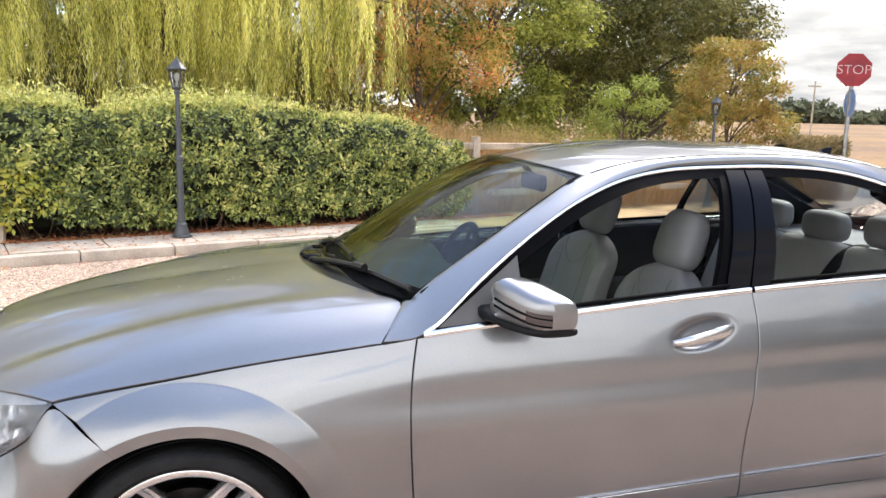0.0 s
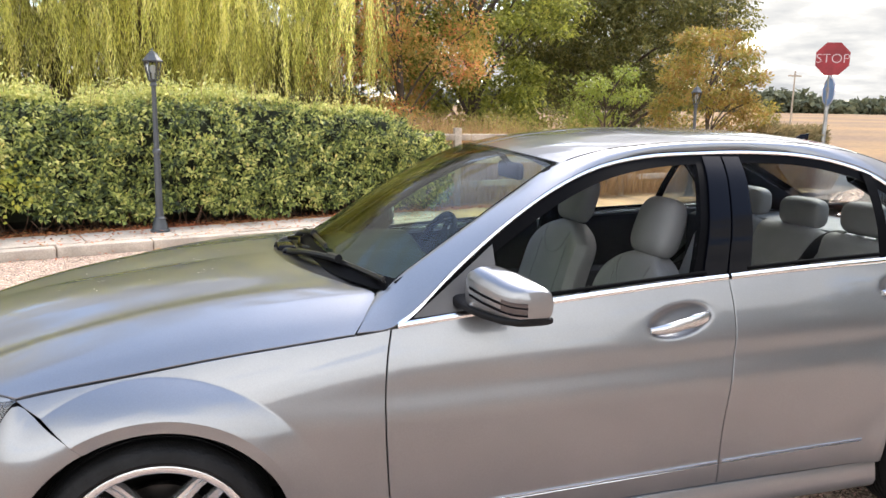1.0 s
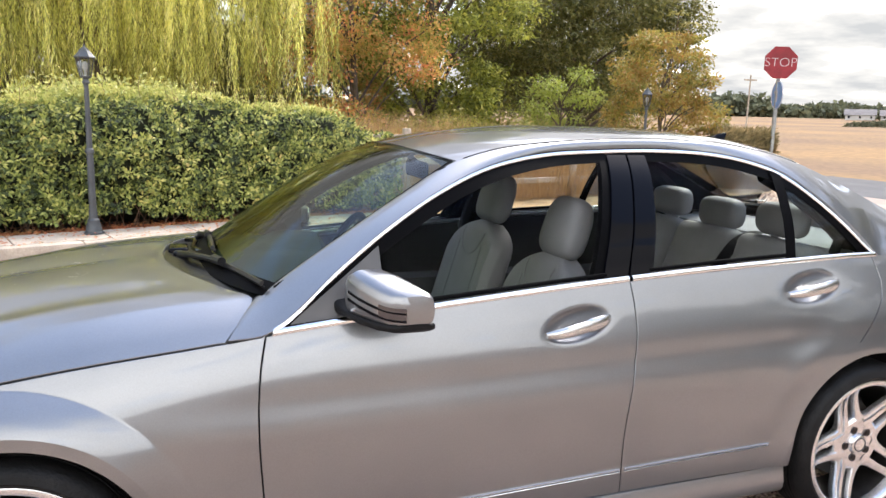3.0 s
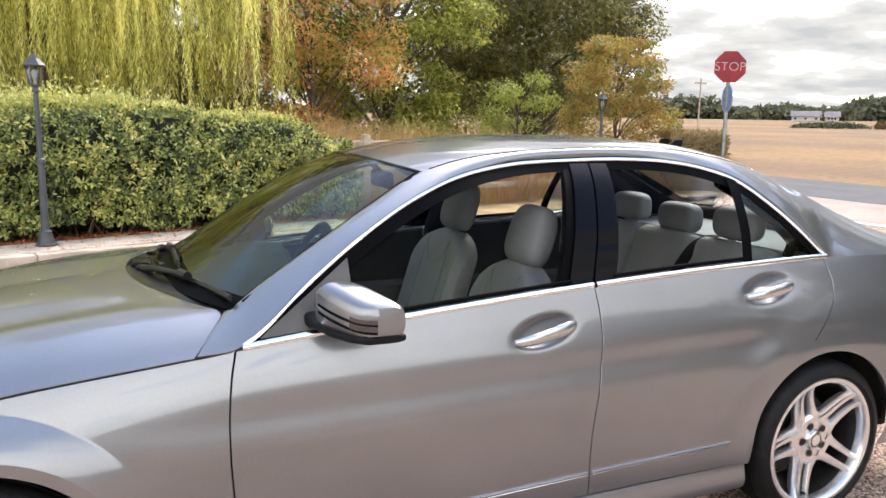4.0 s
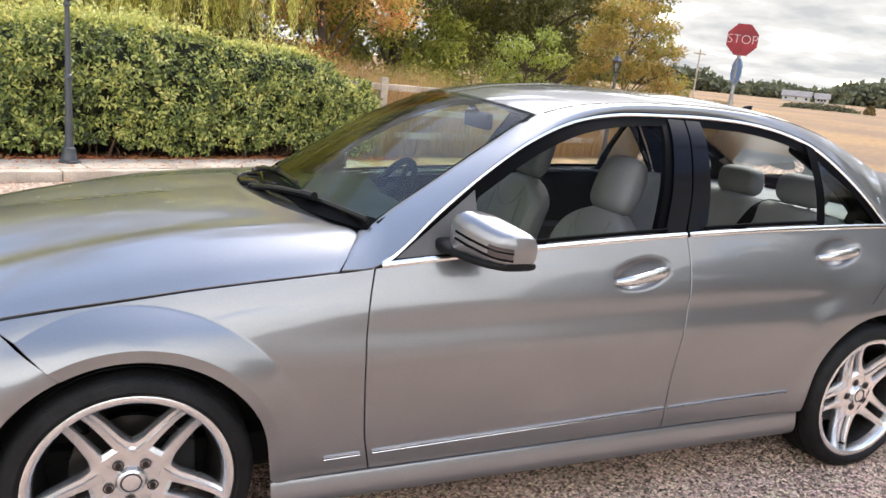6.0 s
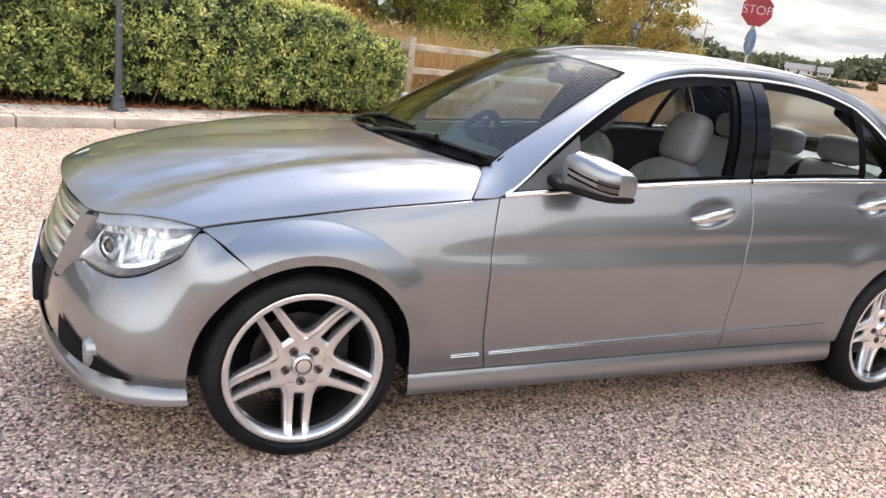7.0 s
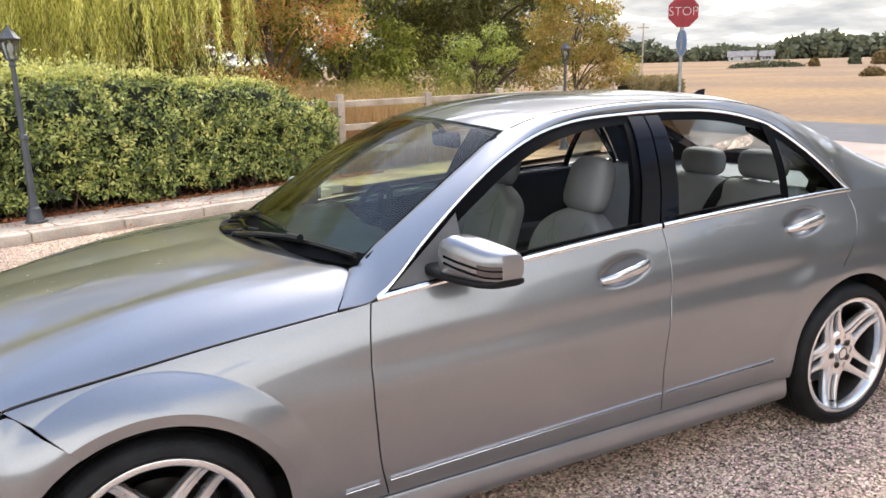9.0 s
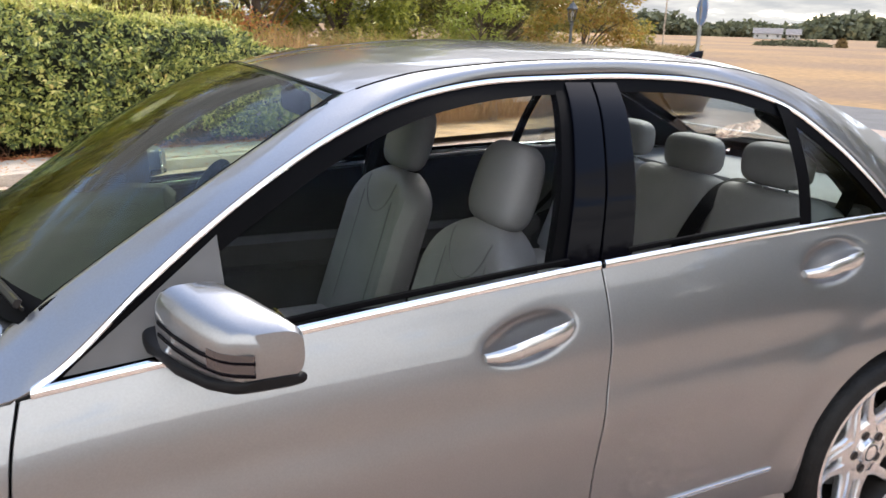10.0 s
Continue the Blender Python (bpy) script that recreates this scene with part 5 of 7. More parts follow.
# rear bench, its three headrests, belt
bench = link("rear_bench", cushion((2.16, -0.62, 0.40), (2.62, 0.62, 0.58), 0.06), LEATHER, car, "light grey rear bench")
lean = pose(2.57, 0, 0.52, 0, 21, 0)
for y0, y1 in ((-0.62, -0.205), (-0.195, 0.195), (0.205, 0.62)):
    link("bench_back", Shape().rounded((-0.10, y0, 0.0), (0.06, y1, 0.50), 0.05, 4, lean), LEATHER, bench)
for y, h in ((-0.36, 0.0), (0.0, -0.015), (0.36, 0.0)):
    uu, vv_ = np.meshgrid(np.linspace(0, 2 * np.pi, 33), np.linspace(-np.pi / 2, np.pi / 2, 15), indexing="ij")
    pw = lambda a, e: np.sign(a) * abs(a) ** e
    q = np.stack([2.745 + 0.055 * pw(np.cos(vv_), 0.6) * pw(np.cos(uu), 0.7), y + 0.125 * pw(np.cos(vv_), 0.45) * pw(np.sin(uu), 0.65), 1.075 + h + 0.068 * pw(np.sin(vv_), 0.7)], -1)
    link("headrest", Shape().grid(q), LEATHER, bench)
    for dy in (-0.05, 0.05):
        link("headrest_post", Shape().tube([(2.75, y + dy, 0.95), (2.745, y + dy, 1.03)], 0.006, 8), CHROME, bench)


def belt(path, name="seat_belt", across=None):
    p = np.array(path, float)
    t = np.gradient(p, axis=0); t /= np.linalg.norm(t, axis=1)[:, None]
    nrm = np.cross(t, (0, 1.0, 0)) + np.array((1e-6, 0, 0)); nrm /= np.linalg.norm(nrm, axis=1)[:, None]
    w_ = np.cross(t, nrm)
    if across is not None:
        w_ = np.array(across) - (t @ np.array(across))[:, None] * t
        w_ /= np.linalg.norm(w_, axis=1)[:, None]
        nrm = np.cross(w_, t)
    sh = Shape().grid(np.stack([p + w_ * a + nrm * b for a, b in ((-0.024, 0), (-0.024, 0.003), (0.024, 0.003), (0.024, 0), (-0.024, 0))], 1))
    return link(name, sh, TRIM, car, "black seat belt")


belt(spline([(2.86, -0.215, 0.99), (2.74, -0.225, 1.005), (2.655, -0.225, 0.975), (2.585, -0.215, 0.89), (2.535, -0.195, 0.78), (2.47, -0.17, 0.60)], 20), across=(0.55, -0.83, 0.0))
for s in (-1, 1):
    belt(spline([(1.86, s * 0.60, 1.20), (1.84, s * 0.62, 0.95), (1.80, s * 0.63, 0.55)], 12))
    belt(spline([(2.85, s * 0.56, 1.10), (2.83, s * 0.55, 0.98), (2.72, s * 0.50, 0.80)], 12))

# rear shelf, door linings, headliner, pillars inside
link("parcel_shelf", Shape().rounded((2.84, -0.60, 0.93), (3.28, 0.60, 0.985), 0.02, 2), LEATHER, car)
for s in (-1, 1):
    for a, b, nm in ((0.72, 1.75, "front_door_lining"), (1.80, 2.55, "rear_door_lining")):
        xs = np.linspace(a, b, 24)
        prof = [(0.30, 0.745), (0.55, 0.735), (0.60, 0.66), (0.68, 0.655), (0.70, 0.70), (0.80, 0.715), (0.88, 0.70), (0.93, 0.715)]
        z_off = top_z(xs) - 0.945
        low_ = np.stack([np.stack([xs, np.full(24, s * yv), z + z_off * (z > 0.75)], 1) for z, yv in prof[:5]], 1)
        hi_ = np.stack([np.stack([xs, np.full(24, s * yv), z + z_off * (z > 0.75)], 1) for z, yv in prof[4:]], 1)
        par = (front_doors if a < 1 else rear_doors)[0 if s < 0 else 1]
        link(nm, Shape().grid(low_), TRIMGREY, par)
        link("lining_top", Shape().grid(hi_), TRIM, par)
    pa = [np.array((x, -s * y, z)) for x, y, z in ((0.76, -0.585, 0.92), (1.00, -0.53, 1.11), (1.30, -0.45, 1.275), (1.60, -0.465, 1.345), (1.95, -0.46, 1.362), (2.35, -0.465, 1.345), (2.62, -0.48, 1.29))]
    link("inner_rail", Shape().tube(spline(pa, 40), 0.026, 10), TRIM, car)
    link("inner_pillar", Shape().tube(spline([(1.80, s * 0.66, 0.55), (1.80, s * 0.665, 0.97), (1.86, s * 0.545, 1.20), (1.89, s * 0.47, 1.29)], 20), 0.05, 10), TRIM, car)
    cp = [(2.54, s * 0.455, 1.27), (2.72, s * 0.49, 1.18), (2.88, s * 0.54, 1.06), (2.96, s * 0.57, 0.97)]
    link("rear_pillar_trim", Shape().tube(spline(cp, 16), np.linspace(0.035, 0.065, 16), 10), TRIM, car)
    link("shelf_side", Shape().rounded((2.62, s * 0.66 - 0.05, 0.55), (3.2, s * 0.66 + 0.05, 0.975), 0.03, 2), TRIM, car)
t = np.linspace(-1, 1, 17)
hx_ = np.linspace(1.24, 2.70, 20)
p = np.stack([np.stack([hx_, 0 * hx_ + s_ * 0.47, rz(hx_) - 0.03 - 0.035 * abs(s_) ** 2], 1) for s_ in t], 1)
link("headliner", Shape().grid(p), TRIMGREY, car)

# dashboard with hood, steering wheel, column, centre console, inside mirror
t = np.linspace(-0.68, 0.68, 41)
hood = 0.035 * np.exp(-((t - 0.37) / 0.17) ** 4) + 0.012 * np.exp(-((t + 0.05) / 0.15) ** 4)
dash = np.stack([np.stack([np.full(41, x) - 0.10 * (1 - (t / 0.68) ** 2) * f, t, z + hood * hh], 1) for x, z, f, hh in ((0.66, 0.90, 1, 0), (0.78, 0.925, 1, 0.1), (0.93, 0.925, 0.8, 0.7), (1.03, 0.915, 0.6, 1.0), (1.06, 0.885, 0.6, 0.9), (1.05, 0.80, 0.6, 0), (1.02, 0.62, 0.5, 0), (0.98, 0.45, 0.5, 0))], 1)
dashboard = link("dashboard", Shape().grid(dash), DASH, car, "dark dashboard with an instrument hood")
link("centre_console", Shape().rounded((0.98, -0.12, 0.30), (1.85, 0.12, 0.60), 0.04, 3), TRIM, car)
a = np.linspace(0, 2 * np.pi, 48, endpoint=False)
sm = pose(1.09, 0.37, 0.865, 0, -62, 0)
sw = Shape()
ring = np.stack([0.182 * np.cos(a), 0.182 * np.sin(a), 0 * a], 1)
bcs = np.linspace(0, 2 * np.pi, 10, endpoint=False)
tor = np.stack([np.stack([(0.182 + 0.016 * math.cos(b)) * np.cos(a), (0.182 + 0.016 * math.cos(b)) * np.sin(a), np.full(48, 0.016 * math.sin(b))], 1) for b in np.r_[bcs, bcs[0]]], 1)
sw.grid(tor, closed=True)
mt, tt_ = np.array(sm.to_3x3()), np.array(sm.translation)
sw.moved(lambda q: q @ mt.T + tt_)
wheel_rim = link("steering_wheel", sw, TRIM, dashboard, "black steering wheel")
sp = Shape().rounded((-0.065, -0.075, -0.03), (0.065, 0.075, 0.015), 0.03, 3, sm).rounded((-0.03, -0.175, -0.014), (0.03, 0.175, 0.0), 0.008, 2, sm).rounded((0.02, -0.02, -0.014), (0.175, 0.02, 0.0), 0.008, 2, sm)
link("wheel_hub", sp, TRIM, wheel_rim)
link("spoke_trim", Shape().rounded((-0.012, -0.165, 0.001), (0.008, 0.165, 0.006), 0.003, 2, sm), CHROME, wheel_rim)
link("steering_column", Shape().tube([(1.06, 0.37, 0.85), (0.86, 0.37, 0.74)], 0.045, 12), TRIM, dashboard)
link("inside_mirror", Shape().rounded((1.29, -0.11, 1.22), (1.32, 0.11, 1.285), 0.018, 3), TRIM, car)
link("mirror_stalk", Shape().tube([(1.305, 0, 1.27), (1.25, 0, 1.33)], 0.012, 8), TRIM, car)
link("cabin_floor", Shape().box((0.70, -0.72, 0.28), (2.60, 0.72, 0.33)), TRIM, car, smooth=False)
link("bulkhead", Shape().box((0.60, -0.62, 0.30), (0.66, 0.62, 0.905)), WELL, car, smooth=False)


# ---- ground, yard, pavement, road, field ----
UX, UY = Vector((0.952, 0.306, 0)), Vector((-0.306, 0.952, 0))      # along the lane, and away across it
LAMP = Vector((-0.41, 6.05, 0))


def lane(u, v, z=0.0):
    p = LAMP + UX * u + UY * v
    return np.array((p.x, p.y, z))


def rise(x, y):
    """The land climbs gently away beyond the road."""
    d = np.hypot(np.asarray(x, float) - 1, np.asarray(y, float) + 2)
    return 0.017 * np.clip(d - 26, 0, 500) * np.clip((d - 26) / 40, 0, 1)


STUBBLE = material("stubble_field", (0.225, 0.131, 0.050), rough=0.95, scale=0.06, second=(0.155, 0.090, 0.046), contrast=(0.42, 0.6), fine=0.3, fscale=3.0, bump=0.6, bscale=5)
GRAVEL = gravel_material("gravel", 0.0142, [(0.055, 0.036, 0.028), (0.34, 0.222, 0.158), (0.54, 0.392, 0.285), (0.16, 0.118, 0.090), (0.74, 0.59, 0.44), (0.40, 0.258, 0.182), (0.080, 0.052, 0.040)])
PEBBLE = material("pebbles", (0.43, 0.312, 0.245), rough=0.8, vary=0.12, scale=2.0, island=0.92)
ASPHALT = material("asphalt", (0.085, 0.085, 0.09), rough=0.9, vary=0.15, scale=1.2, fine=0.25, fscale=90, bump=0.3, bscale=150)
DUSTY = material("dusty_tarmac", (0.33, 0.26, 0.22), rough=0.92, vary=0.15, scale=0.8, fine=0.2, fscale=60, bump=0.3, bscale=120)
CONCRETE = material("pale_concrete", (0.43, 0.365, 0.295), rough=0.9, vary=0.18, scale=3.5, fine=0.15, fscale=70, bump=0.35, bscale=90)
SOIL = material("leaf_litter_soil", (0.075, 0.042, 0.03), rough=0.95, vary=0.35, scale=7, fine=0.4, fscale=50, bump=0.8, bscale=40)
WHITELINE = material("road_paint", (0.70, 0.69, 0.66), rough=0.8, vary=0.12, scale=9, fine=0.15)

n = 140
rr_ = np.r_[0, np.geomspace(2, 3000, 70)]
aa = np.linspace(0, 2 * np.pi, n, endpoint=False)
g = np.stack([np.stack([1 + r * np.cos(aa), -2 + r * np.sin(aa), rise(1 + r * np.cos(aa), -2 + r * np.sin(aa)) - 0.02], 1) for r in rr_], 0)
sh = Shape(); sh._rings(g, False)
ground = tagged(link("ground", sh, STUBBLE), "dry golden stubble field rising gently to far trees", "field", kind="structure")


def sheet(name, corners, z, mat, label, cat, nx=40, ny=40):
    c = [np.array((*q, z), float) for q in corners]
    u, v = np.linspace(0, 1, nx)[:, None, None], np.linspace(0, 1, ny)[None, :, None]
    p = (1 - u) * (1 - v) * c[0] + u * (1 - v) * c[1] + u * v * c[2] + (1 - u) * v * c[3]
    return tagged(link(name, Shape().grid(p), mat), label, cat, kind="structure")


# yard of gravel, up to the kerb and to the junction
a, b = lane(-16, -0.52), lane(12.2, -0.52)
yard = sheet("gravel_yard", [(-26, -26), (11.1, -26), (11.1, b[1]), (a[0], a[1])], 0.0, GRAVEL, "yard of loose beige and grey gravel", "gravel")
sheet("junction_apron", [(11.1, -26), (14.1, -26), (14.3, 16), (11.1, 16)], 0.004, DUSTY, "dusty pinkish tarmac apron at the junction", "pavement")
sheet("road", [(14.1, -60), (19.2, -60), (18.7, 60), (14.3, 60)], 0.008, ASPHALT, "grey tarmac road crossing behind the car", "road")
tagged(link("road_line", Shape().box((11.05, -10, 0.0), (11.2, 9, 0.016)), WHITELINE), "worn white edge line", "road marking", kind="structure")
# soil below the hedge and rough verge behind it
c = [lane(-16, 0.22), lane(13, 0.22), lane(13, 4.5), lane(-16, 4.5)]
sheet("verge", [q[:2] for q in c], 0.085, SOIL, "bare brown soil and fallen leaves under the hedge", "soil")
DRY = material("dry_verge", (0.34, 0.23, 0.11), rough=0.95, vary=0.3, scale=1.5, fine=0.3, fscale=25, bump=0.7, bscale=20)
c = [lane(3.75, -0.56), lane(13, -0.56), lane(15, 9), lane(3.75, 9)]
sheet("dry_grass_bank", [q[:2] for q in c], 0.095, DRY, "rough bank of dry grass behind the fence", "grass")

# pavement: paving slabs with a kerb of separate stones
pave = thing("pavement", lane(0, 0, 0), "pale concrete pavement slabs with kerb stones", "pavement", kind="structure")
random.seed(3)
slab_me = {}
for i in range(-9, 4):
    w_ = 0.905
    s = Shape().rounded((0.004, -0.36, 0.0), (w_ - 0.004, 0.25, 0.112 + random.uniform(-0.003, 0.003)), 0.006, 1)
    s.moved(lambda q: np.array([lane(i * 0.91 + 0.1 + x, y, z) for x, y, z in q]))
    link("slab", s, CONCRETE, pave)
    s = Shape().rounded((0.003, -0.52, -0.05), (w_ - 0.003, -0.368, 0.105 + random.uniform(-0.004, 0.004)), 0.016, 2)
    s.moved(lambda q: np.array([lane(i * 0.91 - 0.2 + x, y, z) for x, y, z in q]))
    link("kerb_stone", s, CONCRETE, pave)


# ---- foliage helpers ----
def leaf_cloud(shape_pts, dirs, normals, length, width, fold=0.25):
    """Leaves as folded blades of four triangles: base, two sides, tip. Returns vertices and faces as arrays."""
    n_ = len(shape_pts)
    d = dirs / (np.linalg.norm(dirs, axis=1)[:, None] + 1e-9)
    s = np.cross(d, normals); s /= np.linalg.norm(s, axis=1)[:, None] + 1e-9
    up = np.cross(s, d)
    L, W = np.broadcast_to(length, (n_,))[:, None], np.broadcast_to(width, (n_,))[:, None]
    b = shape_pts
    m = b + d * L * 0.45 - up * W * fold
    v = np.stack([b, m + s * W + up * W * fold * 2, m - s * W + up * W * fold * 2, b + d * L - up * W * fold, m], 1).reshape(-1, 3)
    i = np.arange(n_)[:, None] * 5
    f = np.concatenate([i + np.array(k)[None] for k in ((0, 4, 1), (0, 2, 4), (1, 4, 3), (4, 2, 3))], 0)
    return v, f


def quick(name, v, f, mat, parent=None, label=""):
    """A large mesh straight from arrays."""
    me = bpy.data.meshes.new(name)
    me.vertices.add(len(v)); me.vertices.foreach_set("co", np.asarray(v, np.float32).ravel())
    k = f.shape[1]
    me.loops.add(f.size); me.loops.foreach_set("vertex_index", f.astype(np.int32).ravel())
    me.polygons.add(len(f)); me.polygons.foreach_set("loop_start", np.arange(0, f.size, k, dtype=np.int32))
    me.materials.append(mat)
    me.update(calc_edges=True)
    me.validate()
    ob = new(name, me)
    if parent is not None:
        ob.parent = parent
        ob.matrix_parent_inverse = PLACE.get(parent.name, Matrix()).inverted()
    if label:
        tagged(ob, label)
    return ob


def unit(rng, n_):
    v = rng.normal(size=(n_, 3))
    return v / np.linalg.norm(v, axis=1)[:, None]


BARK = material("bark", (0.10, 0.075, 0.055), rough=0.9, vary=0.3, scale=6, fine=0.3, fscale=40, bump=0.8, bscale=30)
TWIG = material("twigs", (0.17, 0.10, 0.065), rough=0.9, vary=0.3, scale=9)
WOODGREY = material("weathered_wood", (0.36, 0.30, 0.235), rough=0.85, vary=0.2, scale=4, fine=0.25, fscale=60, bump=0.5, bscale=50)

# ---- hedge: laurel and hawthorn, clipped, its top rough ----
# face tints lowered for the shade under the overhanging top
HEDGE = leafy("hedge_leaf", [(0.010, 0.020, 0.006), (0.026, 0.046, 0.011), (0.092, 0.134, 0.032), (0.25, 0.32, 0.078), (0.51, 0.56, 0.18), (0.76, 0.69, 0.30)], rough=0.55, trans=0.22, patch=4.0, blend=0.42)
# pale fringe growth, its tints raised further for light falling from above
HEDGETOPLIT = leafy("hedge_lit_top_leaf", [(0.15, 0.20, 0.055), (0.36, 0.43, 0.14), (0.58, 0.62, 0.24), (0.74, 0.72, 0.36)], rough=0.45, trans=0.42, patch=3.0)
rng = np.random.default_rng(5)
hedge = thing("hedge", lane(-2, 0.9, 0.085), "thick clipped green hedge with yellowing leaves", "hedge")
U0, U1 = -9.0, 4.15


def hedge_top(u):
    return 1.53 + 0.05 * np.sin(u * 1.7) + 0.03 * np.sin(u * 4.3 + 1) - 0.50 * np.clip((u - 2.7) / 1.3, 0, 1) ** 1.6


def hedge_front(u, z):
    b = 0.33 + 0.035 * np.sin(u * 2.1 + z * 3) + 0.03 * np.sin(u * 5.7 - z * 5)
    b = b + 0.04 * np.sin(u * 13 + 3 * np.sin(z * 9)) * np.sin(z * 16 + 2 * np.sin(u * 7))
    return b + 0.20 * np.clip((z - 0.95) / 0.6, 0, 1) ** 2 + 0.09 * np.clip((0.36 - z) / 0.3, 0, 1)


LX, LY = np.array(UX), np.array(UY)
def to_world(u, v, z):
    return np.array(LAMP)[None] * (1, 1, 0) + u[:, None] * LX + v[:, None] * LY + np.stack([0 * z, 0 * z, z], 1)


# leaves over the face, in sprays that fan out from the tips of the shoots
tips_, each = 4600, 10
cu, cz = rng.uniform(U0 * 0.62, U1, tips_), rng.uniform(0, 1, tips_)
cd = rng.exponential(0.11, tips_) - 0.055
own = np.repeat(np.arange(tips_), each)
n_ = len(own)
fan_ = rng.uniform(0, 2 * np.pi, tips_)[own] + np.tile(np.arange(each) * 2.4, tips_) + rng.normal(0, 0.25, n_)
su, sz = np.cos(fan_), np.sin(fan_)
u = np.minimum(cu[own] + su * 0.012 + rng.normal(0, 0.006, n_), U1)
z = 0.16 + (hedge_top(u) - 0.16) * cz[own] + sz * 0.012 + rng.normal(0, 0.006, n_)
ragged = 0.10 * np.sin(u * 3.1) + 0.06 * np.sin(u * 7.7)
keep = z > 0.22 + ragged * 0.6 + 0.06 * (u < -0.2)
u, z, own, su, sz = u[keep], z[keep], own[keep], su[keep], sz[keep]
dep = cd[own] + rng.normal(0, 0.012, len(u))
v = hedge_front(u, z) - 0.03 + dep
P = to_world(u, v, z)
nrm = unit(rng, len(P)) * 0.45 - LY + np.array((0, 0, 0.75))
dirs = su[:, None] * LX + np.stack([0 * sz, 0 * sz, sz], 1) + unit(rng, len(P)) * 0.35 - LY * 0.45
vv, ff = leaf_cloud(P, dirs, nrm, rng.uniform(0.042, 0.080, len(P)), rng.uniform(0.010, 0.017, len(P)))
quick("face_leaves", vv, ff, HEDGE, hedge)
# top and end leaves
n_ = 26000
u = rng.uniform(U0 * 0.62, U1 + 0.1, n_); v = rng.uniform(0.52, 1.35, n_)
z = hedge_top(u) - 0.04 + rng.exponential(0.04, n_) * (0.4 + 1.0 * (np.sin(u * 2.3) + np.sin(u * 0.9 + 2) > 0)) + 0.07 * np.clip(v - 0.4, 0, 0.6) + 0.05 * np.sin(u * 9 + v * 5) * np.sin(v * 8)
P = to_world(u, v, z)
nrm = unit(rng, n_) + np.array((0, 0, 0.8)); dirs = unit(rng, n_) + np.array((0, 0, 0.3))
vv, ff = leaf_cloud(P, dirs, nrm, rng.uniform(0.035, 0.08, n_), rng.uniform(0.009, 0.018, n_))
quick("top_leaves", vv, ff, HEDGETOPLIT, hedge)
n_ = 7000
v = rng.uniform(0.3, 1.4, n_); u = U1 + 0.06 - rng.exponential(0.05, n_) - 0.25 * (abs(v - 0.85) / 0.55) ** 3
z = rng.uniform(0.35, 1.2, n_)
P = to_world(u, v, z)
vv, ff = leaf_cloud(P, unit(rng, n_) + np.array((0, 0, -0.3)) + LX * 0.4, unit(rng, n_) + LX, rng.uniform(0.04, 0.08, n_), rng.uniform(0.011, 0.02, n_))
quick("end_leaves", vv, ff, HEDGE, hedge)
# a climber with broad lime leaves over part of the face
n_ = 900
cu = rng.normal(0, 1, (26, 2)) * (0.42, 0.24) + (-2.05, 0.86)
own = rng.integers(0, 26, n_)
u, z = cu[own, 0] + rng.normal(0, 0.09, n_), np.clip(cu[own, 1] + rng.normal(0, 0.10, n_), 0.25, 1.45)
P = to_world(u, hedge_front(u, z) - 0.075 + rng.exponential(0.03, n_), z)
vv, ff = leaf_cloud(P, unit(rng, n_) * 0.8 + (0, 0, -0.5) - LY * 0.3, unit(rng, n_) * 0.5 - LY + (0, 0, 0.5), rng.uniform(0.05, 0.085, n_), rng.uniform(0.018, 0.028, n_))
quick("climber_leaves", vv, ff, leafy("climber_leaf", [(0.26, 0.34, 0.05), (0.48, 0.52, 0.09), (0.64, 0.62, 0.14)], trans=0.35), hedge, "lime-yellow climber leaves")
# long shoots above the top
sh = Shape(); shp, shd = [], []
for k in range(170):
    u = rng.uniform(-5.0, 3.4); v = rng.uniform(0.4, 1.3)
    p0 = to_world(np.array([u]), np.array([v]), np.array([hedge_top(u)]))[0]
    d = np.array((rng.normal(0, 0.3), rng.normal(0, 0.3), 1.0)); ln = rng.uniform(0.08, 0.30)
    path = [p0 + d * ln * t + np.array((rng.normal(0, 0.01), 0, -0.12 * ln * t * t)) for t in np.linspace(0, 1, 4)]
    sh.tube(path, 0.0025, 4, False)
    for t in np.linspace(0.1, 1, 9):
        shp.append(p0 + d * ln * t); shd.append(d * 0.4 + unit(rng, 1)[0])
tagged(link("shoot_mass", sh, TWIG, hedge, normals=False), kind="stuff")
shp, shd = np.array(shp), np.array(shd)
vv, ff = leaf_cloud(shp, shd, unit(rng, len(shp)) + (0, 0, 1), rng.uniform(0.03, 0.06, len(shp)), 0.010)
quick("shoot_leaves", vv, ff, HEDGETOPLIT, hedge)
# solid core whose near-black colour stands in for the shade between the leaves
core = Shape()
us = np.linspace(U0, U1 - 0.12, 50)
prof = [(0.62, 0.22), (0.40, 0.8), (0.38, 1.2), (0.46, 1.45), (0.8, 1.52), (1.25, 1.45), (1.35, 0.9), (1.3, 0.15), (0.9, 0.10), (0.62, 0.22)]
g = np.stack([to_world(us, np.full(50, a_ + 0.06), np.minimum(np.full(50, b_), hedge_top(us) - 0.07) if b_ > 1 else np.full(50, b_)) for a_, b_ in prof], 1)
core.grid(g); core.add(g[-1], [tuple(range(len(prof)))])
CORE = material("hedge_inner_shade", (0.015, 0.018, 0.008), rough=1.0, vary=0.4, scale=12)
link("shade_core", core, CORE, hedge)
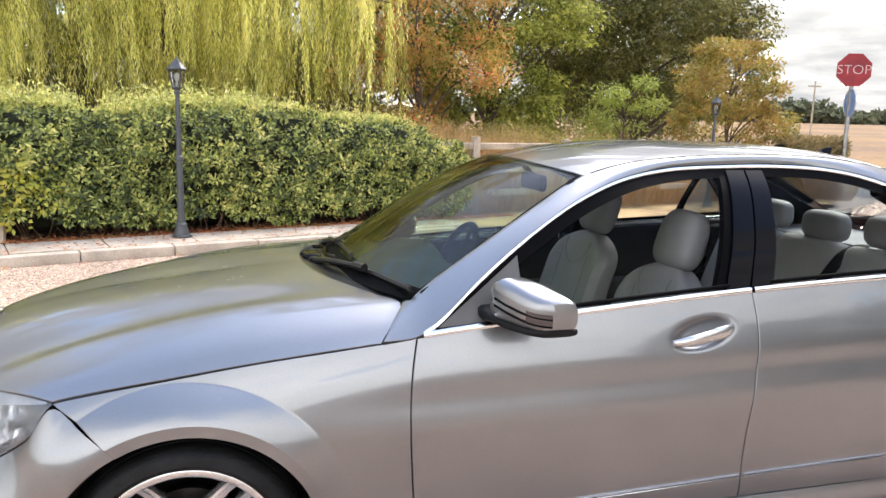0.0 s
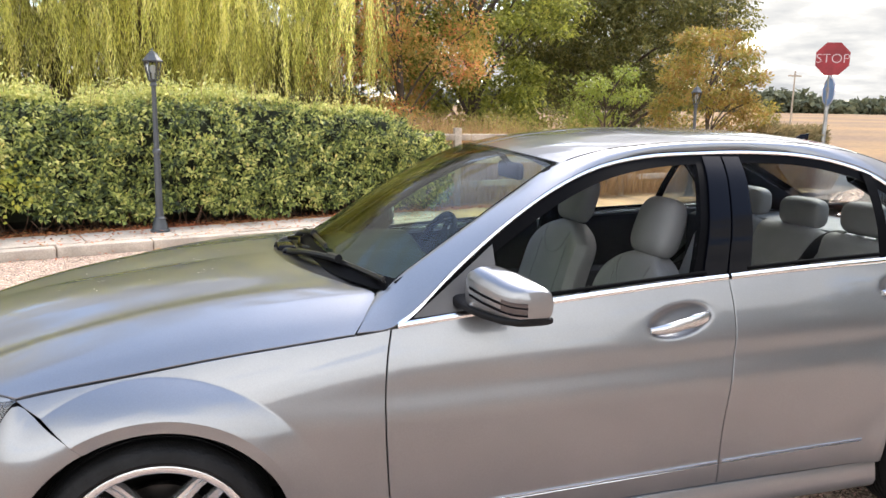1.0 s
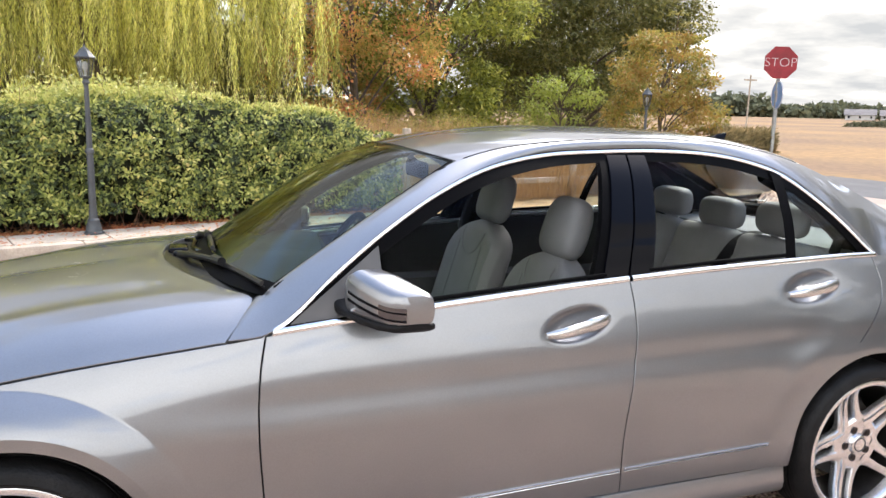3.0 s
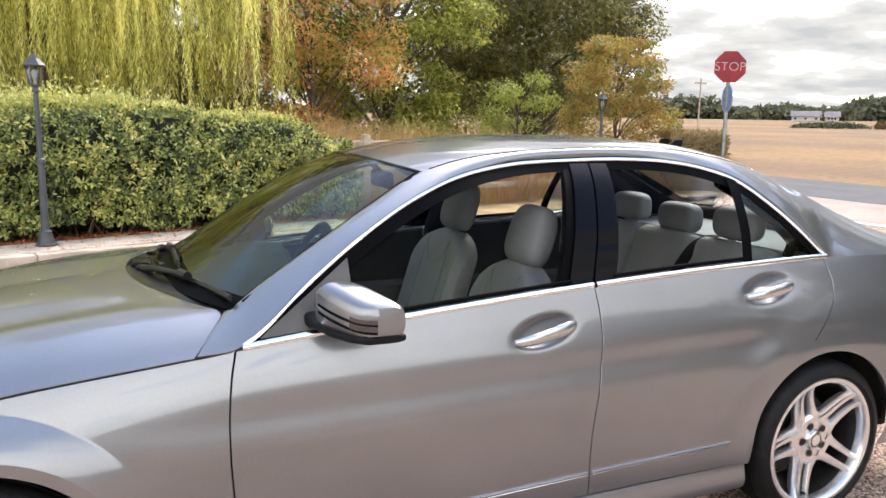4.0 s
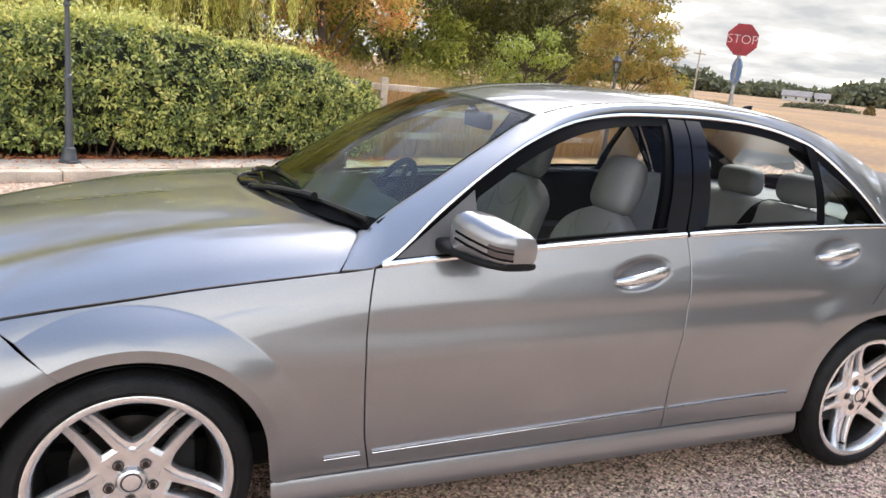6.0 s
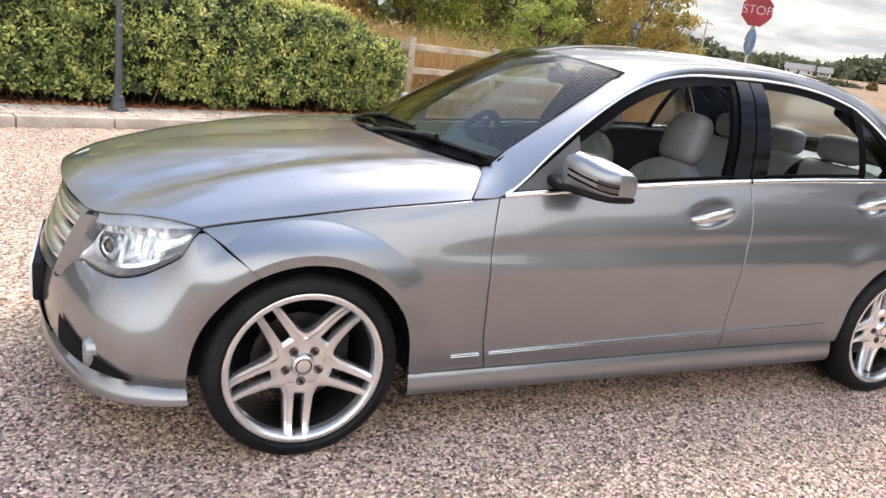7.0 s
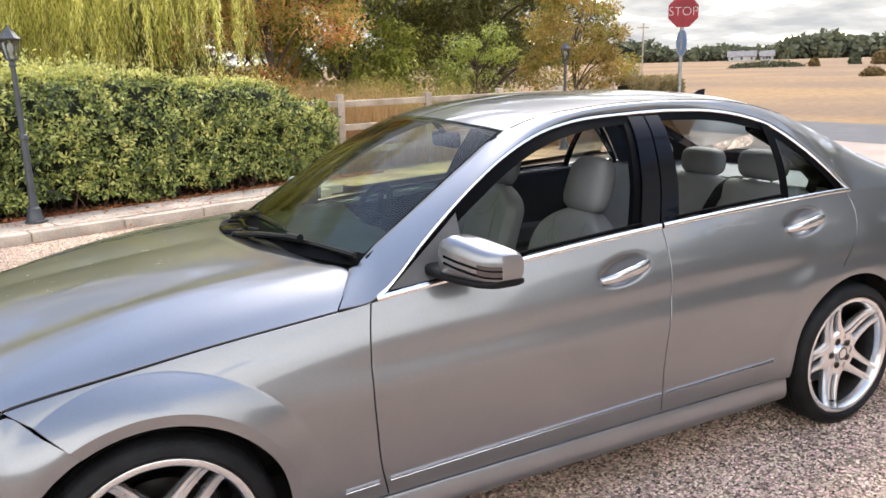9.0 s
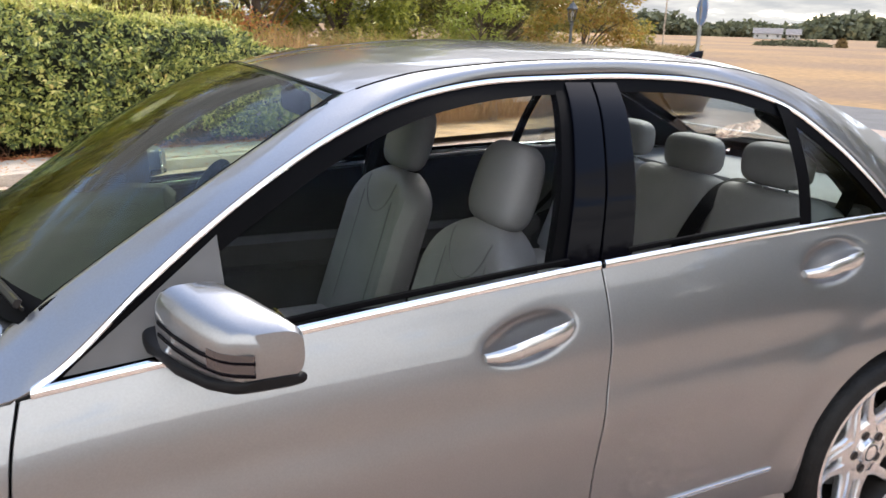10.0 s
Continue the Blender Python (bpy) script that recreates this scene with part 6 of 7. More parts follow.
# bare stems at the foot
st = Shape()
for k in range(300):
    u = rng.uniform(-6.0, U1 - 0.1); v = rng.uniform(0.40, 0.9)
    p0 = to_world(np.array([u]), np.array([v]), np.array([0.07]))[0]
    tip = p0 + np.array((rng.normal(0, 0.20), rng.normal(0, 0.10), rng.uniform(0.25, 0.5)))
    m_ = (p0 + tip) / 2 + rng.normal(0, 0.05, 3)
    st.tube(spline([p0, m_, tip], 6), np.linspace(rng.uniform(0.003, 0.008), 0.002, 6), 5, False)
tagged(link("stem_mass", st, TWIG, hedge, normals=False), kind="stuff")
# fallen leaves on soil and pavement edge
LITTER = leafy("fallen_leaf", [(0.20, 0.06, 0.035), (0.36, 0.12, 0.06), (0.48, 0.19, 0.08), (0.42, 0.27, 0.12), (0.24, 0.14, 0.08)], rough=0.7, trans=0.1)
n_ = 9500
u = rng.uniform(-6, 5, n_); v = 0.24 + rng.exponential(0.15, n_)
sp_ = rng.uniform(0, 1, n_) < 0.10
v = np.where(sp_, rng.uniform(-0.62, 0.24, n_), v)
z = np.where(v > 0.25, 0.095, np.where(v < -0.53, 0.012, 0.118)) + rng.uniform(0, 0.02, n_)
P = to_world(u, v, z)
d = unit(rng, n_); d[:, 2] *= 0.2
vv, ff = leaf_cloud(P, d, np.tile((0, 0, 1.0), (n_, 1)) + unit(rng, n_) * 0.35, rng.uniform(0.025, 0.055, n_), rng.uniform(0.008, 0.017, n_))
tagged(quick("leaf_litter", vv, ff, LITTER), "scattered red-brown fallen leaves", "leaves", kind="stuff")


# ---- lamp posts ----
IRON = material("grey_painted_iron", (0.055, 0.06, 0.066), rough=0.45, vary=0.12, scale=8, fine=0.1, fscale=90, bump=0.1, bscale=120)
LANTERN = glass_material("lantern_glass", (0.95, 0.97, 0.97), rough=0.08, clear=0.75)


def lamp_post(at, h=1.96):
    x, y, z0 = at
    lamp = thing("lamp_post", at, "dark grey iron lamp post with a glazed lantern", "lamp", "lamp posts")
    c = (x, y, z0)
    k = h / 1.96
    pole = Shape().lathe([(0.0, 0.0), (0.0, 0.105), (0.02, 0.105), (0.03, 0.085), (0.10, 0.072), (0.13, 0.060), (0.15, 0.064), (0.17, 0.046), (0.30, 0.038), (0.86 * k, 0.034), (0.865 * k, 0.044), (0.885 * k, 0.046), (0.905 * k, 0.042), (0.915 * k, 0.031), (1.20 * k, 0.027), (1.58 * k, 0.024), (1.585 * k, 0.036), (1.60 * k, 0.038), (1.615 * k, 0.030), (1.64 * k, 0.024)], c, axis="z", sides=24)
    link("pole", pole, IRON, lamp)
    link("lantern_base", Shape().lathe([(1.63 * k, 0.02), (1.645 * k, 0.055), (1.66 * k, 0.058), (1.665 * k, 0.0)], c, axis="z", sides=6), IRON, lamp, sharp=20)
    a6 = np.arange(6) * math.pi / 3
    lo, hi = 1.662 * k, 1.845 * k
    fr_ = Shape()
    for a_ in a6:
        fr_.tube([(x + 0.054 * math.cos(a_), y + 0.054 * math.sin(a_), z0 + lo), (x + 0.088 * math.cos(a_), y + 0.088 * math.sin(a_), z0 + hi)], 0.0055, 6)
    link("lantern_frame", fr_, IRON, lamp)
    for i in range(6):
        p = [(x + r * math.cos(t), y + r * math.sin(t), z0 + zz) for r, t, zz in ((0.052, a6[i], lo), (0.052, a6[i] + math.pi / 3, lo), (0.086, a6[i] + math.pi / 3, hi), (0.086, a6[i], hi))]
        link("pane", Shape().add(p, [(0, 1, 2, 3)]), LANTERN, lamp)
    link("lantern_roof", Shape().lathe([(hi - 0.005, 0.10), (hi + 0.008, 0.108), (hi + 0.03, 0.085), (hi + 0.075, 0.052), (hi + 0.085, 0.05), (hi + 0.09, 0.035), (hi + 0.105, 0.03), (hi + 0.11, 0.012), (hi + 0.13, 0.010), (hi + 0.145, 0.0)], c, axis="z", sides=6), IRON, lamp, sharp=20)
    link("bulb", Shape().lathe([(lo, 0.012), (lo + 0.06, 0.014), (lo + 0.08, 0.028), (lo + 0.12, 0.03), (lo + 0.145, 0.018), (lo + 0.15, 0.0)], c, axis="z", sides=14), WHITEPLATE, lamp)


lamp_post((-0.41, 6.05, 0.112))
lamp_post((8.45, 8.96, 0.09))

# ---- post and rail fence from the hedge's end ----
fence = thing("fence", (3.73, 7.96, 0.08), "weathered grey wooden post and rail fence", "fence")
FU = [(lane(4.50 + 1.8 * k, 0.62)) for k in range(0, 4)]
for k, q in enumerate(FU):
    link("post", Shape().rounded((q[0] - 0.055, q[1] - 0.055, 0.0), (q[0] + 0.055, q[1] + 0.055, 1.27 - 0.02 * (k % 2)), 0.012, 2), WOODGREY, fence)
for k in range(-1, 3):
    for zr in (0.42, 0.78, 1.13):
        a_, b_ = lane(4.50 + 1.8 * k, 0.62, zr), lane(4.50 + 1.8 * (k + 1), 0.62, zr + 0.01)
        if k < 0:
            a_ = lane(3.6, 0.62, zr)
        d = Vector(b_ - a_); m4 = Matrix.Translation(a_) @ Matrix.Rotation(math.atan2(d.y, d.x), 4, "Z")
        link("rail", Shape().rounded((0, -0.02, -0.05), (d.length, 0.02, 0.05), 0.01, 1, m4), WOODGREY, fence)
old = lane(-1.75, 0.36)
tagged(link("hedge_post", Shape().rounded((old[0] - 0.05, old[1] - 0.05, 0.05), (old[0] + 0.05, old[1] + 0.05, 0.55), 0.012, 2), WOODGREY), "short weathered post in the hedge foot", "post")

# ---- stop sign ----
SIGNRED = material("sign_red", (0.22, 0.016, 0.022), rough=0.6, vary=0.18, scale=5, fine=0.1, fscale=40)
SIGNWHITE = material("sign_white", (0.52, 0.46, 0.46), rough=0.6, vary=0.1, scale=9)
SIGNBLUE = material("sign_blue", (0.20, 0.31, 0.54), rough=0.5, vary=0.15, scale=6)
GALV = material("galvanised", (0.36, 0.37, 0.37), rough=0.5, metal=0.6, vary=0.15, scale=9)
SX, SY, SZ = 12.75, 10.45, 2.78
stop = thing("stop_sign", (SX, SY, 0.0), "faded red octagonal stop sign on a grey post", "road sign")
link("pole", Shape().tube([(SX, SY, 0.0), (SX, SY, 3.05)], 0.042, 14), GALV, stop)
face = look((SX, SY, SZ), (SX + 0.52, SY + 1.0, SZ))
fm, ft = np.array(face.to_3x3()), np.array(face.translation)
put = lambda q: np.asarray(q, float) @ fm.T + ft
a8 = np.arange(8) * math.pi / 4 + math.pi / 8
def disc(r, z0_, z1_, ang_, sx=1.0):
    p = [(r * sx * math.cos(t), r * math.sin(t), zz) for zz in (z0_, z1_) for t in ang_]
    k = len(ang_)
    return Shape().add(put(p), [tuple(range(k))[::-1], tuple(range(k, 2 * k))] + [(i, (i + 1) % k, k + (i + 1) % k, k + i) for i in range(k)])
link("plate", disc(0.362, 0.05, 0.056, a8), SIGNRED, stop, "octagonal red plate", smooth=False)
fc = bpy.data.curves.new("word", "FONT")
fc.body, fc.offset, fc.size, fc.align_x, fc.align_y, fc.extrude = "STOP", -0.006, 0.27, "CENTER", "CENTER", 0.001
wo = new("word", fc)
wo.matrix_world = face @ pose(0, 0, 0.0585) @ Matrix.Diagonal((1.04, 1.0, 1, 1))
bpy.context.view_layer.update()
me = bpy.data.meshes.new_from_object(wo.evaluated_get(bpy.context.evaluated_depsgraph_get()))
me.transform(wo.matrix_world)
bpy.data.objects.remove(wo)
wob = new("word", me); me.materials.clear(); me.materials.append(SIGNWHITE)
wob.parent, wob.matrix_parent_inverse = stop, PLACE[stop.name].inverted()
tagged(wob, "white word STOP")
# blue disc below, turned aside
face2 = look((SX - 0.02, SY - 0.06, 2.10), (SX + 1.0, SY - 0.45, 2.10))
fm, ft = np.array(face2.to_3x3()), np.array(face2.translation)
a24 = np.arange(28) * 2 * math.pi / 28
bd = link("keep_disc", disc(0.30, 0.02, 0.026, a24), SIGNBLUE, stop, "faded blue round plate with a white arrow", smooth=False)
link("disc_rim", Shape().tube(put([(0.288 * math.cos(t), 0.288 * math.sin(t), 0.028) for t in np.linspace(0, 2 * math.pi, 29)]), 0.008, 4), SIGNWHITE, bd)
ar = [(0.03, -0.18), (0.03, 0.06), (-0.05, 0.06), (-0.05, 0.12), (-0.17, 0.03), (-0.05, -0.06), (-0.05, 0.0), (-0.03, 0.0), (-0.03, -0.18)]
link("arrow", Shape().add(put([(q[0], q[1] + 0.03, 0.030) for q in ar]), [tuple(range(9))]), SIGNWHITE, bd, smooth=False)


# ---- unseen plain brick wall, closes the yard behind the camera's way, added for reflections ----
BRICKWALL = material("brick_wall_face", (0.22, 0.175, 0.145), rough=0.9, vary=0.25, scale=5, fine=0.35, fscale=9, bump=0.5, bscale=14)
tagged(link("added_wall_south", Shape().box((-16, -11.3, 0.0), (10.5, -11.0, 1.7)), BRICKWALL, smooth=False), "unseen plain red-brown brick wall added for the car's reflections", "wall", kind="structure")
tagged(link("added_wall_coping", Shape().box((-16, -11.36, 1.704), (10.5, -10.94, 1.78)), CONCRETE, smooth=False), "pale concrete coping along the unseen added wall", "wall", kind="structure")


# ---- trees ----
def crown_tree(name, at, height, spread, trunk_r, colours, label, seed, clumps, per, leaf, first=0.25, lean=(0, 0), flat=1.0, kind_="tree", droop=0.2, clump_r=0.8, zmin=0.0, fan=True, limbs=9, shape_pow=0.5):
    """A tapered trunk with limbs and a crown of leaves in uneven clumps."""
    rg_ = np.random.default_rng(seed)
    x, y, z0 = at
    tree = thing(name, at, label, kind_)
    tr = Shape()
    top_ = np.array((x + lean[0], y + lean[1], z0 + height * 0.75))
    ctr = [np.array((x, y, z0 - 0.1)), np.array((x + lean[0] * 0.2 + 0.08, y, z0 + height * 0.2)), np.array((x + lean[0] * 0.55, y + 0.1, z0 + height * 0.45)), top_]
    ctr = spline(ctr, 14)
    tr.tube(ctr, np.linspace(trunk_r, trunk_r * 0.25, 14), 10)
    mat = leafy(name + "_leaf", colours, rough=0.5, trans=0.5)
    cl = []
    for k in range(clumps):
        f = rg_.uniform(first, 1.0)
        w_ = np.sin(np.pi * np.clip((f - first * 0.6) / (1.08 - first * 0.6), 0, 1)) ** shape_pow
        th, rd = rg_.uniform(0, 2 * np.pi), spread * w_ * rg_.uniform(0.35, 1.0) ** 0.6
        cl.append((x + lean[0] * f + rd * math.cos(th), y + lean[1] * f + rd * math.sin(th), max(z0 + zmin, z0 + height * f - droop * rd * rg_.uniform(0.2, 1))))
    cl = np.array(cl)
    for c in cl[:: max(1, len(cl) // (limbs * 3))]:
        i = int(np.clip(((c[2] - z0) / height - 0.18) / 0.75 * 13, 1, 12))
        s_ = ctr[i]
        mid = (s_ + c) / 2 + np.array((0, 0, 0.12 * np.linalg.norm(c - s_)))
        tr.tube(spline([s_, mid, c], 7), np.linspace(trunk_r * 0.32, 0.012, 7), 6, False)
    link("trunk", tr, BARK, tree, normals=False)
    P, D, N = [], [], []
    for c in cl:
        r_ = clump_r * rg_.uniform(0.55, 1.15)
        q = unit(rg_, per) * (rg_.uniform(0, 1, per) ** 0.45)[:, None] * r_ * np.array((1.15, 1.15, 0.62))
        P.append(c + q); N.append(unit(rg_, per) * 0.8 + np.array((0, 0, 0.9)) + q / r_ * 0.5)
        D.append(unit(rg_, per) + q / r_ + np.array((0, 0, -0.4)))
    P, D, N = np.concatenate(P), np.concatenate(D), np.concatenate(N)
    vv, ff = leaf_cloud(P, D, N, rg_.uniform(0.7, 1.3, len(P)) * leaf, rg_.uniform(0.2, 0.3, len(P)) * leaf * flat)
    quick("crown", vv, ff, mat, tree)
    return tree


# weeping willow behind the hedge
def willow(at, seed=11):
    rg_ = np.random.default_rng(seed)
    x, y, z0 = at
    tree = thing("willow_tree", at, "weeping willow with long yellow-green hanging strands", "tree")
    tr = Shape()
    ctr = spline([(x, y, z0), (x + 0.15, y, z0 + 1.6), (x - 0.1, y + 0.1, z0 + 4.6), (x + 0.1, y, z0 + 6.2)], 16)
    tr.tube(ctr, np.linspace(0.30, 0.10, 16), 12)
    WL = leafy("willow_leaf", [(0.085, 0.095, 0.02), (0.26, 0.29, 0.065), (0.66, 0.72, 0.20), (0.90, 0.95, 0.38), (0.97, 0.97, 0.55)], rough=0.4, trans=0.58, patch=4.2, stretch=0.18, blend=0.62, sharp=0.13)
    WITHY = material("withy", (0.36, 0.34, 0.10), rough=0.7, vary=0.2)
    tips = []
    for k in range(46):
        th = k * 2.4 + rg_.uniform(-0.3, 0.3)
        h0 = z0 + rg_.uniform(2.4, 6.0)
        rd = rg_.uniform(2.2, 5.6) * (1.0 if h0 < 5 else 0.7)
        s_ = ctr[int(np.clip((h0 - z0) / 6.2 * 15, 0, 15))]
        e_ = np.array((x + rd * math.cos(th), y + rd * math.sin(th) * 0.8, h0 + rg_.uniform(0.5, 1.6)))
        e_[0] = min(e_[0], x + 4.0)
        m_ = (s_ + e_) / 2 + np.array((0, 0, 0.9))
        pl_ = spline([s_, m_, e_], 12)
        tr.tube(pl_, np.linspace(0.09, 0.015, 12), 6, False)
        tips += [pl_[j] for j in range(5, 12)]
    link("trunk", tr, BARK, tree, normals=False)
    tips = np.array(tips)
    tw = Shape()
    P, D = [], []
    # strands hang in curtains, each with its own length and thickness
    for c_ in range(400):
        mid_ = tips[rg_.integers(len(tips))] + rg_.normal(0, 0.30, 3) * (1, 1, 0.4)
        foot = 1.45 + rg_.exponential(0.55) + (rg_.uniform(0.5, 3.2) if rg_.uniform() < 0.35 else 0)
        if mid_[2] > 6.5:
            foot += rg_.uniform(0, 3.0)
        sway = rg_.normal(0, 0.16, 2)
        for k in range(int(rg_.integers(5, 13))):
            t0 = mid_ + rg_.normal(0, 0.065, 3)
            ln = max(0.6, t0[2] - foot - rg_.exponential(0.25))
            m_ = int(ln / 0.062)
            t_ = np.linspace(0, 1, m_)
            px = t0[0] + sway[0] * np.sin(t_ * 2.2) + 0.03 * np.sin(t_ * 9 + k); py = t0[1] + sway[1] * np.sin(t_ * 2.0) + 0.03 * np.cos(t_ * 8 + k)
            q = np.stack([px, py, t0[2] - ln * t_ + 0.15 * np.sin(np.pi * np.minimum(1, t_ * 4))], 1)
            if k % 3 == 0:
                tw.tube(q[:: max(1, m_ // 6)], 0.004, 3, False)
            az = rg_.uniform(0, 2 * np.pi, m_)
            P.append(q + rg_.normal(0, 0.012, (m_, 3))); D.append(np.stack([np.cos(az) * 0.38, np.sin(az) * 0.38, np.full(m_, -1.0)], 1))
    # the front curtain, towards the lane
    for c_ in range(190):
        mid_ = np.array((x + rg_.uniform(-5.6, 3.6), y - rg_.uniform(1.6, 3.6), z0 + rg_.uniform(4.6, 6.2)))
        foot = 1.5 + rg_.exponential(0.5) + (rg_.uniform(0.4, 2.4) if rg_.uniform() < 0.4 else 0)
        sway = rg_.normal(0, 0.16, 2)
        for k in range(int(rg_.integers(4, 10))):
            t0 = mid_ + rg_.normal(0, 0.055, 3)
            m_ = int(max(0.6, t0[2] - foot - rg_.exponential(0.3)) / 0.062)
            t_ = np.linspace(0, 1, m_)
            q = np.stack([t0[0] + sway[0] * np.sin(t_ * 2.2) + 0.03 * np.sin(t_ * 9 + k), t0[1] + sway[1] * np.sin(t_ * 2.0), t0[2] - m_ * 0.062 * t_], 1)
            az = rg_.uniform(0, 2 * np.pi, m_)
            P.append(q + rg_.normal(0, 0.012, (m_, 3))); D.append(np.stack([np.cos(az) * 0.38, np.sin(az) * 0.38, np.full(m_, -1.0)], 1))
    # leafy head
    for c in tips[::3]:
        q = unit(rg_, 45) * rg_.uniform(0.2, 1.0, (45, 1)) * 0.8
        P.append(c + q); D.append(unit(rg_, 45) + np.array((0, 0, -1.2)))
    P, D = np.concatenate(P), np.concatenate(D)
    vv, ff = leaf_cloud(P, D, unit(rg_, len(P)), rg_.uniform(0.09, 0.17, len(P)), rg_.uniform(0.006, 0.010, len(P)), 0.2)
    tagged(link("strand_mass", tw, WITHY, tree, normals=False), kind="stuff")
    quick("leaf_mass", vv, ff, WL, tree)


willow((-0.9, 13.6, 0.0))
GREEN = [(0.12, 0.17, 0.04), (0.21, 0.27, 0.065), (0.32, 0.37, 0.10), (0.46, 0.46, 0.13)]
DARK = [(0.045, 0.054, 0.018), (0.105, 0.12, 0.037), (0.20, 0.21, 0.066), (0.34, 0.33, 0.11)]
RUST = [(0.10, 0.12, 0.028), (0.30, 0.32, 0.075), (0.60, 0.40, 0.13), (0.36, 0.40, 0.10), (0.78, 0.42, 0.17), (0.62, 0.22, 0.12), (0.52, 0.46, 0.12)]
OLIVE = [(0.05, 0.06, 0.018), (0.11, 0.125, 0.035), (0.20, 0.21, 0.06), (0.32, 0.32, 0.10)]
GOLD = [(0.09, 0.11, 0.025), (0.22, 0.24, 0.05), (0.34, 0.29, 0.075), (0.33, 0.20, 0.06), (0.44, 0.37, 0.10)]
FRESH = [(0.17, 0.24, 0.045), (0.27, 0.35, 0.07), (0.38, 0.44, 0.11)]
crown_tree("autumn_tree", (4.3, 14.4, 0.0), 7.4, 2.15, 0.10, RUST, "slender tree turning orange and red", 21, 130, 240, 0.085, first=0.12, clump_r=0.55, shape_pow=0.35)
crown_tree("green_tree", (7.2, 17.6, 0.1), 10.0, 3.0, 0.22, [(0.06, 0.08, 0.016), (0.17, 0.21, 0.042), (0.38, 0.44, 0.09), (0.64, 0.64, 0.17)], "leafy green tree behind the fence", 22, 210, 220, 0.14, first=0.05, clump_r=0.72, shape_pow=0.4)
crown_tree("dark_tree", (13.8, 21.4, 0.2), 8.0, 4.3, 0.26, DARK, "broad dark green tree with low spreading limbs", 23, 250, 300, 0.14, first=0.30, clump_r=0.95, shape_pow=0.35, droop=0.25)
crown_tree("sapling", (9.6, 14.2, 0.1), 2.6, 0.9, 0.04, FRESH, "young bright green sapling", 24, 26, 170, 0.09, first=0.12, clump_r=0.42)
crown_tree("golden_shrub", (10.6, 11.5, 0.05), 3.35, 1.2, 0.05, GOLD, "golden-brown shrub with long divided leaves", 25, 120, 130, 0.10, first=0.02, clump_r=0.31, flat=0.75, shape_pow=0.45)
# three bare shoots with a tuft each, above the shrub
rng = np.random.default_rng(77)
TUFT = leafy("tuft_leaf", [(0.20, 0.22, 0.05), (0.30, 0.31, 0.08), (0.38, 0.33, 0.10)], trans=0.4)
for dx, dy, zt in ((0.24, 0.0, 3.78), (0.66, 0.1, 3.58), (1.10, -0.1, 3.22)):
    foot = np.array((10.6 + dx * 0.5, 11.5 + dy, 2.2)); tipp = np.array((10.6 + dx, 11.5 + dy, zt))
    spr = thing("shrub_shoot", tuple(foot), "bare shoot with a leafy tuft above the shrub", "shrub")
    link("stem", Shape().tube([foot, 0.5 * (foot + tipp) + (0.02, 0, 0), tipp], [0.010, 0.008, 0.005], 5, False), TWIG, spr)
    n_t = 46
    az = rng.uniform(0, 2 * np.pi, n_t); rr_ = rng.uniform(0.03, 0.17, n_t)
    Pt = tipp + np.stack([rr_ * np.cos(az), rr_ * np.sin(az), 0.05 - 1.6 * rr_ ** 2 + rng.normal(0, 0.015, n_t)], 1)
    Dt = np.stack([np.cos(az), np.sin(az), 0.1 - 2 * rr_], 1)
    vv, ff = leaf_cloud(Pt, Dt, unit(rng, n_t) * 0.4 + (0, 0, 1), rng.uniform(0.08, 0.13, n_t), 0.018)
    quick("tuft", vv, ff, TUFT, spr)
crown_tree("back_tree", (3.4, 22.0, 0.1), 11.5, 4.8, 0.30, OLIVE, "tall dark green tree behind the willow", 26, 170, 240, 0.19, first=0.12, clump_r=1.1, shape_pow=0.4)
crown_tree("back_tree", (-9.0, 19.5, 0.1), 6.6, 4.6, 0.24, OLIVE, "dense olive-green tree behind the willow", 27, 120, 240, 0.17, first=0.02, clump_r=1.1, shape_pow=0.4)
crown_tree("back_tree", (-3.6, 18.6, 0.1), 7.6, 4.6, 0.32, OLIVE, "tall olive-green tree behind the willow", 29, 140, 240, 0.18, first=0.02, clump_r=1.2, shape_pow=0.4)
crown_tree("back_tree", (18.5, 30.0, 0.4), 5.0, 3.2, 0.2, DARK, "green tree beyond the fence", 28, 60, 220, 0.16, first=0.12, clump_r=0.9, shape_pow=0.4)


# low bushes
def bush(at, r, h, colours, label, seed, n_=2600, leaf=0.07):
    rg_ = np.random.default_rng(seed)
    b = thing("bush", at, label, "bush", "bushes")
    q = unit(rg_, n_); q[:, 2] = abs(q[:, 2])
    P = np.array(at) + q * np.array((r, r, h)) * (rg_.uniform(0.35, 1, n_) ** 0.5)[:, None] * (1 + 0.18 * np.sin(q[:, :1] * 7 + seed) * np.cos(q[:, 1:2] * 6))
    vv, ff = leaf_cloud(P, unit(rg_, n_) + q, unit(rg_, n_) + q, rg_.uniform(0.7, 1.3, n_) * leaf, 0.25 * leaf)
    quick("leaves", vv, ff, leafy("bush_leaf", colours), b)
    st_ = Shape()
    for k in range(7):
        th = k * 0.9
        st_.tube([np.array(at), np.array(at) + np.array((r * 0.5 * math.cos(th), r * 0.5 * math.sin(th), h * 0.7))], [0.02, 0.006], 5, False)
    link("stem_mass", st_, TWIG, b, normals=False)


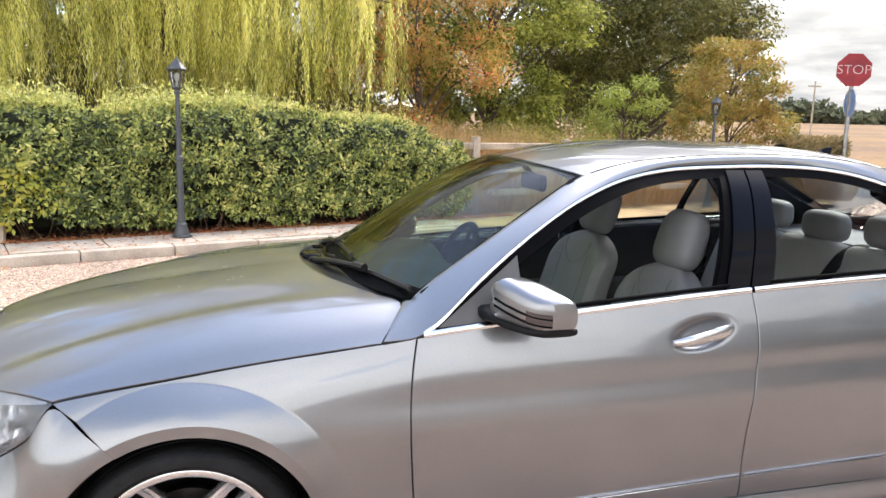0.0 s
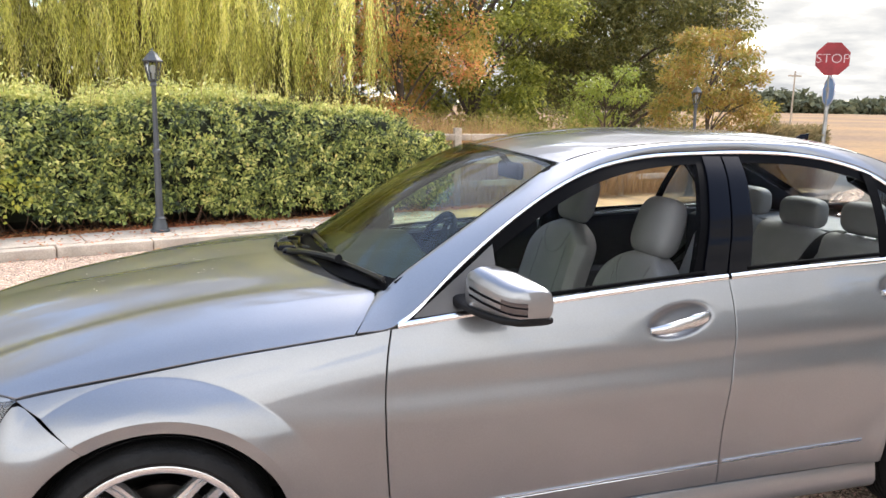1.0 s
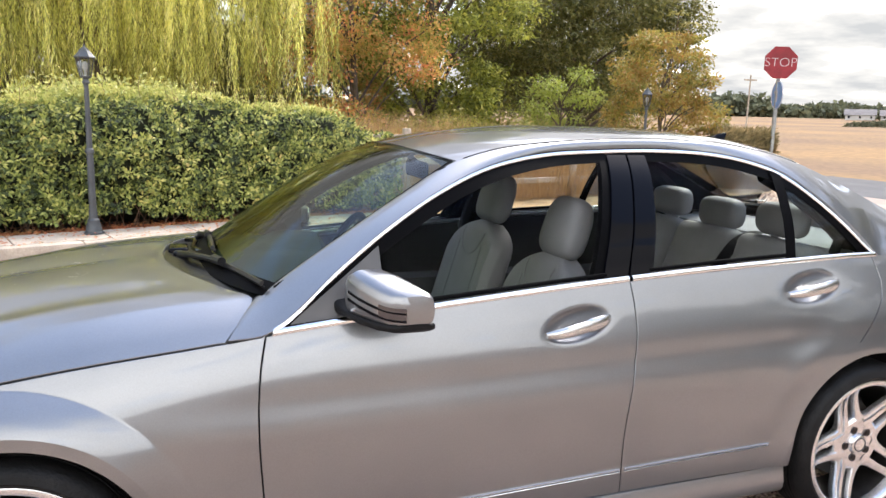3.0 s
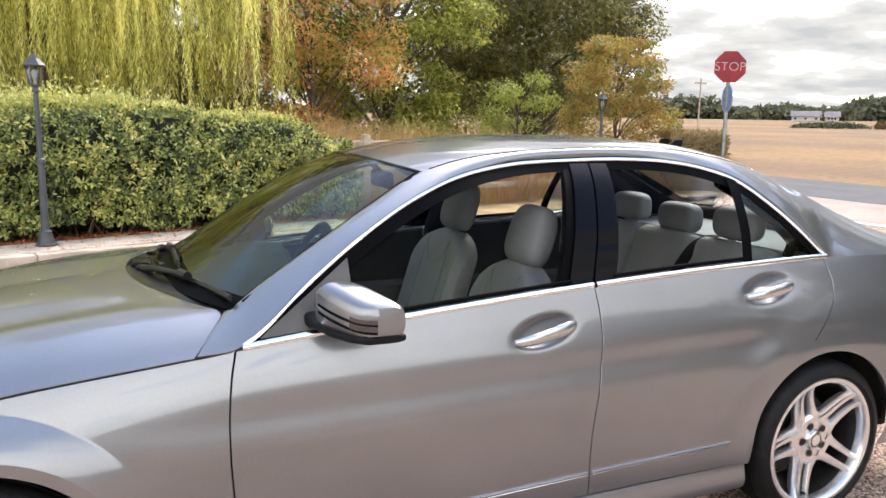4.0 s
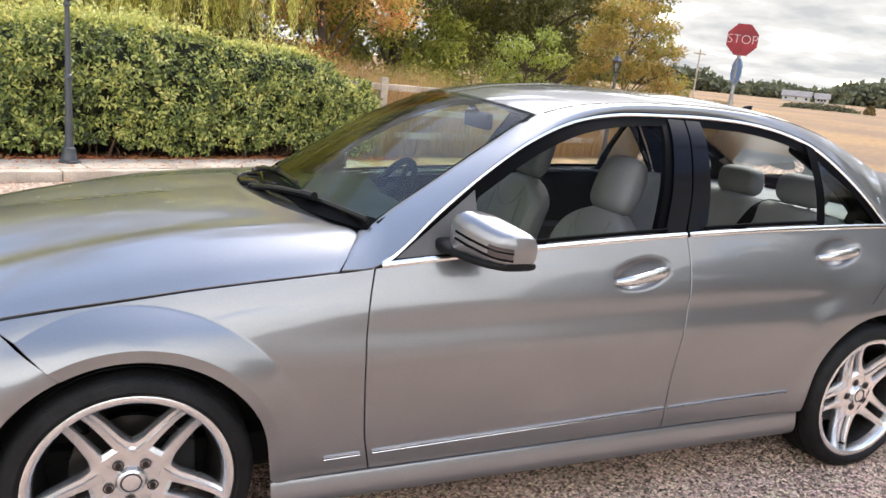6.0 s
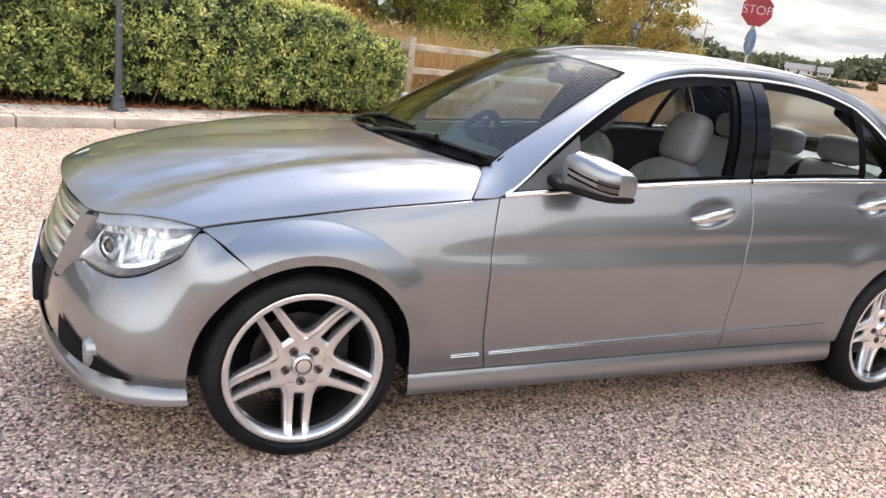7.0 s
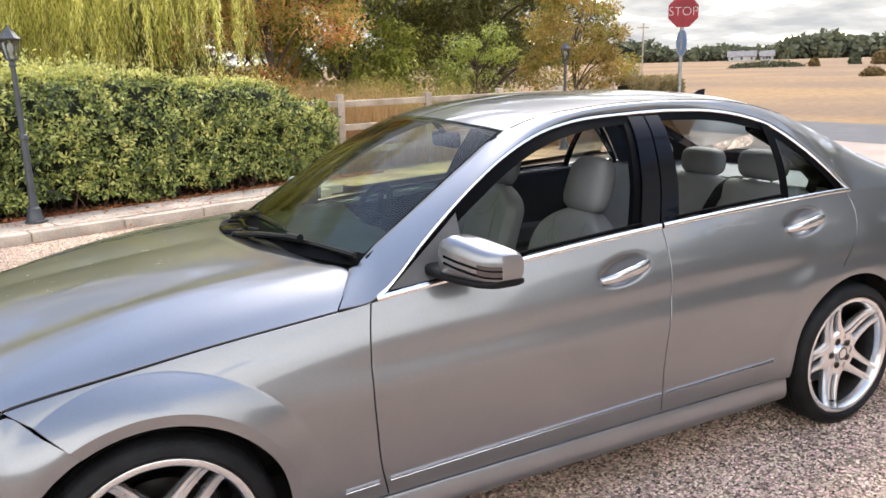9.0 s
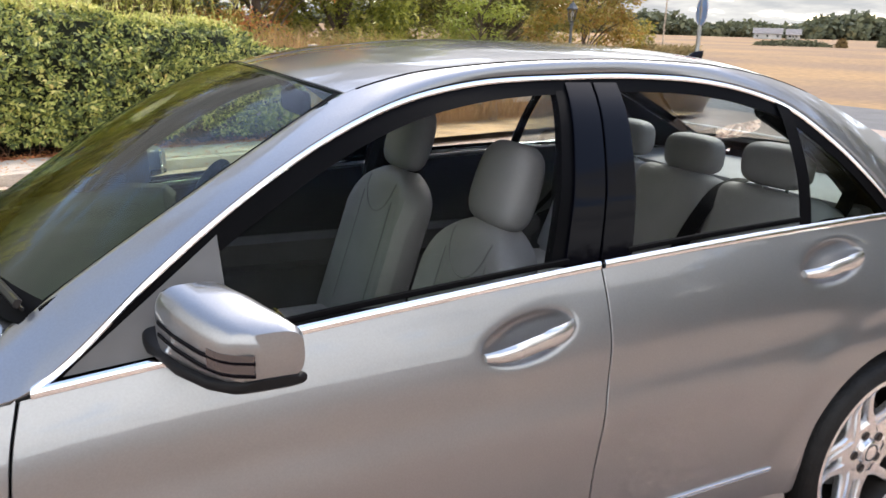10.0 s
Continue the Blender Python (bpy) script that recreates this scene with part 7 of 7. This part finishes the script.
bush((12.0, 11.3, 0.05), 0.36, 1.62, DARK, "small dark evergreen bush near the road", 41)
bush((7.2, 12.2, 0.1), 1.0, 1.1, GREEN, "low green bush behind the fence", 42)
bush((6.0, 14.5, 0.1), 1.4, 1.3, GREEN, "low green bush behind the fence", 43)
SCRUB = [(0.13, 0.15, 0.035), (0.26, 0.28, 0.07), (0.42, 0.40, 0.12), (0.52, 0.44, 0.17)]
bush((1.9, 15.6, 0.1), 1.7, 2.9, OLIVE, "dark olive thicket below the trees", 51, 4600, 0.10)
bush((3.0, 16.6, 0.1), 1.6, 2.6, OLIVE, "dark olive thicket below the trees", 50, 4200, 0.10)
bush((4.7, 11.4, 0.1), 0.9, 1.15, SCRUB, "yellowing scrub behind the fence", 45)
bush((6.3, 12.9, 0.1), 1.1, 1.45, SCRUB, "yellowing scrub behind the fence", 46)
bush((8.4, 13.4, 0.1), 0.8, 1.25, SCRUB, "yellowing scrub behind the fence", 47)
bush((9.4, 16.6, 0.1), 1.3, 1.5, SCRUB, "yellowing scrub behind the fence", 48)
bush((12.2, 13.6, 0.1), 0.7, 1.0, GOLD, "low browning bush behind the fence", 49)
bush((11.8, 16.5, 0.1), 1.3, 0.9, GOLD, "low browning bush behind the fence", 44)

# dry grass
STRAW = leafy("straw", [(0.17, 0.11, 0.05), (0.33, 0.22, 0.10), (0.46, 0.34, 0.18), (0.26, 0.16, 0.08), (0.14, 0.14, 0.045)], rough=0.8, trans=0.2)
rg_ = np.random.default_rng(51)
n_ = 60000
u = rg_.uniform(3.75, 12.5, n_); v = 0.5 + rg_.uniform(0, 1, n_) ** 1.2 * 6
P = to_world(u, v, np.full(n_, 0.09))
D = unit(rg_, n_) * 0.35 + np.array((0, 0, 1.0))
h = rg_.uniform(0.25, 0.8, n_) * (0.55 + 0.45 * np.sin(u * 1.7 + v) ** 2)
vv, ff = leaf_cloud(P, D, unit(rg_, n_), h, rg_.uniform(0.003, 0.007, n_), 0.2)
tagged(quick("dry_grass", vv, ff, STRAW), "tall dry straw-coloured grass", "grass", kind="stuff")
n_ = 5200
u = 4.1 + rg_.exponential(1.3, n_); v = rg_.uniform(0.75, 2.6, n_)
P = to_world(u, v, np.full(n_, 0.09))
vv, ff = leaf_cloud(P, unit(rg_, n_) * 0.28 + np.array((0, 0, 1.0)), unit(rg_, n_), rg_.uniform(0.7, 1.55, n_), rg_.uniform(0.003, 0.006, n_), 0.2)
tagged(quick("tall_straw", vv, ff, STRAW), "tall bleached straw stalks beyond the hedge", "grass", kind="stuff")
# grasses by the sign
n_ = 6000
P = np.stack([rg_.uniform(11.5, 12.9, n_), rg_.uniform(10.2, 10.6, n_), np.full(n_, 0.02)], 1)
vv, ff = leaf_cloud(P, unit(rg_, n_) * 0.4 + np.array((0, 0, 1.0)), unit(rg_, n_), rg_.uniform(0.4, 0.95, n_), rg_.uniform(0.004, 0.008, n_), 0.2)
tagged(quick("roadside_grass", vv, ff, STRAW), "clump of tall dry roadside grass", "grass", kind="stuff")

# ---- distance: woods, hedgerow, houses, pole ----
# bluish, lifted tints: the haze of distance is put into the leaf colour
FAR = leafy("far_hazy_leaf", [(0.050, 0.066, 0.052), (0.080, 0.10, 0.068), (0.115, 0.135, 0.085), (0.18, 0.19, 0.115)], rough=0.9, trans=0.1)
P, N = [], []
for k in range(760):
    th = rg_.uniform(0, 2 * np.pi)
    if k % 3:
        th = radians(8 + 62 * (k / 760) + rg_.uniform(-0.6, 0.6))
    r = rg_.uniform(270, 330)
    x, y = r * math.cos(th), r * math.sin(th)
    hh = rg_.uniform(2.8, 5.8) * (1 + 0.35 * math.sin(th * 23) + 0.2 * math.sin(th * 61))
    m_ = 130
    q = unit(rg_, m_) * np.array((5.5, 5.5, hh * 0.55)) * (rg_.uniform(0.3, 1, m_) ** 0.5)[:, None]
    q[:, 2] = q[:, 2] + hh * 0.5
    P.append(np.array((x, y, float(rise(x, y)))) + q); N.append(unit(rg_, m_) + np.array((0, 0, 0.6)))
P, N = np.concatenate(P), np.concatenate(N)
vv, ff = leaf_cloud(P, unit(rg_, len(P)), N, rg_.uniform(1.4, 2.6, len(P)), rg_.uniform(0.7, 1.1, len(P)), 0.2)
tagged(quick("far_woods", vv, ff, FAR), "belt of dark woods beyond the fields", "trees", kind="stuff")
# hedgerow in the field and single bushes
BROWNISH = leafy("brown_bush_leaf", [(0.12, 0.10, 0.05), (0.19, 0.15, 0.07), (0.24, 0.18, 0.08)], rough=0.9, trans=0.1)
LIME = leafy("pale_bush_leaf", [(0.22, 0.24, 0.08), (0.30, 0.31, 0.11), (0.36, 0.35, 0.14)], rough=0.9, trans=0.1)
for x, y, ln, turn_, wd, hh, mt_, nm in ((92.6, 75.2, 5.6, -0.595, 0.9, 0.95, FAR, "hedge"), (96.7, 70.6, 0.8, 0, 0.8, 1.5, BROWNISH, "bush"), (109.7, 73.4, 1.1, 0, 1.0, 2.0, FAR, "bush"), (106.4, 67.1, 1.8, 0, 1.4, 2.5, BROWNISH, "bush"), (104.4, 63.5, 1.2, 0, 1.0, 1.5, LIME, "bush"), (57.8, 35.8, 1.3, 0, 0.8, 0.75, BROWNISH, "bush"), (54.5, 28.9, 0.95, 0, 0.8, 1.1, FAR, "bush"), (106.7, 57.9, 1.0, 0, 0.9, 1.4, BROWNISH, "bush")):
    q = unit(rg_, 1400)
    s_ = np.stack([q[:, 0] * ln, q[:, 1] * wd, abs(q[:, 2]) * hh], 1) * (rg_.uniform(0.35, 1, 1400) ** 0.4)[:, None] * (1.0 if nm == "hedge" else 0.8)
    c_, sn_ = math.cos(turn_), math.sin(turn_)
    P = np.array((x, y, float(rise(x, y)) - 0.05)) + np.stack([s_[:, 0] * c_ - s_[:, 1] * sn_, s_[:, 0] * sn_ + s_[:, 1] * c_, s_[:, 2]], 1)
    vv, ff = leaf_cloud(P, unit(rg_, 1400), unit(rg_, 1400) + np.array((0, 0, 0.7)), rg_.uniform(0.22, 0.42, 1400), 0.12, 0.2)
    kind_ = {"FAR": "dark green"}.get("FAR" if mt_ is FAR else "", "brown" if mt_ is BROWNISH else "pale yellow-green")
    ob_ = thing("field_" + nm, (x, y, float(rise(x, y))), "distant %s %s standing in the stubble" % (kind_, nm), "hedge" if nm == "hedge" else "bush", "field bushes" if nm == "bush" else "")
    quick("leaf_mass", vv, ff, mt_, ob_)
WALLW = material("white_render", (0.46, 0.45, 0.44), rough=0.9, vary=0.08, scale=0.5)
SLATE = material("slate_roof", (0.085, 0.078, 0.085), rough=0.8, vary=0.2, scale=1)
for az, r, w_, h_, col in ((48.3, 235, 7, 1.3, SLATE), (49.9, 240, 3.4, 1.2, SLATE)):
    th = radians(90 - az)
    x, y = r * math.cos(th), -2.7 + r * math.sin(th)
    z = float(rise(x, y))
    e = thing("far_house", (x, y, z), "distant white house with a slate roof", "house", "far houses")
    m4 = Matrix.Translation((x, y, z)) @ Matrix.Rotation(radians(-az), 4, "Z")
    link("wall", Shape().box((-w_ / 2, -3.5, 0), (w_ / 2, 3.5, h_), m4), WALLW, e, smooth=False)
    g = np.array([(-w_ / 2 - 0.4, -4, h_), (w_ / 2 + 0.4, -4, h_), (w_ / 2 + 0.4, 0, h_ + 1.6), (-w_ / 2 - 0.4, 0, h_ + 1.6), (-w_ / 2 - 0.4, 4, h_), (w_ / 2 + 0.4, 4, h_)]) @ np.array(m4.to_3x3()).T + np.array(m4.translation)
    link("roof", Shape().add(g, [(0, 1, 2, 3), (3, 2, 5, 4), (0, 3, 4), (1, 5, 2), (0, 4, 5, 1)]), col, e, smooth=False)
    for dx in np.linspace(-w_ / 2 + 0.9, w_ / 2 - 0.9, 3):
        link("window", Shape().box((dx - 0.25, -3.56, 0.45), (dx + 0.25, -3.48, 1.0), m4), GLOSS, e, smooth=False)
th = radians(90 - 41.6)
x, y = 62 * math.cos(th), -2.7 + 62 * math.sin(th)
z = float(rise(x, y))
pole = thing("telegraph_pole", (x, y, z), "wooden telegraph pole beside the field", "pole")
link("mast", Shape().tube([(x, y, z), (x, y, z + 4.6)], [0.07, 0.05], 8), WOODGREY, pole)
link("crossarm", Shape().box((x - 0.55, y - 0.05, z + 4.2), (x + 0.55, y + 0.05, z + 4.3)), WOODGREY, pole, smooth=False)

# roadside pole with dry grass at its foot, and a marker post at the junction
pole = thing("telegraph_pole", (23.7, 10.33, 0.0), "weathered wooden pole beside the road", "pole")
link("mast", Shape().tube([(23.7, 10.33, -0.02), (23.72, 10.33, 7.5)], [0.13, 0.10], 12), WOODGREY, pole)
link("bracket", Shape().box((23.3, 10.28, 6.9), (24.1, 10.38, 7.0)), WOODGREY, pole, smooth=False)
n_ = 1600
P = np.stack([23.6 + rg_.normal(0, 0.45, n_), 10.2 + rg_.normal(0, 0.3, n_), np.full(n_, -0.01)], 1)
vv, ff = leaf_cloud(P, unit(rg_, n_) * 0.5 + np.array((0, 0, 1.0)), unit(rg_, n_), rg_.uniform(0.3, 0.9, n_), rg_.uniform(0.006, 0.012, n_), 0.2)
tagged(quick("pole_grass", vv, ff, STRAW), "tuft of dry grass round the pole", "grass", kind="stuff")
MARKY = material("marker_yellow", (0.62, 0.36, 0.02), rough=0.5, vary=0.1)
MARKR = material("marker_red", (0.45, 0.06, 0.02), rough=0.4, vary=0.1)
mk = thing("marker_post", (13.19, 4.5, 0.0), "short yellow marker post with a red top", "post")
link("shaft", Shape().rounded((13.14, 4.45, 0.0), (13.24, 4.55, 0.48), 0.012, 2), MARKY, mk)
link("reflector", Shape().rounded((13.135, 4.445, 0.482), (13.245, 4.555, 0.62), 0.012, 2), MARKR, mk)
# clipped dry hedge beside the sign
n_ = 9000
q = rg_.uniform(0, 1, (n_, 3))
side_ = rg_.integers(0, 4, n_)
px_ = 11.35 + 1.55 * q[:, 0]; py_ = 10.55 + 0.5 * q[:, 1]; pz_ = 0.05 + 1.2 * q[:, 2]
py_ = np.where(side_ <= 1, 10.55 + rg_.normal(0, 0.03, n_), py_)
pz_ = np.where(side_ == 2, 1.25 + rg_.normal(0, 0.03, n_), pz_)
px_ = np.where(side_ == 3, 12.9 + rg_.normal(0, 0.03, n_), px_)
lowh = thing("low_hedge", (12.1, 10.8, 0.0), "low clipped hedge of dry grey-green leaves beside the sign", "hedge")
DRYH = leafy("dry_hedge_leaf", [(0.10, 0.11, 0.05), (0.20, 0.18, 0.09), (0.34, 0.29, 0.16), (0.44, 0.37, 0.22)], rough=0.8, trans=0.15, patch=4.0)
P = np.stack([px_, py_, pz_], 1)
vv, ff = leaf_cloud(P, unit(rg_, n_) * 0.6 + np.array((0.3, -0.3, 0.6)), unit(rg_, n_), rg_.uniform(0.08, 0.2, n_), rg_.uniform(0.008, 0.016, n_), 0.2)
quick("leaf_mass", vv, ff, DRYH, lowh)
# solid core, near-black for the shade inside the leaves
link("shade_core", Shape().rounded((11.4, 10.58, 0.0), (12.86, 11.02, 1.2), 0.05, 2), CORE, lowh)

# ---- loose gravel stones, nearest the camera's way ----
rg_ = np.random.default_rng(77)
def pebbles(name, n_, xr, yr, dens=None):
    x, y = rg_.uniform(*xr, n_), rg_.uniform(*yr, n_)
    r = 0.0032 + 0.0050 * rg_.uniform(0, 1, n_) ** 1.4
    base_ = np.array([(1, 0, -0.1), (0.2, 0.95, 0), (-0.9, 0.35, -0.1), (-0.45, -0.85, 0.05), (0.55, -0.8, 0), (0.1, 0.05, 0.85)])
    th = rg_.uniform(0, 2 * np.pi, n_)
    c, s = np.cos(th), np.sin(th)
    st_ = base_[None] * rg_.uniform(0.65, 1.25, (n_, 6, 3))
    v = np.stack([(st_[..., 0] * c[:, None] - st_[..., 1] * s[:, None]) * r[:, None] * 1.25, (st_[..., 0] * s[:, None] + st_[..., 1] * c[:, None]) * r[:, None], st_[..., 2] * r[:, None] * 0.9], -1)
    v = v + np.stack([x, y, rg_.uniform(0.000, 0.005, n_)], 1)[:, None]
    f = np.array([(0, 1, 5), (1, 2, 5), (2, 3, 5), (3, 4, 5), (4, 0, 5)])
    ff = (np.arange(n_)[:, None, None] * 6 + f[None]).reshape(-1, 3)
    return tagged(quick(name, v.reshape(-1, 3), ff, PEBBLE), "loose beige, grey and pinkish gravel stones", "gravel", kind="stuff")


pebbles("gravel_stones", 185000, (-2.2, 4.0), (-2.5, 0.1))
pebbles("gravel_stones", 30000, (-3.6, 0.6), (0.3, 5.4))


# unseen trees at the yard's edge behind the camera's way, added to darken reflections
for k, (x, y, h) in enumerate(((18.0, -14.5, 7.0), (19.5, -10.0, 10.2), (20.5, -5.5, 12.0), (22.0, -1.0, 11.0), (15.0, -19.0, 6.4))):
    crown_tree("unseen_tree", (x, y, 0.0), h, 0.36 * h, 0.3, DARK, "unseen dark green tree added to darken the car's reflections", 60 + k, 150, 150, 0.30, first=0.06, clump_r=1.2, shape_pow=0.3)
